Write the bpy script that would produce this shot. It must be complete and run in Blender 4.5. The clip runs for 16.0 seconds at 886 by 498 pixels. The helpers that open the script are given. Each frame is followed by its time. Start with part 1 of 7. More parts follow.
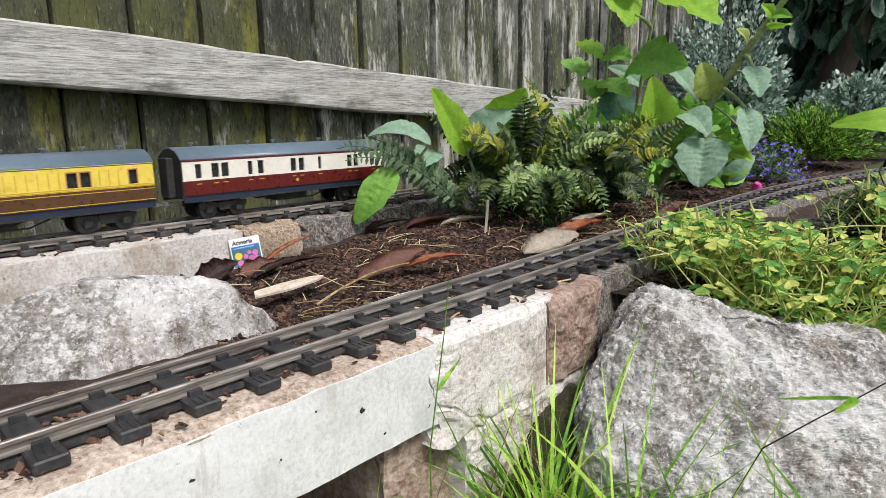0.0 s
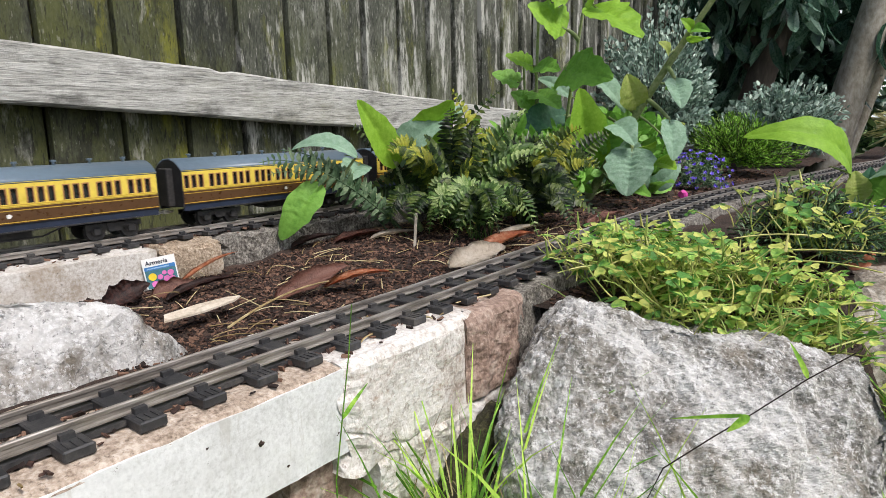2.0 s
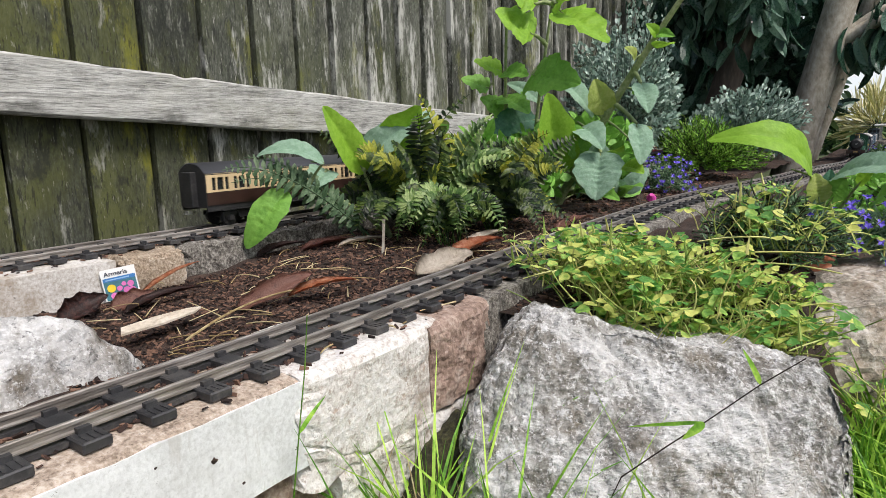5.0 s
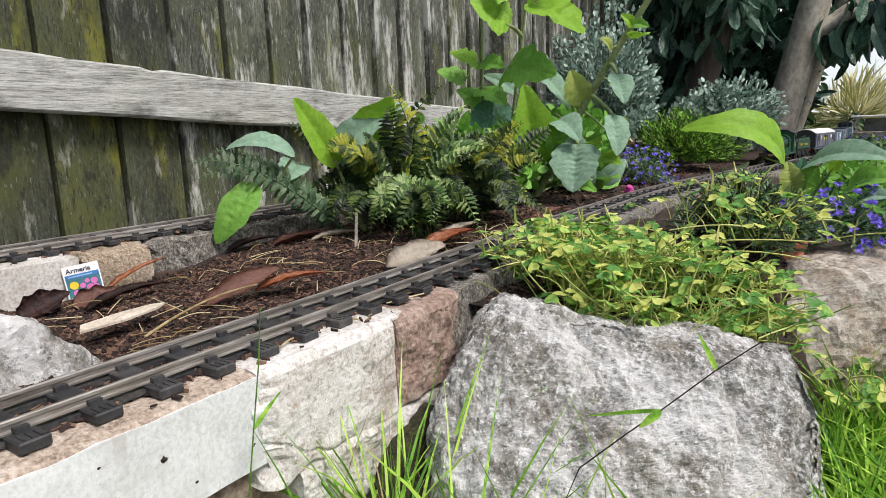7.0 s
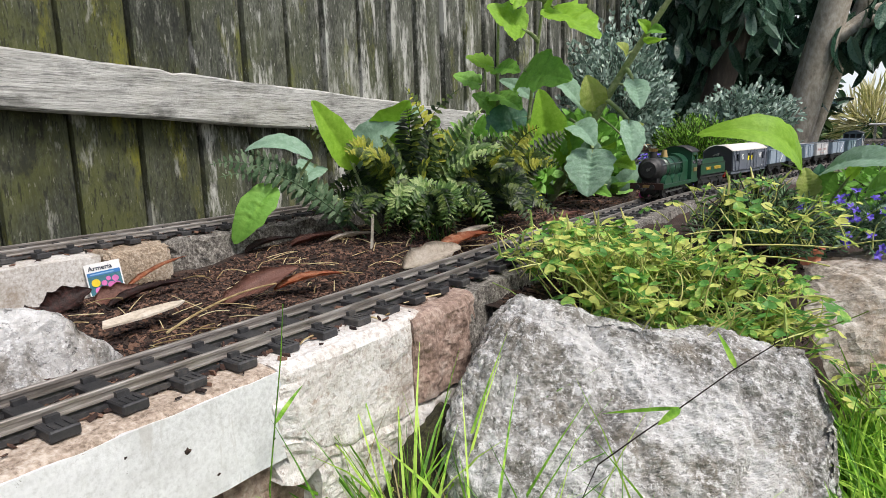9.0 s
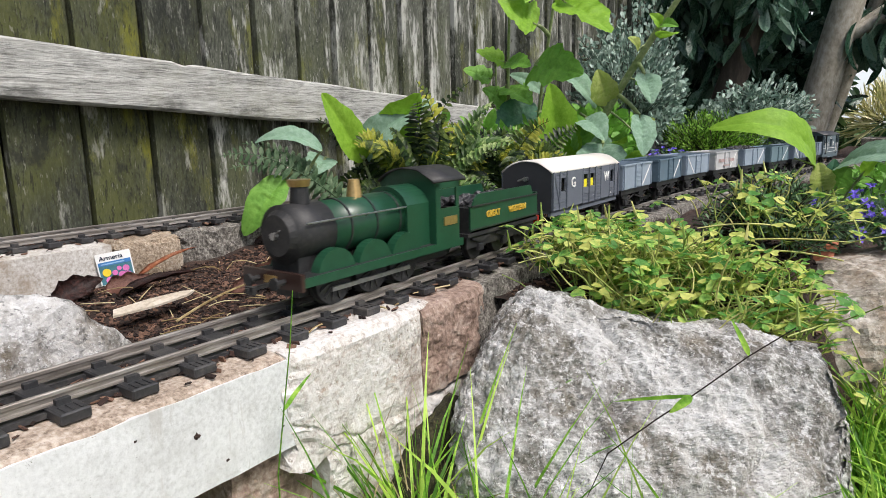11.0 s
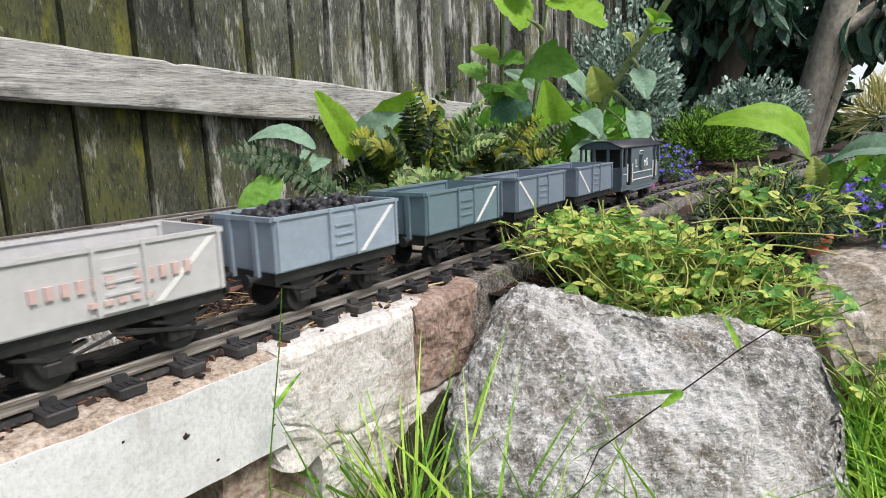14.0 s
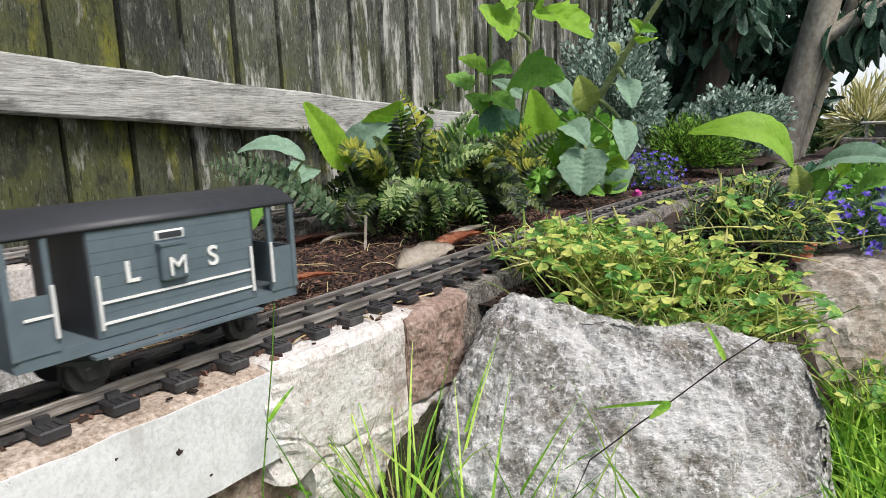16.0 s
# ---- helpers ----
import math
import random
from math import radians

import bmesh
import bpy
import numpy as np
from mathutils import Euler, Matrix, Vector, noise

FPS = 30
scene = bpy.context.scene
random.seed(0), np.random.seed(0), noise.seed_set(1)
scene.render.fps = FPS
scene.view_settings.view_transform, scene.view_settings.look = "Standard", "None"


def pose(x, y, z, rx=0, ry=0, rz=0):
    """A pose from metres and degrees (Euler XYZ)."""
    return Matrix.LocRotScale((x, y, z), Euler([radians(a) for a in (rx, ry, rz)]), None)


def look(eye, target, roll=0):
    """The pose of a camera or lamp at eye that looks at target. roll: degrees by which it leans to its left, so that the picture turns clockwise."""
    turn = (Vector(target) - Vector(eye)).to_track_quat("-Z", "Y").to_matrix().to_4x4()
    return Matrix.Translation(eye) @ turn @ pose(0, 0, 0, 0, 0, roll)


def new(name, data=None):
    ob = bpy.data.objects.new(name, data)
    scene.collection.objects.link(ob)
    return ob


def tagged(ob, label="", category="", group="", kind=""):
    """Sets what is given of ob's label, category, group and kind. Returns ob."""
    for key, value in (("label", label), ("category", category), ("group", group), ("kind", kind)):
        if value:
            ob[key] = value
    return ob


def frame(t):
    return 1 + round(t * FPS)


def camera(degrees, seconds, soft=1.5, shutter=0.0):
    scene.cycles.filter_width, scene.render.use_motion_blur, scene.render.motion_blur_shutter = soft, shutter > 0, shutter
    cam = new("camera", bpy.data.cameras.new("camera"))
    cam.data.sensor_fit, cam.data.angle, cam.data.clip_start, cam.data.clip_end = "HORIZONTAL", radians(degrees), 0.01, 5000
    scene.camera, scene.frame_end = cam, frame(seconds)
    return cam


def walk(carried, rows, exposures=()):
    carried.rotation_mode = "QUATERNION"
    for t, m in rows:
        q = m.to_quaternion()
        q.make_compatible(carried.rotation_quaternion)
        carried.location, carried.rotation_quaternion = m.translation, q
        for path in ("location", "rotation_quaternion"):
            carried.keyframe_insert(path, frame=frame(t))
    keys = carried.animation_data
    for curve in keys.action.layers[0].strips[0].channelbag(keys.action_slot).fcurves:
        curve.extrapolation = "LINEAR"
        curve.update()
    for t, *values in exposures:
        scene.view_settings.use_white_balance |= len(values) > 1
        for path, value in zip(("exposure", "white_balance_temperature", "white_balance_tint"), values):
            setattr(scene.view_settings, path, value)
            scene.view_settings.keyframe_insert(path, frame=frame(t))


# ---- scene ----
cam = camera(70.2, 16.0, soft=0.4, shutter=0.15)
METRES, EYE, TILT, LEAN, TURN = 0.098, 0.1337, 0.0, 0.0, 42.9
ROWS = [
    (0.0, 0.0, 0.0, 0.0, -0.2, -11.48, 0.98),
    (0.5, 0.0634, 0.0392, 0.0087, -2.07, -11.55, 1.13),
    (1.0, 0.1476, 0.0644, 0.0316, -3.73, -10.95, 1.04),
    (1.5, 0.2567, 0.1141, 0.0467, -5.08, -10.64, 1.39),
    (2.0, 0.2569, 0.1223, 0.0325, -5.08, -10.74, 1.24),
    (2.5, 0.2678, 0.1256, 0.0432, -5.19, -10.29, 1.04),
    (3.0, 0.2795, 0.1353, 0.0614, -5.71, -10.11, 1.01),
    (3.5, 0.2925, 0.1247, 0.0289, -6.01, -10.54, 1.16),
    (4.0, 0.3226, 0.1413, 0.0392, -6.52, -10.53, 1.23),
    (6.5, 0.4755, 0.2116, 0.0116, -8.39, -10.54, 2.02),
    (7.0, 0.5262, 0.2353, -0.0239, -8.73, -10.78, 2.0),
    (7.5, 0.51, 0.2267, -0.0271, -8.04, -10.7, 1.72),
    (8.0, 0.4915, 0.2187, -0.0378, -8.2, -10.63, 1.54),
    (8.5, 0.4656, 0.1992, -0.0445, -7.93, -10.47, 1.53),
    (9.0, 0.4733, 0.1893, -0.0447, -7.57, -10.3, 1.58),
    (9.5, 0.4818, 0.193, -0.0671, -7.09, -10.48, 1.36),
    (12.0, 0.4538, 0.1982, -0.0963, -6.54, -10.48, 1.47),
    (12.5, 0.4696, 0.2096, -0.0964, -6.53, -10.42, 1.65),
    (13.0, 0.4789, 0.2073, -0.0968, -6.85, -10.74, 1.7),
    (13.5, 0.4982, 0.2117, -0.0984, -6.83, -10.54, 1.53),
    (14.0, 0.5075, 0.2156, -0.112, -7.01, -10.72, 1.73),
    (14.5, 0.5273, 0.2157, -0.1118, -7.48, -10.81, 1.97),
    (15.0, 0.5196, 0.2175, -0.0913, -7.83, -10.56, 1.61),
    (15.5, 0.5137, 0.2081, -0.0607, -7.93, -10.2, 1.87),
    (16.0, 0.4956, 0.1829, -0.0683, -8.07, -10.13, 2.03),
]
walk(cam, [(t, pose(0, 0, EYE, TILT, LEAN, TURN) @ pose(METRES * x, METRES * y, METRES * z, 90 + pitch, roll, yaw)) for t, x, y, z, yaw, pitch, roll in ROWS])

# ---- world and light: bright overcast ----
world = bpy.data.worlds.new("sky_world")
scene.world = world
world.use_nodes = True
wn = world.node_tree.nodes
sky = wn.new("ShaderNodeTexSky")
sky.sky_type, sky.sun_disc = "NISHITA", False
sky.sun_elevation, sky.sun_rotation = radians(56), radians(96)
sky.air_density, sky.dust_density, sky.ozone_density = 1.0, 4.0, 1.0
world.node_tree.links.new(sky.outputs[0], wn["Background"].inputs[0])
wn["Background"].inputs[1].default_value = 0.125
sun = new("sun", bpy.data.lights.new("sun", "SUN"))
sun.data.energy, sun.data.angle, sun.data.color = 2.35, radians(14), (1.0, 0.965, 0.935)
sun.matrix_world = look((1.5, 0.25, 2.85), (-0.4, 0.6, 0))
scene.view_settings.exposure = 0.38


# ---- materials ----
def mat(name, cols, scale=20.0, rough=0.7, metal=0.0, bump=0.2, fine=6.0, stretch=(1, 1, 1), rand=0.0, island=0.0, bump_dist=0.002, spec=0.5, detail=6, rough_var=0.12, trans=0.0, contrast=0.13):
    """Two scales of noise choose among the colours; the fine one also lifts the surface."""
    m = bpy.data.materials.new(name)
    m.use_nodes = True
    nt = m.node_tree
    N, L = nt.nodes, nt.links
    b = N["Principled BSDF"]
    tc, mp = N.new("ShaderNodeTexCoord"), N.new("ShaderNodeMapping")
    mp.inputs["Scale"].default_value = stretch
    L.new(tc.outputs["Object"], mp.inputs[0])
    if rand:
        oi, sc = N.new("ShaderNodeObjectInfo"), N.new("ShaderNodeVectorMath")
        sc.operation = "SCALE"
        sc.inputs[0].default_value, sc.name = (31.0, 17.0, 23.0), "shift"
        L.new(oi.outputs["Random"], sc.inputs["Scale"])
        L.new(sc.outputs[0], mp.inputs["Location"])
    n1, n2 = N.new("ShaderNodeTexNoise"), N.new("ShaderNodeTexNoise")
    n1.inputs["Scale"].default_value, n2.inputs["Scale"].default_value = scale, scale * fine
    n1.inputs["Detail"].default_value, n2.inputs["Detail"].default_value = detail, detail
    n1.inputs["Roughness"].default_value = n2.inputs["Roughness"].default_value = 0.65
    for n in (n1, n2):
        L.new(mp.outputs[0], n.inputs["Vector"])
    mix = N.new("ShaderNodeMath")
    mix.operation = "MULTIPLY_ADD"
    mix.inputs[1].default_value, mix.inputs[2].default_value = 0.45, 0.0
    L.new(n1.outputs["Fac"], mix.inputs[0])
    add = N.new("ShaderNodeMath")
    add.operation = "MULTIPLY_ADD"
    add.inputs[1].default_value = 0.55
    L.new(n2.outputs["Fac"], add.inputs[0])
    L.new(mix.outputs[0], add.inputs[2])
    last = add
    if rand or island:
        src = N.new("ShaderNodeObjectInfo") if rand else N.new("ShaderNodeNewGeometry")
        r = N.new("ShaderNodeMath")
        r.operation = "MULTIPLY_ADD"
        r.inputs[1].default_value = rand or island
        L.new(src.outputs["Random" if rand else "Random Per Island"], r.inputs[0])
        s = N.new("ShaderNodeMath")
        s.operation = "SUBTRACT"
        s.inputs[1].default_value = (rand or island) / 2
        L.new(add.outputs[0], r.inputs[2])
        L.new(r.outputs[0], s.inputs[0])
        last = s
    ramp = N.new("ShaderNodeValToRGB")
    lo, hi = 0.5 - contrast, 0.5 + contrast
    els = ramp.color_ramp.elements
    while len(els) < len(cols):
        els.new(0.5)
    for i, c in enumerate(cols):
        els[i].position = lo + (hi - lo) * i / max(1, len(cols) - 1)
        els[i].color = (*c, 1)
    L.new(last.outputs[0], ramp.inputs[0])
    L.new(ramp.outputs[0], b.inputs["Base Color"])
    b.inputs["Metallic"].default_value = metal
    b.inputs["Specular IOR Level"].default_value = spec
    rv = N.new("ShaderNodeMath")
    rv.operation = "MULTIPLY_ADD"
    rv.inputs[1].default_value, rv.inputs[2].default_value = rough_var * 2, rough - rough_var
    L.new(n2.outputs["Fac"], rv.inputs[0])
    L.new(rv.outputs[0], b.inputs["Roughness"])
    if bump:
        bp = N.new("ShaderNodeBump")
        bp.inputs["Strength"].default_value, bp.inputs["Distance"].default_value = bump, bump_dist
        L.new(add.outputs[0], bp.inputs["Height"])
        L.new(bp.outputs[0], b.inputs["Normal"])
    if trans:
        tr = N.new("ShaderNodeBsdfTranslucent")
        ms = N.new("ShaderNodeMixShader")
        ms.inputs[0].default_value = trans
        L.new(ramp.outputs[0], tr.inputs[0])
        L.new(b.outputs[0], ms.inputs[1])
        L.new(tr.outputs[0], ms.inputs[2])
        L.new(ms.outputs[0], N["Material Output"].inputs["Surface"])
    return m


def overlay(m, col, scale, thresh, soft=0.08, stretch=(1, 1, 1), amount=1.0, rough=None, offset=0.0):
    """Patches of another colour (stains, moss, lichen) over a material's base colour."""
    nt = m.node_tree
    N, L = nt.nodes, nt.links
    b = N["Principled BSDF"]
    old = b.inputs["Base Color"].links[0].from_socket
    tc, mp, n = N.new("ShaderNodeTexCoord"), N.new("ShaderNodeMapping"), N.new("ShaderNodeTexNoise")
    mp.inputs["Scale"].default_value = stretch
    mp.inputs["Location"].default_value = (offset, offset * 1.7, offset * 0.6)
    n.inputs["Scale"].default_value, n.inputs["Detail"].default_value = scale, 7
    n.inputs["Roughness"].default_value = 0.7
    L.new(tc.outputs["Object"], mp.inputs[0])
    if "shift" in N:
        ad = N.new("ShaderNodeVectorMath")
        ad.inputs[1].default_value = (offset, offset * 1.7, offset * 0.6)
        L.new(N["shift"].outputs[0], ad.inputs[0])
        L.new(ad.outputs[0], mp.inputs["Location"])
    L.new(mp.outputs[0], n.inputs["Vector"])
    mr = N.new("ShaderNodeMapRange")
    mr.inputs["From Min"].default_value, mr.inputs["From Max"].default_value = thresh - soft, thresh + soft
    mr.inputs["To Max"].default_value = amount
    L.new(n.outputs["Fac"], mr.inputs["Value"])
    mx = N.new("ShaderNodeMixRGB")
    mx.inputs[2].default_value = (*col, 1)
    L.new(mr.outputs[0], mx.inputs[0])
    L.new(old, mx.inputs[1])
    L.new(mx.outputs[0], b.inputs["Base Color"])
    return m


M = {}
M["fence"] = mat("weathered_board", [(0.022, 0.026, 0.017), (0.075, 0.080, 0.062), (0.16, 0.165, 0.135)], 9, 0.9, bump=0.9, fine=22, stretch=(1, 1.6, 0.55), rand=0.10, bump_dist=0.003)
overlay(M["fence"], (0.48, 0.48, 0.44), 13, 0.585, 0.05, (1, 1.9, 0.45), 0.8)
overlay(M["fence"], (0.32, 0.32, 0.28), 60, 0.66, 0.04, (1, 1.5, 0.4), 0.6, offset=9)
overlay(M["fence"], (0.010, 0.011, 0.008), 12, 0.60, 0.06, (1, 1.2, 0.8), 0.75, offset=7)
overlay(M["fence"], (0.075, 0.088, 0.030), 5, 0.54, 0.09, (1, 1.0, 0.6), 0.6, offset=13)
overlay(M["fence"], (0.56, 0.56, 0.52), 14, 0.575, 0.045, (1, 1.8, 0.4), 0.8, offset=41)
overlay(M["fence"], (0.016, 0.018, 0.013), 14, 0.60, 0.05, (1, 1.3, 0.9), 0.7, offset=47)
overlay(M["fence"], (0.15, 0.16, 0.020), 8, 0.62, 0.06, (1, 1.4, 0.6), 0.7, offset=3)
# Algae over a darker base; the fence's brightness gradient is put into colour.
M["fence_dark_algae"] = mat("algae_stained_board", [(0.010, 0.011, 0.008), (0.034, 0.038, 0.027), (0.085, 0.092, 0.068)], 9, 0.9, bump=0.9, fine=22, stretch=(1, 1.6, 0.55), rand=0.10, bump_dist=0.003)
overlay(M["fence_dark_algae"], (0.26, 0.26, 0.225), 16, 0.64, 0.05, (1, 2.2, 0.45), 0.7)
overlay(M["fence_dark_algae"], (0.085, 0.095, 0.014), 5, 0.53, 0.09, (1, 1.0, 0.6), 0.65, offset=13)
overlay(M["fence_dark_algae"], (0.34, 0.34, 0.30), 15, 0.615, 0.04, (1, 1.8, 0.55), 0.7, offset=41)
overlay(M["fence_dark_algae"], (0.009, 0.010, 0.008), 14, 0.60, 0.05, (1, 1.3, 0.9), 0.75, offset=47)
overlay(M["fence_dark_algae"], (0.20, 0.20, 0.014), 8, 0.60, 0.06, (1, 1.5, 0.6), 0.85, offset=3)
M["fence_rail"] = mat("silvered_rail_wood", [(0.17, 0.17, 0.155), (0.40, 0.40, 0.375), (0.62, 0.62, 0.595)], 26, 0.85, bump=0.9, fine=5, stretch=(1, 0.3, 4.0), bump_dist=0.002, contrast=0.14)
overlay(M["fence_rail"], (0.07, 0.07, 0.062), 11, 0.585, 0.06, (1, 0.8, 1.6), 0.75)
overlay(M["fence_rail"], (0.20, 0.20, 0.09), 5, 0.60, 0.10, (1, 1, 1), 0.4, offset=2)
overlay(M["fence_rail"], (0.07, 0.07, 0.06), 60, 0.64, 0.03, (1, 0.08, 1.5), 0.55, offset=5)
M["concrete"] = mat("pale_cast_concrete", [(0.50, 0.505, 0.50), (0.66, 0.67, 0.67), (0.75, 0.76, 0.76)], 12, 0.85, bump=0.4, fine=30, bump_dist=0.0015)
overlay(M["concrete"], (0.44, 0.44, 0.425), 10, 0.60, 0.06, amount=0.6)
overlay(M["concrete"], (0.10, 0.09, 0.08), 110, 0.695, 0.015, amount=0.85, offset=2)
overlay(M["concrete"], (0.42, 0.38, 0.33), 14, 0.70, 0.04, amount=0.4, offset=4)
M["concrete_top"] = mat("worn_concrete_top", [(0.20, 0.15, 0.11), (0.42, 0.34, 0.27), (0.60, 0.53, 0.46)], 40, 0.9, bump=0.9, fine=8, bump_dist=0.002)
M["concrete_rear"] = mat("stained_concrete", [(0.36, 0.325, 0.28), (0.58, 0.56, 0.53), (0.72, 0.71, 0.69)], 14, 0.9, bump=0.6, fine=22, bump_dist=0.002)
overlay(M["concrete_rear"], (0.27, 0.20, 0.13), 11, 0.55, 0.07, amount=0.6, offset=3)
overlay(M["concrete_rear"], (0.09, 0.075, 0.06), 120, 0.64, 0.02, amount=0.7, offset=8)
M["render"] = mat("flaking_render", [(0.36, 0.305, 0.265), (0.63, 0.60, 0.565), (0.78, 0.77, 0.755)], 20, 0.9, bump=1.0, fine=14, bump_dist=0.003)
overlay(M["render"], (0.30, 0.22, 0.17), 13, 0.60, 0.05, amount=0.7)
overlay(M["render"], (0.34, 0.25, 0.18), 60, 0.61, 0.03, amount=0.6, offset=16)
overlay(M["render"], (0.11, 0.10, 0.06), 9, 0.66, 0.06, amount=0.6, offset=6)
M["render_tan"] = mat("tan_mortar", [(0.14, 0.10, 0.065), (0.34, 0.265, 0.19), (0.58, 0.51, 0.42)], 22, 0.9, bump=1.0, fine=16, bump_dist=0.003)
M["brick"] = mat("worn_pinkish_brick", [(0.12, 0.08, 0.06), (0.28, 0.195, 0.155), (0.46, 0.37, 0.31)], 45, 0.9, bump=0.9, fine=5, bump_dist=0.002)
overlay(M["brick"], (0.55, 0.50, 0.45), 14, 0.62, 0.05, amount=0.7)
M["rubble"] = mat("rough_aggregate", [(0.035, 0.03, 0.026), (0.17, 0.155, 0.135), (0.40, 0.38, 0.34)], 75, 0.95, bump=1.0, fine=4, bump_dist=0.004)
M["rock"] = mat("pale_granite", [(0.085, 0.08, 0.07), (0.26, 0.253, 0.238), (0.62, 0.615, 0.60)], 48, 0.85, bump=1.0, fine=6, bump_dist=0.005, contrast=0.12)
overlay(M["rock"], (0.20, 0.165, 0.12), 11, 0.56, 0.06, (1.6, 1.6, 0.7), amount=0.65)
overlay(M["rock"], (0.13, 0.115, 0.085), 6, 0.55, 0.08, amount=0.55, offset=52)
overlay(M["rock"], (0.16, 0.14, 0.115), 24, 0.57, 0.05, amount=0.6, offset=33)
overlay(M["rock"], (0.07, 0.07, 0.065), 60, 0.63, 0.03, (1, 1, 0.7), amount=0.6, offset=4)
overlay(M["rock"], (0.68, 0.68, 0.68), 95, 0.58, 0.03, (1, 1, 0.8), amount=0.7, offset=9)
overlay(M["rock"], (0.72, 0.72, 0.715), 12, 0.54, 0.06, (1.5, 1.5, 0.8), amount=0.6, offset=14)
overlay(M["rock"], (0.05, 0.05, 0.048), 210, 0.60, 0.02, amount=0.6, offset=21)
overlay(M["rock"], (0.74, 0.74, 0.74), 260, 0.585, 0.02, amount=0.6, offset=27)
M["rock_b"] = mat("brown_stained_stone", [(0.13, 0.11, 0.09), (0.36, 0.32, 0.27), (0.60, 0.56, 0.52)], 30, 0.9, bump=1.0, fine=5, bump_dist=0.004)
overlay(M["rock_b"], (0.26, 0.16, 0.09), 11, 0.54, 0.08, amount=0.6)
overlay(M["rock_b"], (0.07, 0.055, 0.045), 150, 0.60, 0.02, (1, 1, 2), amount=0.6, offset=21)
overlay(M["rock_b"], (0.66, 0.62, 0.58), 190, 0.60, 0.02, (1, 1, 2), amount=0.5, offset=27)
overlay(M["fence"], (0.012, 0.013, 0.010), 130, 0.585, 0.025, (1, 1.6, 0.30), amount=0.7, offset=21)
overlay(M["fence"], (0.42, 0.42, 0.38), 150, 0.63, 0.02, (1, 1.6, 0.35), amount=0.6, offset=27)
overlay(M["fence_dark_algae"], (0.007, 0.008, 0.006), 130, 0.575, 0.025, (1, 1.6, 0.30), amount=0.7, offset=21)
overlay(M["fence_dark_algae"], (0.24, 0.24, 0.20), 150, 0.63, 0.02, (1, 1.6, 0.35), amount=0.6, offset=27)
overlay(M["fence_rail"], (0.05, 0.05, 0.045), 120, 0.58, 0.02, (1, 0.14, 3.5), amount=0.65, offset=21)
overlay(M["fence_rail"], (0.60, 0.60, 0.57), 130, 0.61, 0.02, (1, 0.14, 3.5), amount=0.5, offset=27)
overlay(M["render"], (0.25, 0.20, 0.15), 170, 0.61, 0.02, amount=0.6, offset=21)
overlay(M["concrete"], (0.36, 0.35, 0.33), 230, 0.63, 0.02, amount=0.28, offset=21)
overlay(M["concrete"], (0.45, 0.43, 0.40), 14, 0.62, 0.02, (1, 3, 0.5), amount=0.45, offset=31)
overlay(M["brick"], (0.55, 0.45, 0.40), 190, 0.62, 0.02, amount=0.6, offset=21)
overlay(M["concrete_top"], (0.10, 0.07, 0.05), 220, 0.60, 0.02, amount=0.6, offset=21)
M["soil"] = mat("dark_bark_soil", [(0.010, 0.006, 0.004), (0.034, 0.019, 0.013), (0.085, 0.05, 0.036)], 60, 0.95, bump=1.0, fine=9, bump_dist=0.004)
M["mulch"] = mat("bark_chip", [(0.014, 0.007, 0.005), (0.052, 0.025, 0.018), (0.16, 0.09, 0.06)], 40, 0.9, bump=0.3, island=0.5)
M["lawn"] = mat("lawn_earth", [(0.02, 0.03, 0.01), (0.05, 0.07, 0.02), (0.09, 0.10, 0.04)], 30, 0.95, bump=0.8)
M["rail"] = mat("dull_nickel_rail", [(0.13, 0.115, 0.10), (0.27, 0.245, 0.22), (0.46, 0.435, 0.41)], 60, 0.45, 0.55, bump=0.1, stretch=(1, 0.1, 1))
M["sleeper"] = mat("black_plastic_sleeper", [(0.018, 0.018, 0.02), (0.035, 0.035, 0.037), (0.075, 0.07, 0.065)], 60, 0.55, bump=0.15, rand=0.1)
M["black"] = mat("matt_black_paint", [(0.010, 0.010, 0.011), (0.02, 0.02, 0.021), (0.045, 0.042, 0.04)], 60, 0.55, bump=0.08)
M["steel"] = mat("bright_steel", [(0.3, 0.3, 0.3), (0.5, 0.5, 0.5)], 50, 0.35, 0.9, bump=0)
M["brass"] = mat("aged_brass", [(0.4, 0.26, 0.1), (0.6, 0.42, 0.18)], 50, 0.35, 0.8, bump=0)
M["glass_dark"] = mat("dark_glazing", [(0.012, 0.013, 0.015), (0.03, 0.032, 0.035)], 30, 0.12, bump=0, spec=0.7)


def paint(name, col, rough=0.45, var=0.25, dirt=0.35):
    lo = tuple(c * (1 - var) for c in col)
    hi = tuple(min(1, c * (1 + var)) for c in col)
    m = mat(name, [lo, col, hi], 30, rough, bump=0.06, fine=6)
    if dirt:
        overlay(m, (0.05, 0.045, 0.04), 28, 0.66, 0.08, (1, 0.6, 1), dirt)
    return m


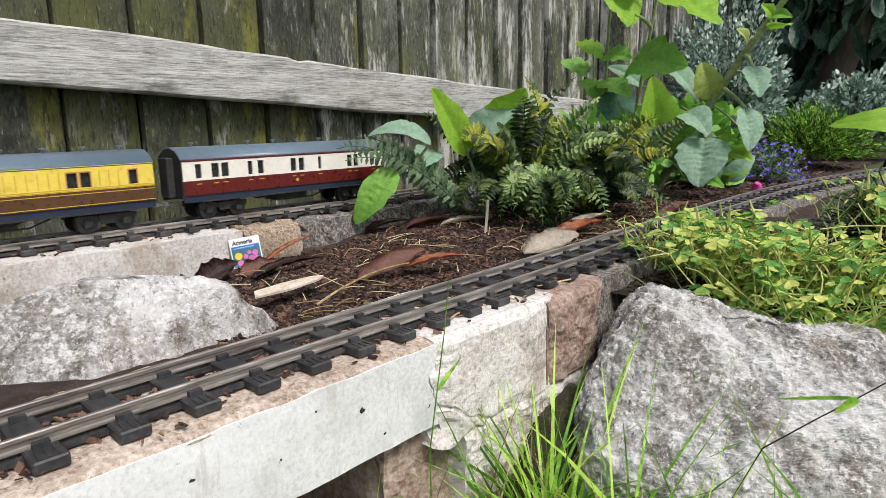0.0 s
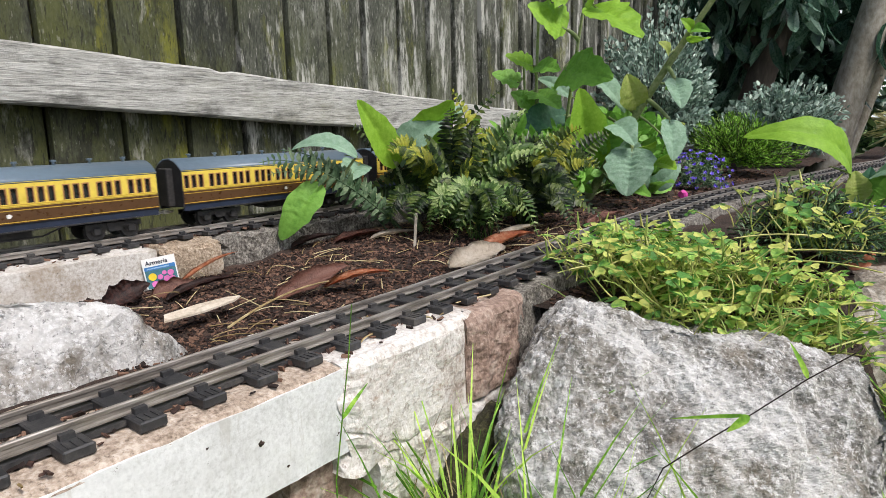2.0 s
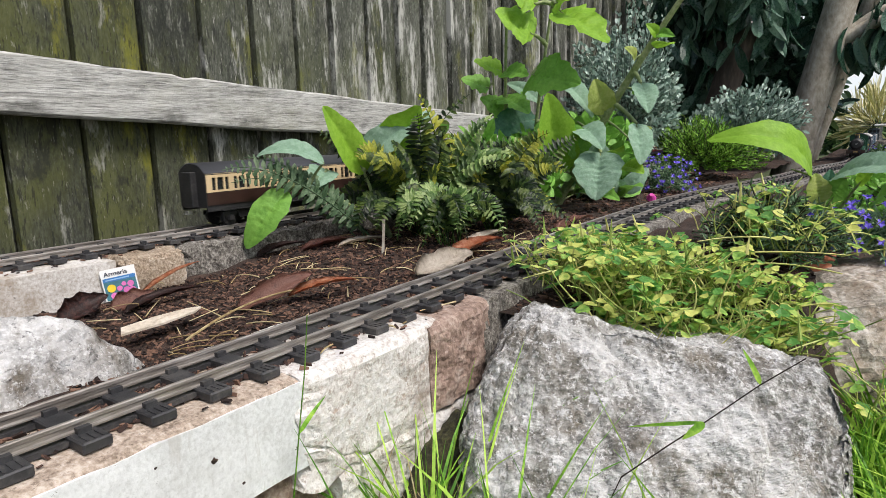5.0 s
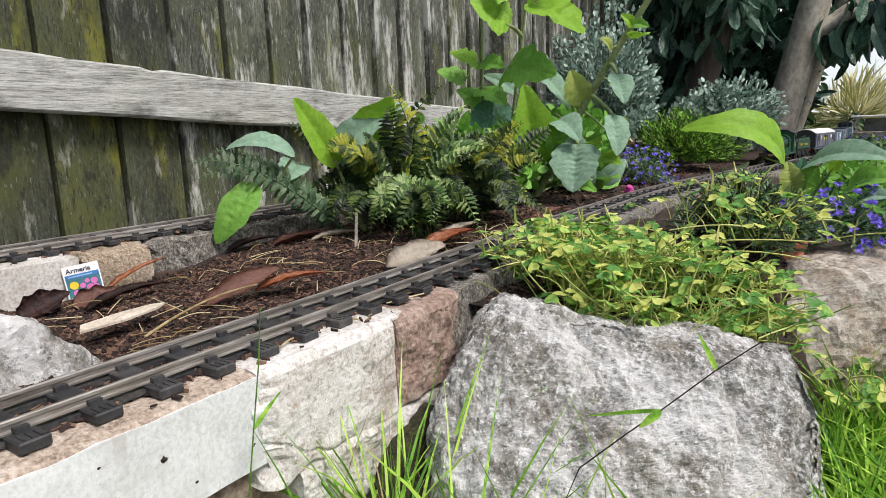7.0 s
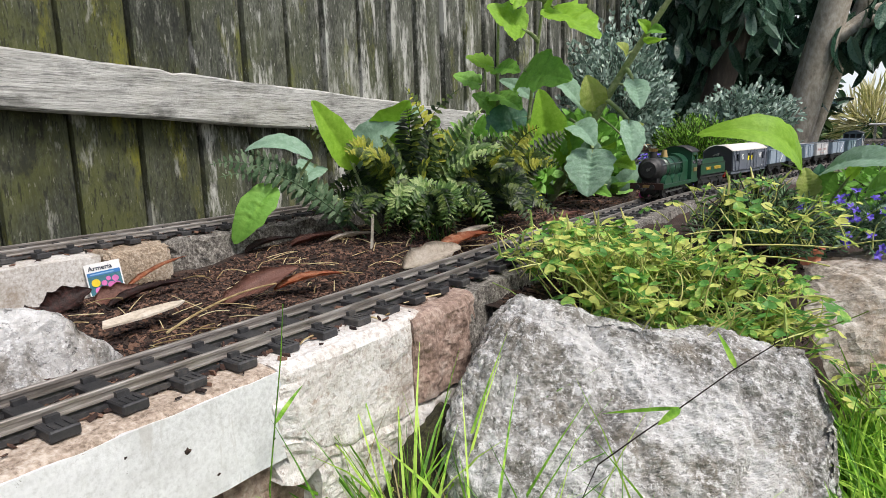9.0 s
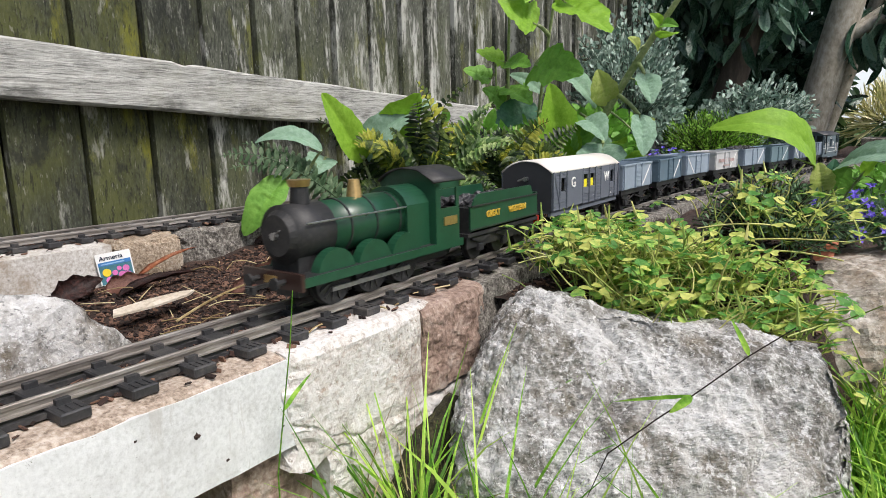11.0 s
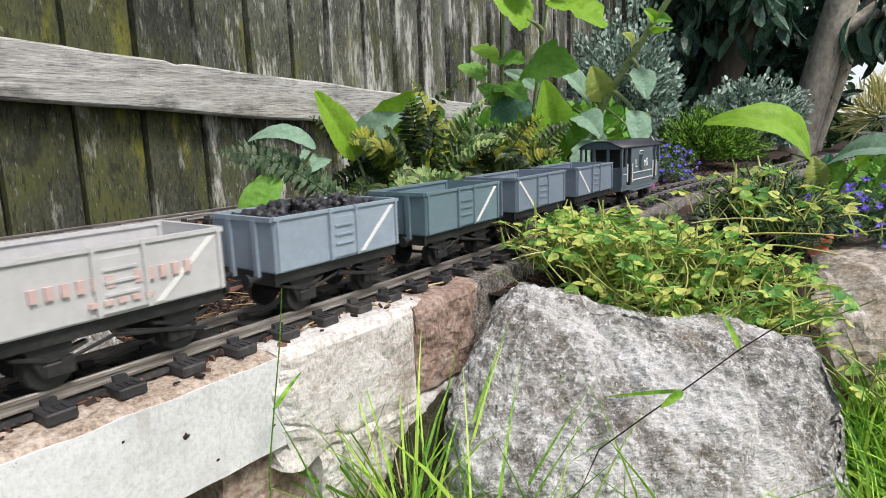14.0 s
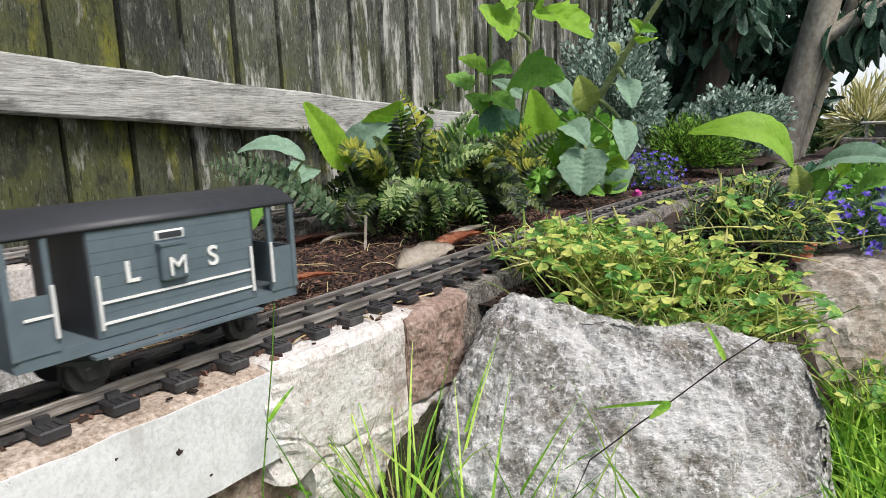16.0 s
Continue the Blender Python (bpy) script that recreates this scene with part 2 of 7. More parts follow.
P = {
    "maroon": paint("maroon_enamel", (0.10, 0.012, 0.010), 0.3, 0.15, 0.1),
    "cream_white": paint("cream_white_enamel", (0.74, 0.72, 0.64), 0.3, 0.06, 0.05),
    "yellow": paint("yellow_litho", (0.72, 0.56, 0.09), 0.3, 0.1, 0.05),
    "brown": paint("chocolate_litho", (0.085, 0.042, 0.018), 0.3, 0.15, 0.05),
    "gold": paint("gold_lining", (0.55, 0.36, 0.05), 0.3, 0.1, 0),
    "tan": paint("tan_window_frame", (0.40, 0.20, 0.08), 0.35, 0.1, 0),
    "cream": paint("old_cream_paint", (0.60, 0.46, 0.27), 0.4, 0.08, 0.15),
    "dark_brown": paint("dark_brown_paint", (0.035, 0.016, 0.012), 0.4, 0.15, 0.1),
    "blue_black": paint("blue_black_underframe", (0.018, 0.026, 0.05), 0.4, 0.2, 0.2),
    "roof_grey": paint("blue_grey_roof", (0.11, 0.155, 0.20), 0.35, 0.12, 0.1),
    "roof_dark": paint("dark_grey_roof", (0.035, 0.037, 0.043), 0.5, 0.12, 0.1),
    "wagon_light": paint("light_wagon_grey", (0.275, 0.335, 0.40), 0.55, 0.1, 0.15),
    "wagon_blue": paint("dark_blue_grey_paint", (0.11, 0.165, 0.21), 0.55, 0.12, 0.2),
    "wagon_mid": paint("mid_wagon_grey", (0.185, 0.23, 0.285), 0.55, 0.1, 0.2),
    "wagon_white": paint("pale_grey_white_paint", (0.50, 0.50, 0.50), 0.55, 0.08, 0.2),
    "wagon_green": paint("grey_green_paint", (0.14, 0.21, 0.24), 0.55, 0.1, 0.2),
    "van_grey": paint("slate_grey_paint", (0.12, 0.135, 0.165), 0.6, 0.12, 0.15),
    "brake_grey": paint("blue_slate_paint", (0.10, 0.135, 0.155), 0.6, 0.12, 0.25),
    "white": paint("white_paint", (0.76, 0.76, 0.74), 0.5, 0.05, 0.05),
    "roof_white": paint("off_white_roof", (0.74, 0.70, 0.64), 0.6, 0.06, 0.12),
    "green": paint("deep_loco_green", (0.012, 0.06, 0.03), 0.35, 0.2, 0.2),
    "red": paint("bright_red_paint", (0.55, 0.03, 0.015), 0.4, 0.1, 0.05),
    "red_text": paint("faded_red_paint", (0.58, 0.42, 0.39), 0.5, 0.1, 0),
    "yellow_bright": paint("yellow_panel", (0.85, 0.75, 0.02), 0.5, 0.05, 0),
    "coal": mat("coal", [(0.01, 0.01, 0.011), (0.03, 0.03, 0.034), (0.07, 0.07, 0.075)], 60, 0.45, bump=0.6),
}


# ---- mesh helpers ----
def mesh_of(name, bm, material, smooth=False):
    me = bpy.data.meshes.new(name)
    bm.to_mesh(me)
    bm.free()
    if material:
        me.materials.append(material)
    if smooth:
        for p in me.polygons:
            p.use_smooth = True
    return me


def part(name, bm, material, parent, label="", smooth=False):
    ob = new(name, mesh_of(name, bm, material, smooth))
    ob.parent = parent
    if label:
        tagged(ob, label)
    return ob


def thing(name, label, category, group="", m=None):
    ob = new(name)
    ob.empty_display_size = 0.02
    if m is not None:
        ob.matrix_basis = m
    return tagged(ob, label, category, group)


def solid(name, bm, material, label, category="", group="", kind="", smooth=False, m=None):
    ob = new(name, mesh_of(name, bm, material, smooth))
    if m is not None:
        ob.matrix_basis = m
    return tagged(ob, label, category, group, kind)


def box(bm, x0, x1, y0, y1, z0, z1, bevel=0.0, m=None):
    vs = bmesh.ops.create_cube(bm, size=1.0)["verts"]
    for v in vs:
        v.co = Vector((x0 + (v.co.x + 0.5) * (x1 - x0), y0 + (v.co.y + 0.5) * (y1 - y0), z0 + (v.co.z + 0.5) * (z1 - z0)))
    if bevel:
        es = list({e for v in vs for e in v.link_edges})
        r = bmesh.ops.bevel(bm, geom=es, offset=bevel, segments=1, affect="EDGES")
        vs = list({v for f in r["faces"] for v in f.verts} | {v for v in vs if v.is_valid})
    if m is not None:
        bmesh.ops.transform(bm, matrix=m, verts=vs)
    return bm


def B(*a, **k):
    return box(bmesh.new(), *a, **k)


def rod(bm, a, b, r, n=8, r2=None):
    a, b = Vector(a), Vector(b)
    d = b - a
    q = d.to_track_quat("Z", "Y").to_matrix().to_4x4()
    bmesh.ops.create_cone(bm, cap_ends=True, segments=n, radius1=r, radius2=r if r2 is None else r2, depth=d.length, matrix=Matrix.Translation((a + b) / 2) @ q)
    return bm


def R(*a, **k):
    return rod(bmesh.new(), *a, **k)


def prism(bm, pts, axis, lo, hi):
    """Extrude a closed outline of 2D points along an axis from lo to hi."""
    def at(p, s):
        return {"x": (s, p[0], p[1]), "y": (p[0], s, p[1]), "z": (p[0], p[1], s)}[axis]
    a = [bm.verts.new(at(p, lo)) for p in pts]
    b = [bm.verts.new(at(p, hi)) for p in pts]
    n = len(pts)
    for i in range(n):
        bm.faces.new((a[i], a[(i + 1) % n], b[(i + 1) % n], b[i]))
    bm.faces.new(a[::-1])
    bm.faces.new(b)
    bmesh.ops.recalc_face_normals(bm, faces=bm.faces[:])
    return bm


def smooth01(v):
    v = max(0.0, min(1.0, v))
    return v * v * (3 - 2 * v)


# ---- plan ----
DECK = 0.0            # top of the front concrete beam
RAIL = 0.012          # running height of the front track
REAR_X, REAR_RAIL = -0.722, 0.026
GAUGE, PITCH = 0.034, 0.0327
FENCE_X = -0.915
LAWN = -0.17


def front_x(y):
    return -0.303 - 0.010 * smooth01((y - 0.3) / 0.6) + 0.115 * smooth01((y - 1.1) / 1.0) + 0.085 * smooth01((y - 2.0) / 0.6)


def front_pose(y):
    a = math.atan2(front_x(y + 0.02) - front_x(y - 0.02), 0.04)
    return pose(front_x(y), y, RAIL, 0, 0, -math.degrees(a))


def soil_z(x, y):
    base = -0.032 + 0.022 * smooth01((y - 0.25) / 0.5)
    return base + 0.010 * noise.noise(Vector((x * 9, y * 9, 1))) + 0.004 * noise.noise(Vector((x * 40, y * 40, 5)))


def right_soil(x, y):
    return soil_z(x, y) - 0.002 - 0.05 * smooth01((x + 0.20) / 0.10) * smooth01((0.66 - y) / 0.08) - 0.17 * smooth01((x + 0.085 - 0.16 * max(0.0, y - 0.62)) / 0.11)


# ---- ground ----
def sheet(x0, x1, y0, y1, nx, ny, zf):
    bm = bmesh.new()
    rows = [[bm.verts.new((x0 + (x1 - x0) * i / nx, y0 + (y1 - y0) * j / ny, zf(x0 + (x1 - x0) * i / nx, y0 + (y1 - y0) * j / ny))) for i in range(nx + 1)] for j in range(ny + 1)]
    for j in range(ny):
        for i in range(nx):
            bm.faces.new((rows[j][i], rows[j][i + 1], rows[j + 1][i + 1], rows[j + 1][i]))
    return bm


solid("ground", sheet(-60, 60, -60, 60, 60, 60, lambda x, y: LAWN), M["lawn"], "rough grassy lawn earth spreading to the horizon", kind="structure")
solid("soil", sheet(-0.668, -0.33, -0.6, 3.2, 60, 260, soil_z), M["soil"], "dark bark-strewn garden soil between the two tracks", kind="structure", smooth=True)
solid("soil", sheet(-0.262, 0.30, 0.50, 4.2, 60, 220, right_soil), M["soil"], "dark planting soil sloping down to the lawn", kind="structure", smooth=True)


# ---- fence ----
def fence():
    edges = [0.279 - 0.0985 * k for k in range(20, 0, -1)] + [0.279, 0.375, 0.474, 0.574, 0.676, 0.777, 0.875, 0.967, 1.073, 1.171, 1.262, 1.370, 1.473]
    while edges[-1] < 6.5:
        edges.append(edges[-1] + (0.093 if len(edges) % 2 else 0.106))
    wall = thing("fence", "weathered featheredge timber fence stained with green algae", "fence")
    tagged(wall, kind="structure")
    for i, (y, nxt) in enumerate(zip(edges, edges[1:])):
        wide = nxt - y
        bm = bmesh.new()
        prism(bm, [(-0.012, 0.0), (0.004 + 0.001 * (i % 4), 0.0), (0.0065, 0.003), (0.002, wide * 0.6), (-0.003, wide - 0.0045), (-0.012, wide - 0.0045)], "z", -0.16, 1.75)
        bmesh.ops.bisect_plane(bm, geom=bm.verts[:] + bm.edges[:] + bm.faces[:], plane_co=(0, 0, 0.3), plane_no=(0, 0, 1))
        # Boards below y 0.65 take the darker base.
        ob = new("board", mesh_of("board", bm, M["fence_dark_algae" if y < 0.65 else "fence"]))
        ob.parent = wall
        ob.matrix_basis = pose(FENCE_X + random.uniform(-0.002, 0.002), y, random.uniform(-0.01, 0.01), 0, 0, 0)
    # Added dark sheet behind the gaps, in place of the boards' lip shadow.
    part("backing_board", B(FENCE_X - 0.034, FENCE_X - 0.020, -2.0, 6.6, -0.16, 1.75), M["fence_dark_algae"], wall)
    tilt = -3.4
    for z0, z1 in ((0.169, 0.241),):
        bm = bmesh.new()
        box(bm, FENCE_X + 0.006, FENCE_X + 0.038, -2.2, 5.8, z0 - 0.205, z1 - 0.205, bevel=0.003)
        bmesh.ops.subdivide_edges(bm, edges=[e for e in bm.edges if abs((e.verts[0].co - e.verts[1].co).y) > 1], cuts=400)
        for v in bm.verts:
            v.co.z += 0.003 * noise.noise(Vector((v.co.y * 6, v.co.z * 5, 3))) + 0.205 - (v.co.y - 0.5) * math.tan(radians(-tilt))
            v.co.x += 0.0015 * noise.noise(Vector((v.co.y * 20, v.co.z * 9, 7)))
            if v.co.z > 0.2 - (v.co.y - 0.5) * 0.0594:
                v.co.z += 0.002 * smooth01((0.49 - v.co.y) / 0.03) * smooth01((v.co.y - 0.2) / 0.2) - 0.004 * smooth01(1 - abs(v.co.y - 0.615) / 0.02)
        part("rail", bm, M["fence_rail"], wall, "silvered horizontal fence rail with knots")
    part("post", B(FENCE_X + 0.006, FENCE_X + 0.085, 1.62, 1.70, -0.16, 1.8, bevel=0.004), M["fence"], wall, "dark upright fence post")
    part("post", B(FENCE_X + 0.006, FENCE_X + 0.03, 1.76, 1.80, -0.16, 1.8, bevel=0.003), M["fence_rail"], wall, "pale upright batten")
    return wall


fence()


# ---- tracks ----
def sleeper_mesh():
    bm = bmesh.new()
    box(bm, -0.034, 0.034, -0.0068, 0.0068, 0.0, 0.0055, bevel=0.0008)
    for s in (-1, 1):
        for o in (-1, 1):
            box(bm, s * GAUGE / 2 + o * 0.0038 - 0.0016, s * GAUGE / 2 + o * 0.0038 + 0.0016, -0.0032, 0.0032, 0.005, 0.0083)
        for o in (-0.0035, 0, 0.0035):
            box(bm, s * 0.0285 - 0.004, s * 0.0285 + 0.004, o - 0.0005, o + 0.0005, 0.0053, 0.0060)
    return mesh_of("sleeper", bm, M["sleeper"])


SLEEPER = sleeper_mesh()
WEB = mesh_of("web", box(B(-0.0205, -0.0135, -0.011, 0.011, 0.0008, 0.0035), 0.0135, 0.0205, -0.011, 0.011, 0.0008, 0.0035), M["sleeper"])


def track(name, fx, zr, y0, y1, label):
    t = thing(name, label, "railway track")
    tagged(t, kind="structure")
    n = max(2, int((y1 - y0) / 0.05))
    prof = [(-0.0022, 0.0), (0.0022, 0.0), (0.0022, 0.0008), (0.0006, 0.0014), (0.0006, 0.0034), (0.0013, 0.0040), (0.0013, 0.0056), (0.0008, 0.0061), (-0.0008, 0.0061), (-0.0013, 0.0056), (-0.0013, 0.0040), (-0.0006, 0.0034), (-0.0006, 0.0014), (-0.0022, 0.0008)]
    for s in (-1, 1):
        bm = bmesh.new()
        prev = None
        for i in range(n + 1):
            y = y0 + (y1 - y0) * i / n
            ring = [bm.verts.new((fx(y) + s * GAUGE / 2 + px, y, zr - 0.0061 + pz)) for px, pz in prof]
            if prev:
                for k in range(len(prof)):
                    bm.faces.new((prev[k], prev[(k + 1) % len(prof)], ring[(k + 1) % len(prof)], ring[k]))
            prev = ring
        bmesh.ops.recalc_face_normals(bm, faces=bm.faces[:])
        part("rail", bm, M["rail"], t, "worn nickel-brown rail")
    y = y0 + 0.005
    while y < y1:
        a = -math.degrees(math.atan2(fx(y + 0.01) - fx(y - 0.01), 0.02))
        for me, dy in ((SLEEPER, 0), (WEB, PITCH / 2)):
            ob = new(me.name, me)
            ob.parent = t
            ob.matrix_basis = pose(fx(y + dy), y + dy, zr - 0.0115, 0, 0, a + random.uniform(-1, 1))
        y += PITCH
    return t


# ---- concrete beams and pillar ----
def rough_block(bm, x0, x1, y0, y1, z0, z1, cell=0.012, amp=0.002, freq=30, seed=0, chip=0.0):
    """A cast block whose faces are finely divided and uneven, its edges chipped."""
    nx, ny, nz = (max(1, int(round((b - a) / cell))) for a, b in ((x0, x1), (y0, y1), (z0, z1)))
    bmesh.ops.create_cube(bm, size=1.0)
    verts = bm.verts[:]
    for v in verts:
        v.co = Vector((x0 + (v.co.x + 0.5) * (x1 - x0), y0 + (v.co.y + 0.5) * (y1 - y0), z0 + (v.co.z + 0.5) * (z1 - z0)))
    for ax, n in ((0, nx), (1, ny), (2, nz)):
        for i in range(1, n):
            lo, hi = ((x0, x1), (y0, y1), (z0, z1))[ax]
            p = [0, 0, 0]
            p[ax] = lo + (hi - lo) * i / n
            nrm = [0, 0, 0]
            nrm[ax] = 1
            bmesh.ops.bisect_plane(bm, geom=bm.verts[:] + bm.edges[:] + bm.faces[:], plane_co=p, plane_no=nrm)
    for v in bm.verts:
        c = v.co.copy()
        ex = min(abs(c.x - x0), abs(c.x - x1)) < 1e-5
        ey = min(abs(c.y - y0), abs(c.y - y1)) < 1e-5
        ez = min(abs(c.z - z0), abs(c.z - z1)) < 1e-5
        nv = noise.noise_vector(c * freq + Vector((seed, seed, seed))) + noise.noise_vector(c * freq * 4.3 + Vector((seed, 1, seed))) * 0.35
        v.co += Vector((nv.x if ex else 0, nv.y if ey else 0, nv.z if ez else 0)) * amp
        if ex + ey + ez >= 2 and chip:
            mid = Vector(((x0 + x1) / 2, (y0 + y1) / 2, (z0 + z1) / 2))
            d = (mid - c)
            k = max(0.0, noise.noise(c * 45 + Vector((seed, 3, 1))) + 0.25) * chip
            v.co += Vector((math.copysign(k, d.x) if ex else 0, math.copysign(k, d.y) if ey else 0, math.copysign(k, d.z) if ez else 0))
    return bm


beam = thing("concrete_beam", "pale cast concrete beam carrying the front track, worn along its top", "concrete beam")
tagged(beam, kind="structure")
part("beam_body", rough_block(bmesh.new(), -0.350, -0.258, -0.9, 0.300, -0.0565, -0.0030, 0.010, 0.0005, 20, 2, 0.0012), M["concrete"], beam)

def profile_block(prof, y0, y1, ny, shift):
    """A closed outline of (x, z) points run along y, every point moved by shift(point)."""
    bm = bmesh.new()
    rings = [[bm.verts.new(shift(Vector((x, y0 + (y1 - y0) * j / ny, z)))) for x, z in prof] for j in range(ny + 1)]
    n = len(prof)
    for a, b in zip(rings, rings[1:]):
        for k in range(n):
            bm.faces.new((a[k], a[(k + 1) % n], b[(k + 1) % n], b[k]))
    bm.faces.new(rings[0][::-1])
    bm.faces.new(rings[-1])
    bmesh.ops.recalc_face_normals(bm, faces=bm.faces[:])
    return bm


def steps(a, b, n):
    return [a + (b - a) * i / n for i in range(n)]


def crumbly(p):
    """Sandy bedding mortar: uneven on top, with a broken lip that hangs over the beam's face."""
    q = p.copy()
    near = smooth01((p.x + 0.275) / 0.015)
    rag = noise.noise(Vector((p.y * 38, 2, p.z * 9))) + 0.6 * noise.noise(Vector((p.y * 120, 7, p.z * 40)))
    q.x += near * 0.0008 * rag
    q.z += 0.0010 * noise.noise(p * 70) + 0.0007 * noise.noise(p * 210) + (0.0022 * rag if p.z < -0.0045 else -0.0008 * near * (1 + rag))
    return q


part("mortar_top", profile_block([(-0.352, -0.009), (-0.352, 0.0)] + [(x, 0.0) for x in steps(-0.348, -0.262, 20)] + [(-0.2615, -0.0008), (-0.2598, -0.0022), (-0.2588, -0.0040), (-0.2590, -0.0055), (-0.2600, -0.0070), (-0.264, -0.0075)], -0.9, 0.292, 500, crumbly), M["concrete_top"], beam, "sandy worn mortar along the top")

# Dark blobs proud of the face; their colour stands in for shaded holes.
for y, z, r in ((0.209, -0.0247, 0.0022), (0.155, -0.032, 0.0013), (0.262, -0.041, 0.0016), (0.11, -0.022, 0.0015), (0.225, -0.045, 0.0012), (0.06, -0.03, 0.0018), (0.178, -0.014, 0.0010), (0.135, -0.048, 0.0014)):
    bm = bmesh.new()
    bmesh.ops.create_icosphere(bm, subdivisions=2, radius=r, matrix=Matrix.Translation((-0.2582, y, z)) @ Matrix.Diagonal((0.35, 1.0, 0.8, 1)))
    for v in bm.verts:
        v.co += noise.noise_vector(v.co * 900) * r * 0.45
    part("pit", bm, M["soil"], beam, "small dark blob standing in for a hole in the concrete")

pillar = thing("pillar", "rendered brick pillar holding up the beam end, render flaking off", "pillar")
tagged(pillar, kind="structure")


def flaking(p):
    """Render put on by hand: lumps, trowel ridges, hairline cracks and broken rims."""
    q = p.copy()
    edge = min(p.y - 0.268, 0.405 - p.y)
    lump = 0.0030 * noise.noise(p * 18 + Vector((3, 1, 8))) + 0.0010 * noise.noise(p * 60) + 0.0005 * noise.noise(p * 170)
    warp = p + noise.noise_vector(p * 30) * 0.012
    crack = max(0.0, 1 - abs(noise.noise(Vector((warp.y * 9, warp.z * 13, 4)))) / 0.03)
    ridge = max(0.0, 1 - abs(noise.noise(Vector((warp.y * 11, warp.z * 15, 11)))) / 0.09)
    if p.x > -0.262:
        q.x += lump + 0.0012 * ridge - 0.0030 * crack - 0.004 * smooth01(1 - edge / 0.014)
        if p.z < -0.062:
            q.z += 0.006 * noise.noise(Vector((p.y * 45, 3, 3)))
    else:
        q.z += 0.5 * lump
    q.y += 0.010 * smooth01(1 - edge / 0.03) * (noise.noise(Vector((p.z * 60, 5, 1))) + 0.5 * noise.noise(Vector((p.z * 190, 5, 1))))
    return q


def weathered(p):
    """Old brick face, softly rounded, with pitted grain."""
    q = p.copy()
    if p.x > -0.29:
        q.x += 0.0022 * noise.noise(p * 40) + 0.0016 * noise.noise(p * 130) + 0.0009 * noise.noise(p * 300) - 0.006 * smooth01((p.y - 0.455) / 0.022)
    q.z += 0.0015 * noise.noise(p * 45 + Vector((9, 2, 4)))
    q.y += 0.003 * noise.noise(p * 50 + Vector((1, 7, 2)))
    return q


def upright(x0, x1, z0, z1):
    """Outline of a block: back, flat top, rounded arris, front, foot."""
    r = 0.006
    return [(x0, z0), (x0, z1)] + [(x, z1) for x in steps(x0 + 0.01, x1 - r, 14)] + [(x1 - r, z1), (x1 - r * 0.35, z1 - r * 0.3)] + [(x1, z) for z in steps(z1 - r, z0, 34)] + [(x1, z0)]


part("render_coat", profile_block(upright(-0.352, -0.2535, -0.071, 0.0005), 0.268, 0.405, 74, flaking), M["render"], pillar, "cracked lumpy cream render flaking at its rims")
part("brick", profile_block(upright(-0.352, -0.2525, -0.068, -0.001), 0.388, 0.478, 50, weathered), M["brick"], pillar, "worn pinkish brick with rounded arrises")
part("brick", profile_block(upright(-0.345, -0.2535, -0.128, -0.0695), 0.290, 0.480, 90, weathered), M["render"], pillar, "lower course smeared with mortar")
part("brick", profile_block(upright(-0.345, -0.268, -0.140, -0.058), 0.232, 0.300, 40, weathered), M["brick"], pillar, "dark red brick under the beam")
part("footing", rough_block(bmesh.new(), -0.36, -0.258, 0.23, 0.56, LAWN - 0.02, -0.124, 0.01, 0.004, 30, 8, 0.005), M["brick"], pillar)

bed = thing("track_bed", "rough concrete bed under the front track", "track bed")
tagged(bed, kind="structure")
bm = bmesh.new()
prev = None
for i in range(150):
    y = 0.465 + i * 0.03
    w = 0.043
    prof = [(-w - 0.012, -0.07), (-w, -0.002), (0, 0.0), (w, -0.002), (w + 0.012, -0.09)]
    ring = [bm.verts.new((front_x(y) + px + 0.004 * noise.noise(Vector((px * 50, y * 25, 1))), y, pz + 0.0025 * noise.noise(Vector((px * 60, y * 30, 4))) - 0.0015)) for px, pz in prof]
    if prev:
        for k in range(4):
            bm.faces.new((prev[k], prev[k + 1], ring[k + 1], ring[k]))
    prev = ring
part("bed_body", bm, M["rubble"], bed)

rear = thing("concrete_beam", "pale concrete beam beside the fence carrying the rear track", "concrete beam")
tagged(rear, kind="structure")
part("beam_body", rough_block(bmesh.new(), -0.765, -0.662, -1.2, 0.372, -0.10, 0.0135, 0.012, 0.001, 20, 12, 0.002), M["concrete_rear"], rear)
part("render_coat", rough_block(bmesh.new(), -0.765, -0.655, 0.376, 0.450, -0.10, 0.0125, 0.006, 0.004, 30, 13, 0.007), M["render_tan"], rear, "lumpy tan mortar patch")
part("rubble_bed", rough_block(bmesh.new(), -0.765, -0.668, 0.452, 6.4, -0.10, 0.012, 0.012, 0.006, 70, 14, 0.004), M["rubble"], rear, "rough pebbly concrete")
part("back_fill", rough_block(bmesh.new(), -0.91, -0.766, -1.2, 6.4, -0.10, -0.014, 0.02, 0.003, 40, 15), M["rubble"], rear)

track("front_track", front_x, RAIL, -0.5, 6.2, "front railway track with nickel rails on black plastic sleepers")
track("rear_track", lambda y: REAR_X, REAR_RAIL, -2.0, 6.2, "rear railway track beside the fence on black plastic sleepers")


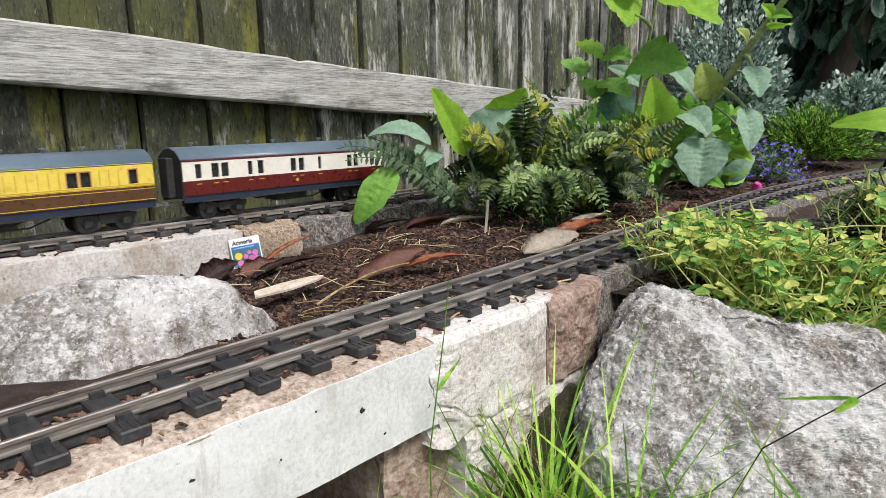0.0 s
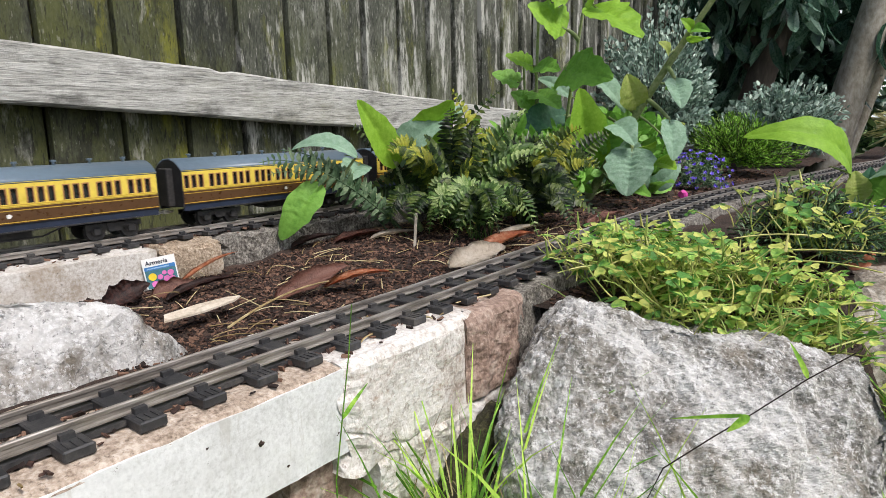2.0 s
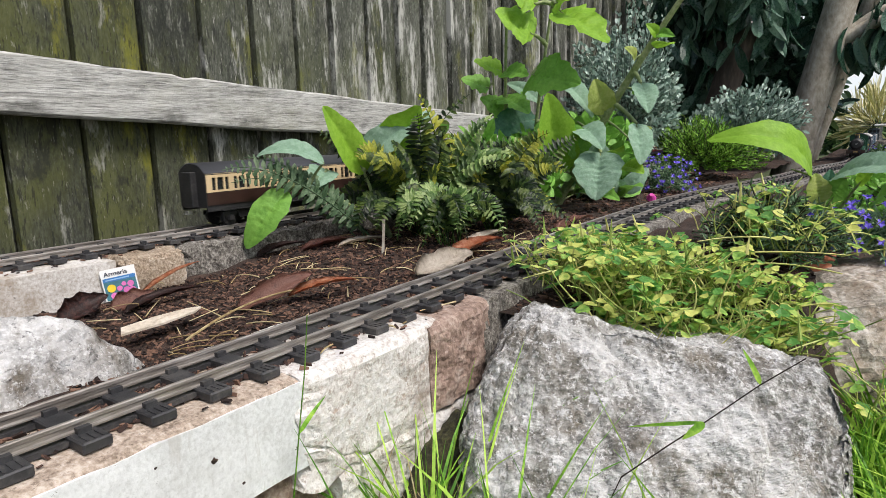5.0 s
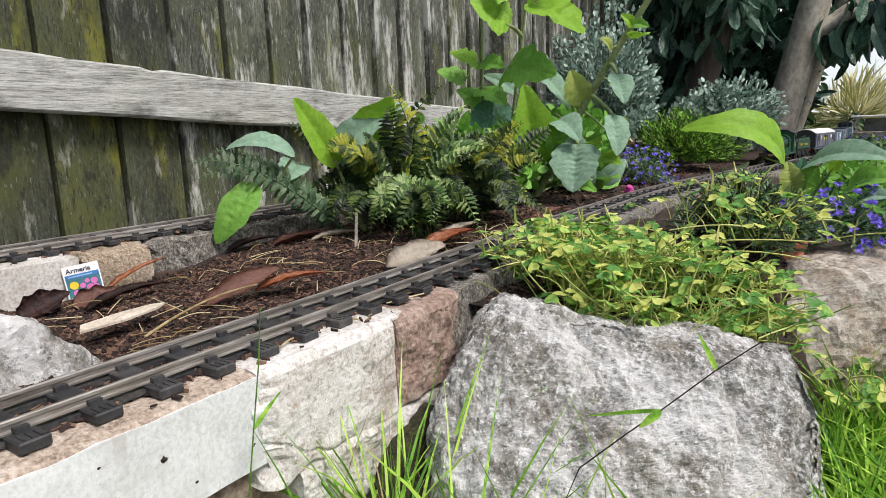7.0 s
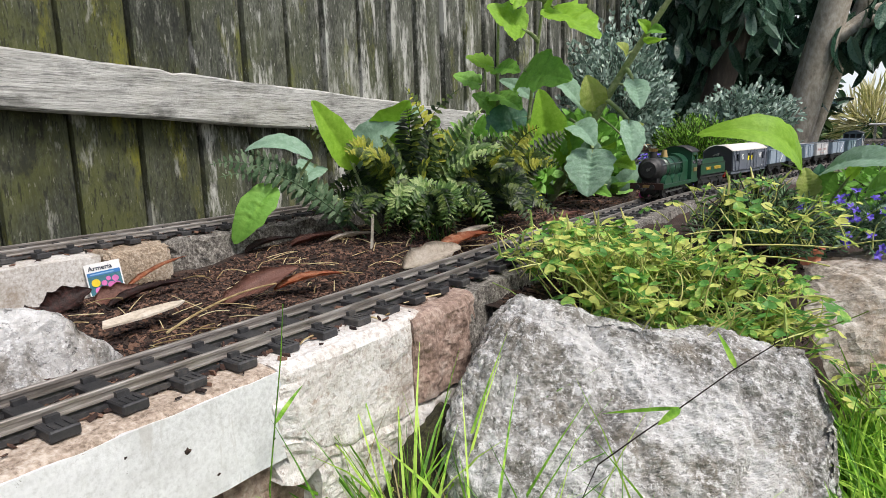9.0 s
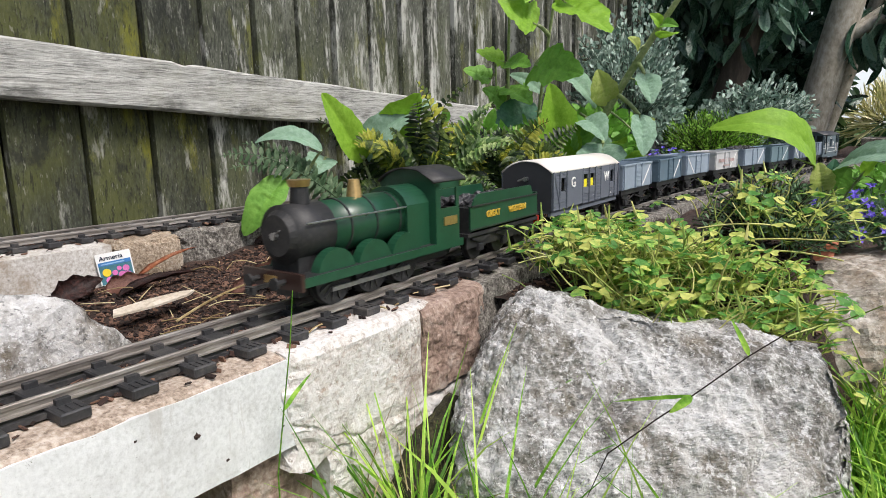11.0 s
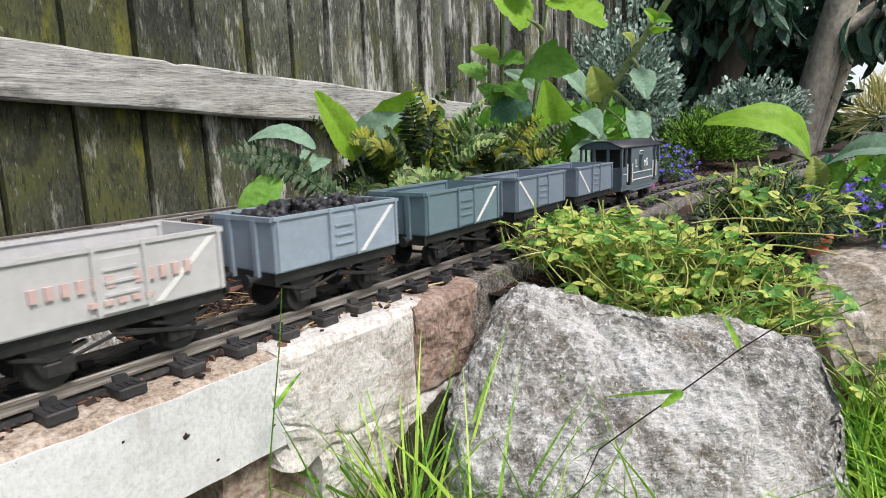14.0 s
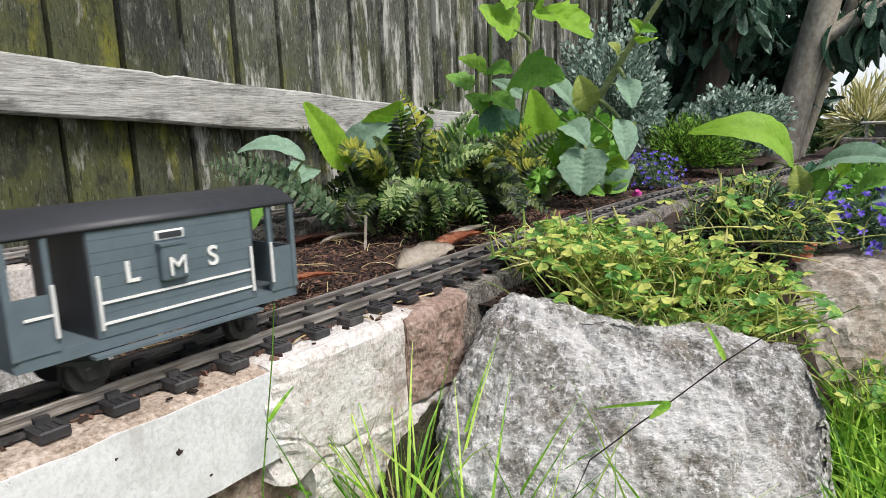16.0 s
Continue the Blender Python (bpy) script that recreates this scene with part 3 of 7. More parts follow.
# ---- rocks ----
def rock(name, hull, m, material, label, seed=0, amp=0.010, cuts=4, freq=14):
    bm = bmesh.new()
    for p in hull:
        bm.verts.new(p)
    r = bmesh.ops.convex_hull(bm, input=bm.verts[:])
    bmesh.ops.delete(bm, geom=[v for v in bm.verts if not v.link_faces], context="VERTS")
    bmesh.ops.triangulate(bm, faces=bm.faces[:])
    bmesh.ops.subdivide_edges(bm, edges=bm.edges[:], cuts=2, use_grid_fill=True)
    for _ in range(2):
        bmesh.ops.smooth_vert(bm, verts=bm.verts[:], factor=0.22, use_axis_x=True, use_axis_y=True, use_axis_z=True)
    for _ in range(cuts - 2):
        bmesh.ops.subdivide_edges(bm, edges=bm.edges[:], cuts=1, use_grid_fill=True)
    bmesh.ops.subdivide_edges(bm, edges=bm.edges[:], cuts=1, use_grid_fill=True)
    bm.normal_update()
    off = Vector((seed * 3.1, seed, -seed))
    for v in bm.verts:
        c = v.co
        d = amp * noise.noise(c * freq + off) + amp * 0.55 * noise.ridged_multi_fractal(c * freq * 1.7 + off, 0.9, 2.1, 4, 1.0, 2.0) * 0.5 + amp * 0.30 * noise.noise(c * freq * 6 + off) + amp * 0.20 * noise.noise(c * freq * 15 + off) + amp * 0.11 * noise.noise(c * freq * 34 + off)
        cell = noise.voronoi(c * freq * 1.3 + off)[0]
        d += amp * 0.5 * (cell[1] - cell[0])
        big = noise.noise(c * freq * 0.55 - off)
        d += amp * 0.9 * big - amp * 1.3 * max(0.0, 0.08 - abs(noise.noise(c * freq * 0.8 + off * 2))) / 0.08 * 0.45
        v.co += v.normal * (d - amp * 0.7)
    return solid(name, bm, material, label, "rock", smooth=False, m=m)


rock("boulder", [(-0.080, -0.005, 0.122), (-0.118, 0.02, 0.106), (-0.145, 0.07, 0.094), (-0.05, 0.0, 0.108), (0.0, 0.05, 0.104), (0.045, 0.09, 0.094), (0.098, 0.075, 0.086), (0.118, 0.065, 0.070), (0.128, 0.05, 0.030), (0.124, 0.03, -0.06),
                 (0.120, 0.02, -0.10), (0.088, -0.035, -0.015), (0.080, -0.065, -0.10), (-0.070, -0.118, 0.02), (-0.105, -0.125, -0.10), (-0.14, -0.085, -0.10), (-0.12, -0.07, 0.075), (-0.145, 0.05, -0.10),
                 (0.105, 0.155, -0.10), (0.05, 0.155, 0.07), (-0.10, 0.12, 0.085), (-0.105, 0.155, -0.10)], pose(-0.108, 0.45, -0.112), M["rock"], "large rough pale granite boulder in the grass", 1, 0.009, cuts=6)
rock("boulder", [(-0.15, -0.03, 0.0), (-0.11, 0.0, 0.055), (0.02, 0.0, 0.078), (0.09, 0.01, 0.064), (0.13, 0.03, 0.0), (0.125, 0.0, -0.06), (-0.15, -0.03, -0.06), (0.0, -0.075, -0.06),
                 (0.02, -0.045, 0.02), (-0.1, 0.11, -0.06), (0.1, 0.11, -0.06), (-0.06, 0.09, 0.045), (0.06, 0.09, 0.04)], pose(-0.487, 0.160, -0.043, 0, 0, 62), M["rock"], "grey granite boulder lying between the tracks", 4, 0.006)
rock("boulder", [(-0.16, -0.06, -0.08), (0.16, -0.06, -0.08), (-0.13, -0.03, 0.04), (0.0, -0.05, 0.06), (0.13, -0.03, 0.07), (0.16, 0.1, 0.06), (-0.14, 0.1, 0.05), (0.0, 0.12, 0.07), (0.16, 0.12, -0.08), (-0.16, 0.12, -0.08)],
     pose(0.022, 0.785, -0.076, 0, 0, 32), M["rock_b"], "brown-stained pale stone edging the planting bed", 7, 0.009)


# Added lump: its dark colour fills the gap and darkens the boulder's left.
M["gap_moss"] = mat("mossy_earth", [(0.012, 0.011, 0.007), (0.040, 0.038, 0.018), (0.095, 0.090, 0.035)], 60, 0.95, bump=1.0, fine=6, bump_dist=0.004)
rock("earth_bank", [(-0.028, -0.05, -0.05), (0.026, -0.055, -0.05), (0.030, 0.05, -0.05), (-0.028, 0.06, -0.05), (-0.020, -0.02, 0.030), (0.012, -0.015, 0.022), (-0.010, 0.05, 0.075), (-0.022, 0.03, 0.06), (0.016, 0.045, 0.05)],
     pose(-0.230, 0.365, -0.135), M["gap_moss"], "added dark mossy lump filling the gap between pillar and boulder", 12, 0.005, freq=30)

# ---- rolling stock ----
def wheelset(parent, y, r, name="wheelset", spokes=0, z0=0.0):
    bm = bmesh.new()
    rod(bm, (-0.02, 0, 0), (0.02, 0, 0), 0.0014, 8)
    for s in (-1, 1):
        rod(bm, (s * 0.0145, 0, 0), (s * 0.0195, 0, 0), r, 20)
        rod(bm, (s * 0.0138, 0, 0), (s * 0.0150, 0, 0), r + 0.0012, 20)
        rod(bm, (s * 0.0195, 0, 0), (s * 0.0202, 0, 0), r * 0.35, 10)
        for k in range(spokes):
            a = 2 * math.pi * k / spokes
            rod(bm, (s * 0.0198, 0, 0), (s * 0.0198, math.cos(a) * r * 0.85, math.sin(a) * r * 0.85), 0.0011, 5)
    ob = part(name, bm, M["black"], parent, "black steel wheels on an axle")
    ob.location = (0, y, z0 + r)
    WHEELS.append((ob, r))
    return ob


WHEELS = []
TRAIN = {"freight": [], "passenger": []}


def arc_roof(w, z, rise, over, y0, y1, thick=0.0015, n=14):
    pts = []
    for i in range(n + 1):
        u = -1 + 2 * i / n
        pts.append((u * (w + over), z + rise * (1 - abs(u) ** 2.3)))
    pts += [(p[0] * 0.97, p[1] - thick) for p in pts[::-1]]
    return prism(bmesh.new(), pts, "y", y0, y1)


def end_wall(w, z0, z, rise, y0, y1, n=14):
    pts = [(-w, z0)] + [((-1 + 2 * i / n) * w, z + rise * (1 - abs(-1 + 2 * i / n) ** 2.3) * 0.97) for i in range(n + 1)] + [(w, z0)]
    return prism(bmesh.new(), pts, "y", y0, y1)


def buffers(t, L, z, both=True):
    for e in (-1, 1):
        for s in (-1, 1):
            bm = bmesh.new()
            rod(bm, (s * 0.0125, e * L / 2, z), (s * 0.0125, e * (L / 2 + 0.009), z), 0.0019, 8)
            rod(bm, (s * 0.0125, e * (L / 2 + 0.009), z), (s * 0.0125, e * (L / 2 + 0.011), z), 0.0042, 12)
            part("buffer", bm, M["black"], t)
        bm = bmesh.new()
        box(bm, -0.0012, 0.0012, min(e * L / 2, e * (L / 2 + 0.022)), max(e * L / 2, e * (L / 2 + 0.022)), z - 0.004, z - 0.0015)
        box(bm, -0.004, 0.004, min(e * (L / 2 + 0.017), e * (L / 2 + 0.02)), max(e * (L / 2 + 0.017), e * (L / 2 + 0.02)), z - 0.006, z - 0.001)
        part("coupling", bm, M["black"], t)


def axle_gear(t, y, r, w=0.021):
    for s in (-1, 1):
        bm = bmesh.new()
        x = s * w
        prism(bm, [(y - 0.011, 0.023), (y + 0.011, 0.023), (y + 0.004, 0.006), (y - 0.004, 0.006)], "x", x - 0.001, x + 0.001)
        box(bm, x - 0.003, x + 0.003, y - 0.004, y + 0.004, 0.0065, 0.0135, bevel=0.0008)
        prism(bm, [(y - 0.016, 0.0185), (y, 0.0135), (y + 0.016, 0.0185), (y + 0.016, 0.020), (y, 0.0165), (y - 0.016, 0.020)], "x", x - 0.002, x + 0.002)
        part("axlebox", bm, M["black"], t)


def mineral_wagon(colour, label, load=False, lettering=False, m=None, stripe=True, cross=1):
    t = thing("mineral_wagon", label, "wagon", "mineral wagons of the freight train")
    L, w, z0, z1 = 0.112, 0.0285, 0.030, 0.063
    c = P[colour]
    part("floor", B(-w, w, -L / 2, L / 2, z0 - 0.001, z0 + 0.0015), c, t)
    for s in (-1, 1):
        bm = B(s * w - 0.0008, s * w + 0.0008, -L / 2, L / 2, z0, z1)
        part("side_panel", bm, c, t)
        part("side_door", box(box(B(min(s * w, s * (w + 0.0018)), max(s * w, s * (w + 0.0018)), -0.0125, 0.0125, z0 + 0.001, z1 - 0.006),
                                  min(s * w, s * (w + 0.003)), max(s * w, s * (w + 0.003)), -0.013, -0.011, z0, z1), min(s * w, s * (w + 0.003)), max(s * w, s * (w + 0.003)), 0.011, 0.013, z0, z1), c, t)
        bm = bmesh.new()
        for zz in (z0 + 0.009, z0 + 0.015, z0 + 0.021):
            box(bm, s * (w + 0.0022) - 0.0006, s * (w + 0.0022) + 0.0006, -0.008, 0.008, zz, zz + 0.0012)
        part("door_hinge", bm, c, t)
        for yy in (-L / 2 + 0.001, L / 2 - 0.003):
            part("corner_plate", B(s * w - 0.0022, s * w + 0.0022, yy, yy + 0.002, z0, z1), c, t)
        part("top_rail", B(s * w - 0.0016, s * w + 0.002, -L / 2 - 0.001, L / 2 + 0.001, z1 - 0.002, z1), c, t)
        part("solebar", B(s * (w - 0.004) - 0.0015, s * (w - 0.004) + 0.0015, -L / 2, L / 2, 0.022, z0 - 0.001), M["black"], t)
        if stripe:
            y0, y1 = cross * 0.016, cross * (L / 2 - 0.004)
            bm = bmesh.new()
            vs = [bm.verts.new((s * (w + 0.0013), yy, zz)) for yy, zz in ((y0, z0 + 0.001), (y0 + cross * 0.004, z0 + 0.001), (y1, z1 - 0.004), (y1 - cross * 0.004, z1 - 0.004))]
            vs2 = [bm.verts.new((s * (w + 0.0009), v.co.y, v.co.z)) for v in vs]
            bm.faces.new(vs), bm.faces.new(vs2[::-1])
            for i in range(4):
                bm.faces.new((vs[i], vs2[i], vs2[(i + 1) % 4], vs[(i + 1) % 4]))
            bmesh.ops.recalc_face_normals(bm, faces=bm.faces[:])
            part("stripe", bm, P["white"], t, "white diagonal stripe")
        bm = bmesh.new()
        rod(bm, (s * 0.024, -0.03, 0.012), (s * 0.024, 0.002, 0.020), 0.001, 6)
        rod(bm, (s * 0.024, 0.03, 0.012), (s * 0.024, -0.002, 0.020), 0.001, 6)
        rod(bm, (s * 0.0265, -0.004, 0.019), (s * 0.0265, 0.044, 0.010), 0.001, 6)
        for yy in (-0.026, 0.026):
            box(bm, s * 0.0235 - 0.0015, s * 0.0235 + 0.0015, yy - 0.003, yy + 0.003, 0.007, 0.015)
        part("brake_gear", bm, M["black"], t)
        if lettering:
            bm = bmesh.new()
            yy = -0.040
            for k in range(12):
                if k not in (6,):
                    box(bm, s * (w + 0.0008), s * (w + 0.0024), yy, yy + 0.0034, z0 + 0.013, z0 + 0.019)
                yy += 0.0066
            for k in range(5):
                box(bm, s * (w + 0.0008), s * (w + 0.0030), -0.016 + k * 0.0066, -0.012 + k * 0.0066, z0 + 0.005, z0 + 0.0075)
            part("lettering", bm, P["red_text"], t, "faded red lettering")
    for e in (-1, 1):
        part("end_panel", B(-w, w, e * L / 2 - 0.0008, e * L / 2 + 0.0008, z0, z1), c, t)
        bm = bmesh.new()
        for xx in (-0.012, 0.012):
            box(bm, xx - 0.002, xx + 0.002, min(e * L / 2, e * (L / 2 + 0.0025)), max(e * L / 2, e * (L / 2 + 0.0025)), z0 - 0.006, z1 - 0.002)
        box(bm, -w, w, min(e * L / 2, e * (L / 2 + 0.002)), max(e * L / 2, e * (L / 2 + 0.002)), z1 - 0.003, z1)
        part("end_stanchion", bm, c, t)
        part("buffer_beam", B(-w + 0.002, w - 0.002, e * (L / 2 - 0.0015) - 0.0015, e * (L / 2 - 0.0015) + 0.0015, 0.021, z0 - 0.001), M["black"], t)
    for y in (-0.032, 0.032):
        wheelset(t, y, 0.0105, spokes=0)
        axle_gear(t, y, 0.0105, 0.0225)
    buffers(t, L, 0.025)
    if load:
        bm = bmesh.new()
        rnd = random.Random(5)
        for k in range(170):
            x, y = rnd.uniform(-w + 0.004, w - 0.004), rnd.uniform(-L / 2 + 0.004, L / 2 - 0.004)
            h = z1 - 0.007 + 0.009 * (1 - (x / w) ** 2) * (1 - abs(2 * y / L) ** 3)
            s = rnd.uniform(0.0025, 0.0052)
            bmesh.ops.create_icosphere(bm, subdivisions=1, radius=s, matrix=Matrix.Translation((x, y, h + rnd.uniform(-0.002, 0.002))) @ Euler((rnd.random() * 6, rnd.random() * 6, 0)).to_matrix().to_4x4() @ Matrix.Diagonal((1, rnd.uniform(0.6, 1), rnd.uniform(0.5, 0.9), 1)))
        box(bm, -w + 0.001, w - 0.001, -L / 2 + 0.001, L / 2 - 0.001, z0 + 0.002, z1 - 0.007)
        part("coal_load", bm, P["coal"], t, "heap of black coal lumps")
    return t


def letter_mesh(ch, size, bold=0.0):
    cu = bpy.data.curves.new("letter", "FONT")
    cu.body, cu.size, cu.extrude, cu.align_x, cu.align_y, cu.offset = ch, size, 0.0004, "CENTER", "CENTER", bold
    ob = bpy.data.objects.new("letter", cu)
    scene.collection.objects.link(ob)
    me = bpy.data.meshes.new_from_object(ob.evaluated_get(bpy.context.evaluated_depsgraph_get()))
    bpy.data.objects.remove(ob)
    return me


def letter(ch, size, parent, mtl, side, y, z, x, bold=0.00015, label=""):
    me = letter_mesh(ch, size, bold)
    me.name = "letter"
    me.materials.clear()
    me.materials.append(mtl)
    ob = new("letter", me)
    ob.parent = parent
    ob.matrix_basis = pose(side * x, y, z, 90, 0, 90 if side > 0 else -90)
    if label:
        tagged(ob, label)
    return ob


def goods_van():
    t = thing("goods_van", "slate grey plank-sided goods van with a curved off-white roof", "railway van")
    L, w, z0, z1 = 0.196, 0.029, 0.0265, 0.0675
    g = P["van_grey"]
    part("floor", B(-w + 0.001, w - 0.001, -L / 2, L / 2, z0 - 0.003, z0), g, t)
    wins = [(-0.071, 0.013, "w"), (-0.0085, 0.015, "y"), (0.0105, 0.0145, "y"), (0.075, 0.013, "w")]
    for s in (-1, 1):
        bm = bmesh.new()
        n = 11
        h = (z1 - z0) / n
        for k in range(n):
            za, zb = z0 + k * h, z0 + (k + 1) * h - 0.0005
            if 5 <= k <= 8:
                ys = [-L / 2]
                for c, ww, _ in wins:
                    ys += [c - ww / 2, c + ww / 2]
                ys.append(L / 2)
                for a, b in zip(ys[::2], ys[1::2]):
                    box(bm, s * w - 0.0012, s * w + 0.0008, a, b, za, zb)
            else:
                box(bm, s * w - 0.0012, s * w + 0.0008, -L / 2, L / 2, za, zb)
        box(bm, s * w - 0.0016, s * w - 0.0006, -L / 2, L / 2, z0, z0 + 5 * h)
        part("plank_side", bm, g, t, "slate grey horizontal planks")
        bm = bmesh.new()
        for c, ww, _ in wins:
            for yy in (c - ww / 2 - 0.0035, c + ww / 2 + 0.0015):
                box(bm, s * w + 0.0006, s * w + s * 0.0022, yy, yy + 0.002, z0, z1)
        for yy in (-L / 2, L / 2 - 0.002):
            box(bm, min(s * w, s * (w + 0.0025)), max(s * w, s * (w + 0.0025)), yy, yy + 0.002, z0, z1)
        for yy in (-0.087, 0.090):
            rod(bm, (s * (w + 0.001), yy - 0.008 * (1 if yy > 0 else -1), z0 + 0.003), (s * (w + 0.001), yy + 0.006 * (1 if yy > 0 else -1), z1 - 0.003), 0.0012, 5)
        part("framing", bm, g, t)
        for c, ww, k in wins:
            part("window", B(s * (w - 0.0032) - 0.0004, s * (w - 0.0032) + 0.0004, c - ww / 2 - 0.001, c + ww / 2 + 0.001, z0 + 5 * h - 0.001, z0 + 9 * h + 0.001), M["glass_dark"], t)
            if k == "y":
                part("panel", B(s * (w - 0.0016) - 0.0006, s * (w - 0.0016) + 0.0006, c - ww / 2, c + ww / 2, z0 + 5 * h, z0 + 7.4 * h), P["yellow_bright"], t, "bright yellow panel low in the window")
            part("door_panel", B(min(s * w, s * (w + 0.0014)), max(s * w, s * (w + 0.0014)), c - ww / 2, c + ww / 2, z0 + 3 * h, z0 + 4.8 * h), g, t)
        part("sliding_door", B(min(s * w, s * (w + 0.0016)), max(s * w, s * (w + 0.0016)), -0.0595, -0.0195, z0 + 0.0008, z1 - 0.0008), g, t)
        part("sliding_door", B(min(s * w, s * (w + 0.0016)), max(s * w, s * (w + 0.0016)), 0.038, 0.0655, z0 + 0.0008, z1 - 0.0008), g, t)
        letter("G", 0.016, t, P["white"], s, -0.046, z0 + 0.0265, w + 0.002, label="stencilled white letter G")
        letter("W", 0.016, t, P["white"], s, 0.0545, z0 + 0.0265, w + 0.002, label="stencilled white letter W")
        part("solebar", B(s * 0.0265 - 0.0015, s * 0.0265 + 0.0015, -L / 2, L / 2, 0.020, z0 - 0.0005), g, t)
        bm = bmesh.new()
        box(bm, s * 0.0285, s * 0.0285 + s * 0.001, 0.012, 0.022, z0 + 0.004, z0 + 0.007)
        box(bm, s * 0.0285, s * 0.0285 + s * 0.0018, 0.060, 0.072, z0 + 0.004, z0 + 0.006)
        part("lettering", bm, P["white"], t, "small white number bars")
    for e in (-1, 1):
        part("end_wall", end_wall(w, z0, z1, 0.011, e * L / 2 - 0.001, e * L / 2 + 0.001), P["roof_dark"], t, "plain dark end wall")
        bm = bmesh.new()
        rod(bm, (0.0, e * (L / 2 + 0.001), 0.060), (0.0, e * (L / 2 + 0.006), 0.060), 0.0024, 8)
        rod(bm, (-0.009, e * (L / 2 + 0.004), 0.058), (0.003, e * (L / 2 + 0.004), 0.062), 0.0011, 6)
        part("lamp_iron", bm, M["steel"], t)
    part("roof", arc_roof(w, z1, 0.0125, 0.0018, -L / 2 - 0.0015, L / 2 + 0.0015), P["roof_white"], t, "curved off-white roof", True)
    for y in (-0.068, -0.040, 0.040, 0.068):
        wheelset(t, y, 0.0105)
        axle_gear(t, y, 0.0105, 0.0225)
    buffers(t, L, 0.023)
    return t


def brake_van():
    t = thing("brake_van", "blue-slate guard's brake van with open verandas and a dark roof", "brake van")
    L, w, z0, z1 = 0.156, 0.029, 0.027, 0.0795
    g = P["brake_grey"]
    part("floor", B(-w, w, -L / 2, L / 2, z0 - 0.006, z0), g, t, "underframe side")
    ca, cb = -0.043, 0.048
    for s in (-1, 1):
        side = part("cabin_side", B(s * w - 0.0014, s * w - 0.0002, ca, cb, z0, z1), g, t, "planked blue-slate cabin side")
        n = 9
        for k in range(n):
            h = (z1 - z0) / n
            part("plank", B(s * w - 0.0008, s * w + 0.0006, ca, cb, z0 + k * h, z0 + (k + 1) * h - 0.00014), g, side)
        part("ducket", box(B(min(s * w, s * (w + 0.005)), max(s * w, s * (w + 0.005)), -0.010, 0.0045, z0 + 0.021, z0 + 0.040, bevel=0.001), min(s * w, s * (w + 0.0055)), max(s * w, s * (w + 0.0055)), -0.0105, 0.005, z0 + 0.039, z0 + 0.0405), g, t, "projecting side lookout")
        letter("L", 0.0150, t, P["white"], s, -0.024, z0 + 0.0285, w + 0.0012, 0.0002)
        letter("M", 0.0140, t, P["white"], s, -0.0025, z0 + 0.0280, w + 0.0066, 0.0)
        letter("S", 0.0150, t, P["white"], s, 0.0215, z0 + 0.0285, w + 0.0012, 0.0002)
        bm = bmesh.new()
        for za in (z0 + 0.006, z0 + 0.016):
            for a, b in ((ca + 0.003, cb - 0.003),) + (((-L / 2 + 0.005, -L / 2 + 0.017),) if za > z0 + 0.01 else ()):
                box(bm, min(s * (w + 0.0006), s * (w + 0.0016)), max(s * (w + 0.0006), s * (w + 0.0016)), a, b, za, za + 0.0012)
        part("handrail", bm, P["white"], t, "white-painted handrail")
        bm = bmesh.new()
        box(bm, min(s * w, s * (w + 0.0012)), max(s * w, s * (w + 0.0012)), -0.010, 0.006, z1 - 0.011, z1 - 0.006, bevel=0.0005)
        part("number_plate", bm, P["white"], t, "small white-edged plate")
        part("number_plate", B(min(s * w, s * (w + 0.0016)), max(s * w, s * (w + 0.0016)), -0.0085, 0.0045, z1 - 0.010, z1 - 0.007), P["roof_dark"], t)
        for e in (-1, 1):
            edge = ca if e < 0 else cb
            ys = sorted((e * L / 2, e * (L / 2 - 0.018)))
            part("veranda_panel", B(s * w - 0.001, s * w + 0.0008, ys[0], ys[1], z0, z0 + 0.026), g, t)
            bm = bmesh.new()
            box(bm, s * w - 0.0016, s * w + 0.0014, e * L / 2 - 0.0016, e * L / 2 + 0.0016, z0, z1)
            box(bm, s * w - 0.0014, s * w + 0.0010, e * (L / 2 - 0.017) - 0.0013, e * (L / 2 - 0.017) + 0.0013, z0, z1)
            part("corner_post", bm, g, t)
            part("grab_rail", R((s * (w + 0.002), e * (L / 2 - 0.0175), z0 + 0.006), (s * (w + 0.002), e * (L / 2 - 0.0175), z0 + 0.030), 0.0009, n=6), P["white"], t, "white grab rail")
            part("grab_rail", R((s * (w + 0.002), edge - e * 0.002, z0 + 0.004), (s * (w + 0.002), edge - e * 0.002, z0 + 0.030), 0.0009, n=6), P["white"], t, "white grab rail")
        part("footboard", B(min(s * w, s * (w + 0.006)), max(s * w, s * (w + 0.006)), -L / 2 + 0.03, L / 2 - 0.03, z0 - 0.008, z0 - 0.0065), g, t)
    for e in (-1, 1):
        part("cabin_end", end_wall(w, z0, z1, 0.008, (ca if e < 0 else cb) - 0.001, (ca if e < 0 else cb) + 0.001), P["roof_dark"], t)
        part("end_panel", B(-w, w, e * L / 2 - 0.001, e * L / 2 + 0.001, z0 - 0.006, z0 + 0.026), g, t)
        bm = bmesh.new()
        for xx in (-0.010, 0.010):
            box(bm, xx - 0.0018, xx + 0.0018, e * L / 2 - 0.001, e * L / 2 + 0.001, z0 + 0.026, z1 + 0.006)
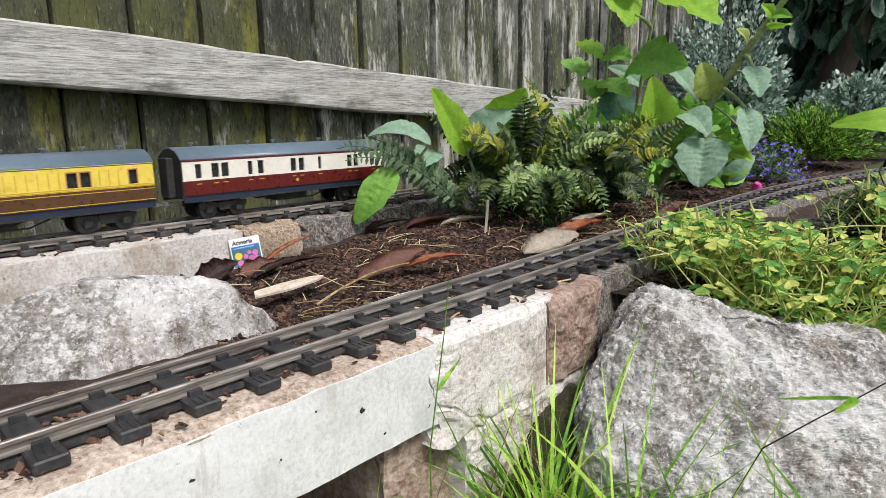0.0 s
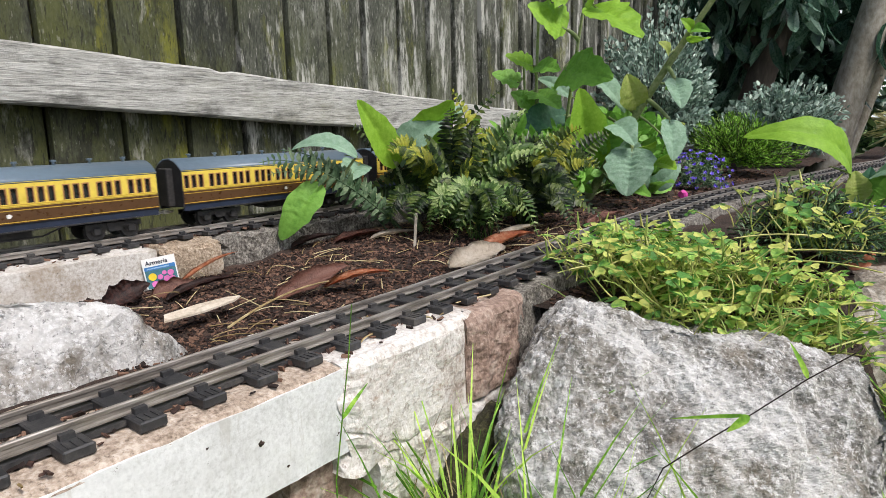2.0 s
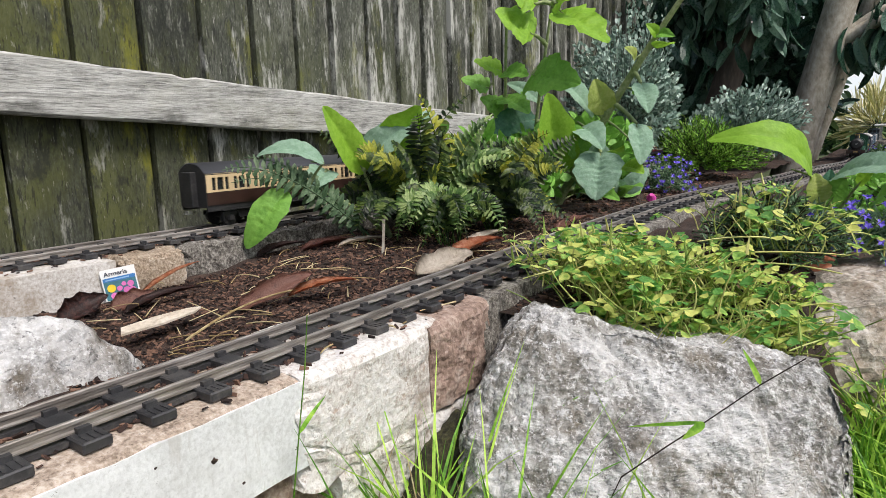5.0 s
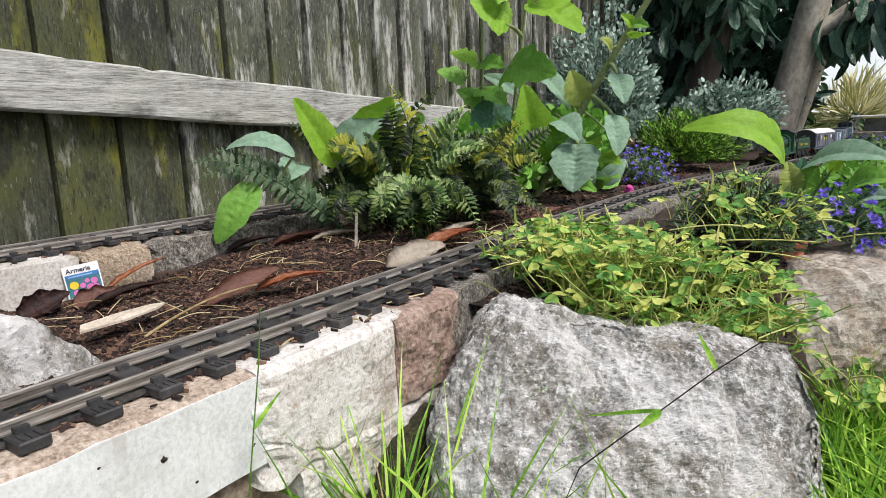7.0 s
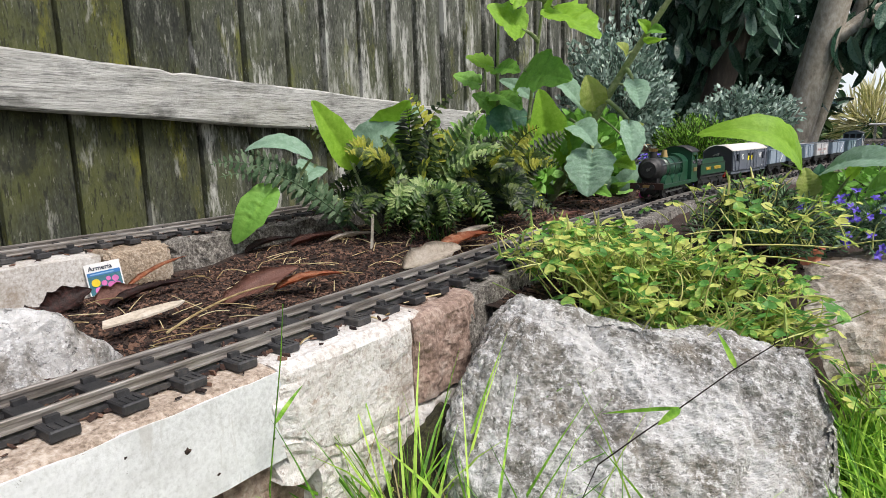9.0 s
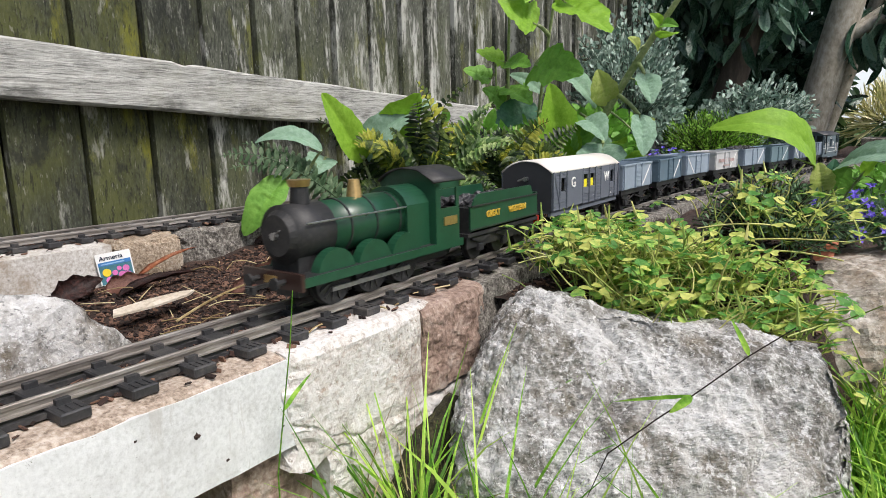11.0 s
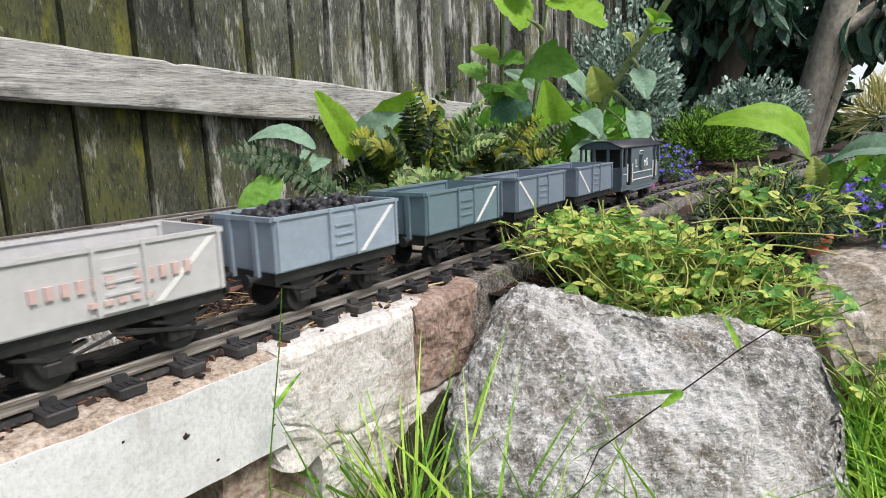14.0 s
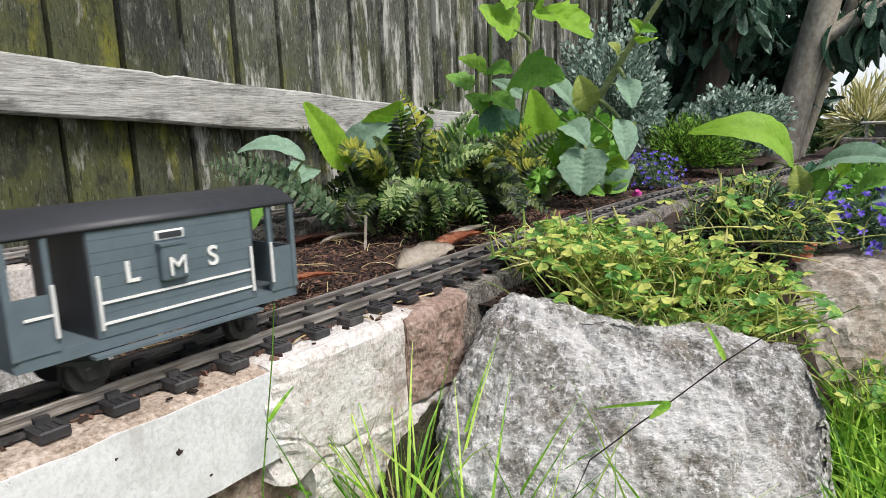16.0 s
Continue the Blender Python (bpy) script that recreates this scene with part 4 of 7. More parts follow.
        pts = [(-w, z1 - 0.002)] + [((-1 + 2 * i / 12) * w, z1 + 0.008 * (1 - abs(-1 + 2 * i / 12) ** 2.3)) for i in range(13)] + [(w, z1 - 0.002)]
        prism(bm, pts, "y", e * L / 2 - 0.001, e * L / 2 + 0.001)
        part("end_frame", bm, g, t)
    part("roof", arc_roof(w, z1, 0.0095, 0.0025, -L / 2 - 0.003, L / 2 + 0.003), P["roof_dark"], t, "dark grey canvas roof", True)
    for y in (-0.045, 0.045):
        wheelset(t, y, 0.0105)
        axle_gear(t, y, 0.0105, 0.0225)
    buffers(t, L, 0.023)
    return t


def locomotive():
    t = thing("locomotive", "deep green six-wheeled steam locomotive with black smokebox", "locomotive")
    g, k = P["green"], M["black"]
    L = 0.178                         # front at -y
    f = -L / 2
    part("footplate", B(-0.028, 0.028, f, L / 2, 0.0225, 0.0245), k, t)
    for s in (-1, 1):
        part("valance", B(s * 0.0275 - 0.0008, s * 0.0275 + 0.0008, f, L / 2, 0.0185, 0.0245), g, t)
        for y in (f + 0.034, f + 0.072, f + 0.108):
            bm = bmesh.new()
            pts = [(y + 0.0175 * math.cos(a), 0.020 + 0.0185 * math.sin(a)) for a in [math.pi * i / 14 for i in range(15)]]
            prism(bm, pts, "x", min(s * 0.0165, s * 0.024), max(s * 0.0165, s * 0.024))
            part("splasher", bm, g, t)
        rail_bm = bmesh.new()
        rod(rail_bm, (s * 0.0205, f + 0.012, 0.057), (s * 0.0205, f + 0.125, 0.057), 0.0007, 6)
        for y in (f + 0.02, f + 0.07, f + 0.12):
            rod(rail_bm, (s * 0.017, y, 0.055), (s * 0.0205, y, 0.057), 0.0008, 6)
        part("handrail", rail_bm, M["steel"], t)
        rb = bmesh.new()
        box(rb, s * 0.0215 - 0.001, s * 0.0215 + 0.001, f + 0.03, f + 0.112, 0.0095, 0.0125)
        part("coupling_rod", rb, M["steel"], t)
    part("buffer_beam", B(-0.0285, 0.0285, f - 0.002, f + 0.001, 0.0165, 0.0275), P["dark_brown"], t, "dull dark red buffer beam")
    part("number_plate", B(-0.006, 0.006, f - 0.0028, f - 0.0018, 0.0195, 0.0245), M["brass"], t, "small brass number bars")
    part("boiler", R((0, f + 0.040, 0.049), (0, f + 0.118, 0.049), 0.0185, n=28, r2=0.0195), g, t, "green boiler barrel", True)
    part("smokebox", R((0, f + 0.008, 0.049), (0, f + 0.040, 0.049), 0.0195, n=28), k, t, "black smokebox", True)
    part("smokebox_door", R((0, f + 0.004, 0.049), (0, f + 0.008, 0.049), 0.0135, n=24, r2=0.0165), k, t)
    bm = bmesh.new()
    rod(bm, (0, f + 0.001, 0.049), (0, f + 0.005, 0.049), 0.0025, 8)
    rod(bm, (0, f + 0.002, 0.049), (0.006, f + 0.002, 0.053), 0.0006, 5)
    part("door_handle", bm, M["steel"], t)
    for q in range(3):
        y = f + 0.055 + q * 0.026
        part("boiler_band", R((0, y - 0.0007, 0.049), (0, y + 0.0007, 0.049), 0.0197, n=28), k, t)
    part("saddle", B(-0.013, 0.013, f + 0.010, f + 0.040, 0.0245, 0.036), k, t)
    bm = bmesh.new()
    rod(bm, (0, f + 0.026, 0.066), (0, f + 0.026, 0.079), 0.0068, 18, 0.0060)
    part("chimney", bm, k, t)
    part("chimney_cap", R((0, f + 0.026, 0.079), (0, f + 0.026, 0.0835), 0.0070, n=18, r2=0.0078), M["brass"], t, "copper chimney cap")
    part("safety_valve", R((0, f + 0.078, 0.066), (0, f + 0.078, 0.080), 0.0062, n=16, r2=0.0038), M["brass"], t, "brass safety valve cover")
    bm = bmesh.new()
    pts = [(-0.0215, 0.0245)] + [(-0.0215 + 0.043 * i / 12, 0.058 + 0.014 * math.sin(math.pi * i / 12) ** 0.6) for i in range(13)] + [(0.0215, 0.0245)]
    prism(bm, pts, "y", f + 0.112, f + 0.140)
    part("firebox", bm, g, t, "green belpaire firebox")
    for s in (-1, 1):
        bm = bmesh.new()
        box(bm, s * 0.0275 - 0.0008, s * 0.0275 + 0.0008, f + 0.140, L / 2 - 0.006, 0.0245, 0.052)
        box(bm, s * 0.0275 - 0.0008, s * 0.0275 + 0.0008, f + 0.140, f + 0.146, 0.052, 0.074)
        box(bm, s * 0.0275 - 0.0008, s * 0.0275 + 0.0008, L / 2 - 0.010, L / 2 - 0.006, 0.052, 0.074)
        box(bm, s * 0.0275 - 0.0008, s * 0.0275 + 0.0008, f + 0.140, L / 2 - 0.006, 0.068, 0.074)
        part("cab_side", bm, g, t)
        part("number_plate", B(min(s * 0.028, s * 0.0292), max(s * 0.028, s * 0.0292), f + 0.150, f + 0.168, 0.038, 0.045), M["brass"], t)
    part("cab_front", end_wall(0.028, 0.0245, 0.074, 0.010, f + 0.1395, f + 0.141), g, t)
    part("cab_roof", arc_roof(0.028, 0.074, 0.011, 0.001, f + 0.137, L / 2 + 0.004), k, t, "black cab roof", True)
    for y in (f + 0.034, f + 0.072, f + 0.108):
        wheelset(t, y, 0.0165, "driving_wheels", 12)
    part("frame", B(-0.011, 0.011, f + 0.01, L / 2, 0.008, 0.0225), k, t)
    buffers(t, L, 0.0215)
    return t


def tender():
    t = thing("tender", "deep green six-wheeled tender with gold lettering and coal", "tender")
    g, k = P["green"], M["black"]
    L, w = 0.132, 0.0285
    part("footplate", B(-w, w, -L / 2, L / 2, 0.0225, 0.0255), k, t)
    for s in (-1, 1):
        part("tank_side", B(s * 0.0275 - 0.001, s * 0.0275 + 0.001, -L / 2 + 0.004, L / 2 - 0.002, 0.0275, 0.0488), g, t)
        bm = bmesh.new()
        prism(bm, [(-L / 2 + 0.006, 0.0488), (L / 2 - 0.012, 0.0488), (L / 2 - 0.017, 0.0575), (L / 2 - 0.019, 0.0588), (-L / 2 + 0.016, 0.0588), (-L / 2 + 0.010, 0.055)], "x", s * 0.0285 - 0.0007, s * 0.0285 + 0.0007)
        part("coping", bm, g, t, "flared green coping")
        part("lining", box(B(s * 0.0287 - 0.0004, s * 0.0287 + 0.0004, -L / 2 + 0.004, L / 2 - 0.002, 0.0282, 0.0290), s * 0.029 - 0.0006, s * 0.029 + 0.0006, -L / 2 + 0.005, L / 2 - 0.003, 0.0483, 0.0495), k, t)
        for word, yc in (("GREAT", -0.024), ("WESTERN", 0.0215)):
            letter(word, 0.0076, t, P["gold"], s, yc * s, 0.0392, 0.0289, 0.0003, "gold lettering")
        bm = bmesh.new()
        box(bm, s * 0.024 - 0.001, s * 0.024 + 0.001, -L / 2 + 0.003, L / 2 - 0.003, 0.012, 0.0225)
        for y in (-0.042, 0.0, 0.042):
            box(bm, s * 0.0255 - 0.002, s * 0.0255 + 0.002, y - 0.004, y + 0.004, 0.008, 0.0145, bevel=0.0006)
            prism(bm, [(y - 0.015, 0.0195), (y, 0.0155), (y + 0.015, 0.0195), (y + 0.015, 0.021), (y - 0.015, 0.021)], "x", s * 0.0255 - 0.0015, s * 0.0255 + 0.0015)
        part("frame", bm, k, t)
    part("tank_end", B(-0.0275, 0.0275, L / 2 - 0.003, L / 2 - 0.001, 0.0255, 0.0505), g, t)
    part("tank_end", B(-0.0275, 0.0275, -L / 2 + 0.004, -L / 2 + 0.006, 0.0255, 0.0475), k, t)
    part("tank_top", B(-0.0268, 0.0268, -L / 2 + 0.006, L / 2 - 0.003, 0.0445, 0.046), k, t)
    bm = bmesh.new()
    rnd = random.Random(8)
    for q in range(120):
        x, y = rnd.uniform(-0.022, 0.022), rnd.uniform(-L / 2 + 0.012, L / 2 - 0.03)
        bmesh.ops.create_icosphere(bm, subdivisions=1, radius=rnd.uniform(0.0025, 0.005), matrix=Matrix.Translation((x, y, 0.0455 + 0.007 * (1 - (x / 0.024) ** 2) * rnd.uniform(0.3, 1))) @ Euler((rnd.random() * 6, rnd.random() * 6, 0)).to_matrix().to_4x4())
    part("coal_load", bm, P["coal"], t, "black coal")
    part("buffer_beam", B(-w, w, L / 2 - 0.001, L / 2 + 0.002, 0.0165, 0.0265), P["red"], t, "bright red buffer beam")
    part("lamp", R((0.012, L / 2 + 0.001, 0.031), (0.012, L / 2 + 0.006, 0.031), 0.003, n=10), P["white"], t, "white lamp")
    for y in (-0.042, 0.0, 0.042):
        wheelset(t, y, 0.0125)
    buffers(t, L, 0.0215)
    return t


def coach(kind, label):
    """A bogie coach; its windows are set into the side panels."""
    t = thing("coach", label, "railway coach", "coaches of the passenger train")
    L, w, z0, z1, zw = (0.338 if kind in ("brake", "third") else 0.300), 0.0285, 0.0265, 0.070, 0.046
    look_ = {"maroon": ("maroon", "cream_white", "roof_grey", "maroon"), "parcels": ("brown", "yellow", "roof_grey", "gold"),
             "many": ("brown", "yellow", "roof_grey", "gold"), "brake": ("dark_brown", "cream", "roof_dark", "cream"), "third": ("dark_brown", "cream", "roof_dark", "cream")}[kind]
    low, top, rf, trim = (P[a] for a in look_)
    if kind == "maroon":
        wins = [(-0.128, 0.007), (-0.108, 0.009), (-0.096, 0.009), (-0.064, 0.006), (-0.050, 0.008), (-0.004, 0.008), (0.008, 0.008), (0.036, 0.005), (0.085, 0.008), (0.096, 0.008), (0.125, 0.008)]
    elif kind == "parcels":
        wins = [(-0.128 + 0.0323 * i + d, 0.0072) for i in range(4) for d in (-0.0092, 0.0, 0.0092)] + [(0.004, 0.010), (0.068, 0.011), (0.080, 0.011), (0.125, 0.010)]
    elif kind == "many":
        wins = [(-0.132 + 0.0323 * i + d, 0.0072) for i in range(9) for d in (-0.0092, 0.0, 0.0092)]
        wins = [q for q in wins if abs(q[0]) < 0.142]
    elif kind == "brake":
        wins = [(-0.123, 0.017), (-0.104, 0.007), (-0.085, 0.017), (-0.066, 0.007), (-0.048, 0.017), (-0.030, 0.006), (-0.019, 0.0055), (-0.0108, 0.0055), (-0.0025, 0.006), (0.034, 0.0072), (0.0438, 0.0072), (0.0733, 0.005), (0.102, 0.0065), (0.1135, 0.0065), (0.1365, 0.005)]
    else:
        wins = [(-0.128 + 0.0285 * i + d, ww) for i in range(9) for d, ww in ((-0.0085, 0.0045), (0.0, 0.0080), (0.0085, 0.0045))] + [(0.134, 0.007)]
    wins = [(c * L / 0.292, ww * L / 0.292) for c, ww in wins]
    part("body", B(-w + 0.0016, w - 0.0016, -L / 2 + 0.001, L / 2 - 0.001, z0, z1), M["glass_dark"], t, "dark interior behind the glazing")
    za, zb = zw + 0.0025, z1 - 0.0055
    for s in (-1, 1):
        x0, x1 = s * w - 0.001, s * w + 0.001
        part("lower_panel", B(x0, x1, -L / 2, L / 2, z0 + 0.003, zw), low, t)
        bm = bmesh.new()
        box(bm, x0, x1, -L / 2, L / 2, zw, za)
        box(bm, x0, x1, -L / 2, L / 2, zb, z1 - (0.0025 if kind == "maroon" else 0))
        ys = [-L / 2]
        for c, ww in sorted(wins):
            ys += [c - ww / 2, c + ww / 2]
        ys.append(L / 2)
        for a, b in zip(ys[::2], ys[1::2]):
            if b > a:
                box(bm, x0, x1, a, b, za, zb)
        part("upper_panel", bm, top, t)
        if kind == "maroon":
            part("cornice", B(x0, x1 + s * 0.0003, -L / 2, L / 2, z1 - 0.0025, z1), low, t)
        if kind in ("many", "parcels"):
            bm = bmesh.new()
            for zz in (zw - 0.001, zw - 0.004, z0 + 0.004, zw + 0.0012):
                box(bm, s * (w + 0.001) - 0.0003, s * (w + 0.001) + 0.0003, -L / 2, L / 2, zz, zz + 0.0007)
            part("lining", bm, P["gold"], t, "gold lining")
            for c, ww in wins:
                bm = bmesh.new()
                for yy in (c - ww / 2, c + ww / 2 - 0.0012):
                    box(bm, s * (w + 0.0007) - 0.0006, s * (w + 0.0007) + 0.0006, yy, yy + 0.0012, za, zb)
                box(bm, s * (w + 0.0007) - 0.0006, s * (w + 0.0007) + 0.0006, c - ww / 2, c + ww / 2, zb - 0.0012, zb)
                part("window_frame", bm, P["tan"], t)
            if kind == "parcels":
                for q in range(30):
                    yy = -0.135 + q * 0.0092
                    if all(abs(yy - c) > ww / 2 + 0.002 for c, ww in wins):
                        part("beading", B(s * (w + 0.001) - 0.0002, s * (w + 0.001) + 0.0002, yy, yy + 0.0009, za, zb), P["gold"], t)
        if kind == "maroon":
            for c, ww in wins:
                part("door_handle", B(s * (w + 0.001) - 0.0003, s * (w + 0.001) + 0.0003, c - 0.003, c + 0.003, zw - 0.0045, zw - 0.0035), P["gold"], t)
        part("crest", R((s * w, 0.0, zw - 0.009), (s * (w + 0.0015), 0.0, zw - 0.009), 0.0022, n=12), P["gold"] if kind != "many" else P["white"], t, "small round crest")
        part("solebar", B(s * 0.0265 - 0.0015, s * 0.0265 + 0.0015, -L / 2, L / 2, z0 - 0.005, z0 + 0.003), P["blue_black"] if rf == P["roof_grey"] else M["black"], t)
        part("footboard", B(min(s * 0.027, s * 0.031), max(s * 0.027, s * 0.031), -L / 2 + 0.02, L / 2 - 0.02, z0 - 0.0055, z0 - 0.0042), M["black"], t)
        bm = bmesh.new()
        rod(bm, (s * 0.021, -0.052, 0.021), (s * 0.021, -0.030, 0.013), 0.0009, 6)
        rod(bm, (s * 0.021, -0.030, 0.013), (s * 0.021, 0.030, 0.013), 0.0009, 6)
        rod(bm, (s * 0.021, 0.030, 0.013), (s * 0.021, 0.052, 0.021), 0.0009, 6)
        part("truss_rod", bm, M["black"], t)
    part("battery_box", B(-0.016, 0.016, -0.022, 0.022, 0.011, 0.0215), M["black"], t)
    for e in (-1, 1):
        part("end_wall", end_wall(w, z0, z1, 0.012, e * L / 2 - 0.0012, e * L / 2 + 0.0012), M["black"], t, "black coach end")
        part("gangway", B(-0.010, 0.010, min(e * L / 2, e * (L / 2 + 0.009)), max(e * L / 2, e * (L / 2 + 0.009)), z0, z1 + 0.002, bevel=0.001), M["black"], t, "black bellows gangway")
        part("coupling", box(B(-0.0015, 0.0015, min(e * L / 2, e * (L / 2 + 0.016)), max(e * L / 2, e * (L / 2 + 0.016)), 0.0185, 0.021), -0.004, 0.004, e * (L / 2 + 0.010) - 0.003, e * (L / 2 + 0.010) + 0.003, 0.018, 0.0225), M["steel"], t, "bright metal coupling")
        bog = bmesh.new()
        yc = e * L * 0.335
        for s in (-1, 1):
            box(bog, s * 0.0215 - 0.0013, s * 0.0215 + 0.0013, yc - 0.030, yc + 0.030, 0.0125, 0.0185)
            for dy in (-0.0185, 0.0185):
                box(bog, s * 0.023 - 0.002, s * 0.023 + 0.002, yc + dy - 0.004, yc + dy + 0.004, 0.0065, 0.0145, bevel=0.0007)
                prism(bog, [(yc + dy - 0.010, 0.0185), (yc + dy - 0.004, 0.007), (yc + dy + 0.004, 0.007), (yc + dy + 0.010, 0.0185)], "x", s * 0.0215 - 0.0008, s * 0.0215 + 0.0008)
            prism(bog, [(yc - 0.009, 0.0185), (yc - 0.006, 0.009), (yc + 0.006, 0.009), (yc + 0.009, 0.0185)], "x", s * 0.0225 - 0.0018, s * 0.0225 + 0.0018)
        box(bog, -0.0215, 0.0215, yc - 0.006, yc + 0.006, 0.012, 0.021)
        part("bogie", bog, M["black"], t)
        for dy in (-0.0185, 0.0185):
            wheelset(t, yc + dy, 0.0105)
    part("roof", arc_roof(w, z1, 0.0135, 0.0012, -L / 2 - 0.001, L / 2 + 0.001, n=18), rf, t, "curved metal roof", True)
    part("rain_strip", arc_roof(w, z1 - 0.0008, 0.0012, 0.0016, -L / 2, L / 2, n=2), rf, t)
    if rf == P["roof_grey"]:
        for q in range(8):
            part("roof_vent", rod(R((0.006, -0.126 + q * 0.036, z1 + 0.011), (0.006, -0.126 + q * 0.036, z1 + 0.0165), 0.0014, n=8), (0.006, -0.126 + q * 0.036, z1 + 0.0165), (0.006, -0.126 + q * 0.036, z1 + 0.0185), 0.0028, 8), P["roof_grey"], t)
    return t


def add_train():
    # lead: how far each vehicle's middle runs ahead (towards -y) of the brake van's front
    f = TRAIN["freight"]
    f.append((brake_van(), -0.078))
    specs = [("wagon_mid", "mid-grey steel mineral wagon with a white diagonal stripe", False, False, True),
             ("wagon_mid", "grey steel mineral wagon with raised end stanchions, empty", False, False, True),
             ("wagon_green", "blue-green grey steel mineral wagon, empty", False, False, True),
             ("wagon_light", "grey steel mineral wagon heaped with coal", True, False, True),
             ("wagon_white", "pale grey wagon with faded red lettering", False, True, True),
             ("wagon_light", "light grey steel mineral wagon with white corner stripe", False, False, True),
             ("wagon_blue", "dark blue-grey steel mineral wagon, empty", False, False, True),
             ("wagon_light", "pale blue-grey steel mineral wagon, empty", False, False, True)]
    crosses = [-1, -1, 1, 1, 1, -1, 1, 1]
    for i, (c, lab, load, letr, st) in enumerate(specs):
        f.append((mineral_wagon(c, lab, load, letr, stripe=st, cross=crosses[i]), 0.148 * (i + 1) - 0.056))
    f.append((goods_van(), 8 * 0.148 + 0.217 - 0.097))
    f.append((tender(), 8 * 0.148 + 0.217 + 0.033 + 0.066))
    f.append((locomotive(), 8 * 0.148 + 0.217 + 0.028 + 0.132 + 0.012 + 0.089))
    p = TRAIN["passenger"]
    for i, (k, lab) in enumerate((("maroon", "maroon and cream-white parcels coach with a blue-grey roof"), ("parcels", "yellow and brown tinplate parcels coach with a blue-grey roof"),
                                  ("many", "yellow and brown tinplate coach with close-set windows"), ("many", "yellow and brown tinplate coach with close-set windows"),
                                  ("brake", "dark brown and cream coach with a dark roof"), ("third", "dark brown and cream compartment coach with a dark roof"))):
        p.append((coach(k, lab), (-0.166, 0.166, 0.498, 0.830, 1.181, 1.551)[i]))


add_train()


def freight_y(t):
    u = 16.0 - t
    return 0.150 + 0.352 * u + 0.006 * u * u if u < 3.5 else 1.4555 + 0.378 * (u - 3.5) + 0.027 * max(0.0, u - 4.0)


def passenger_y(t):
    return 0.305 + 0.385 * t


# ---- foliage materials ----
def leafmat(name, a, b, c, rough=0.5, trans=0.3, island=0.35, scale=40, relief=0.15):
    return mat(name, [a, b, c], scale, rough, bump=relief, contrast=0.30 if relief > 0.3 else 0.15, fine=4, island=island, trans=trans, bump_dist=0.003, spec=0.35)


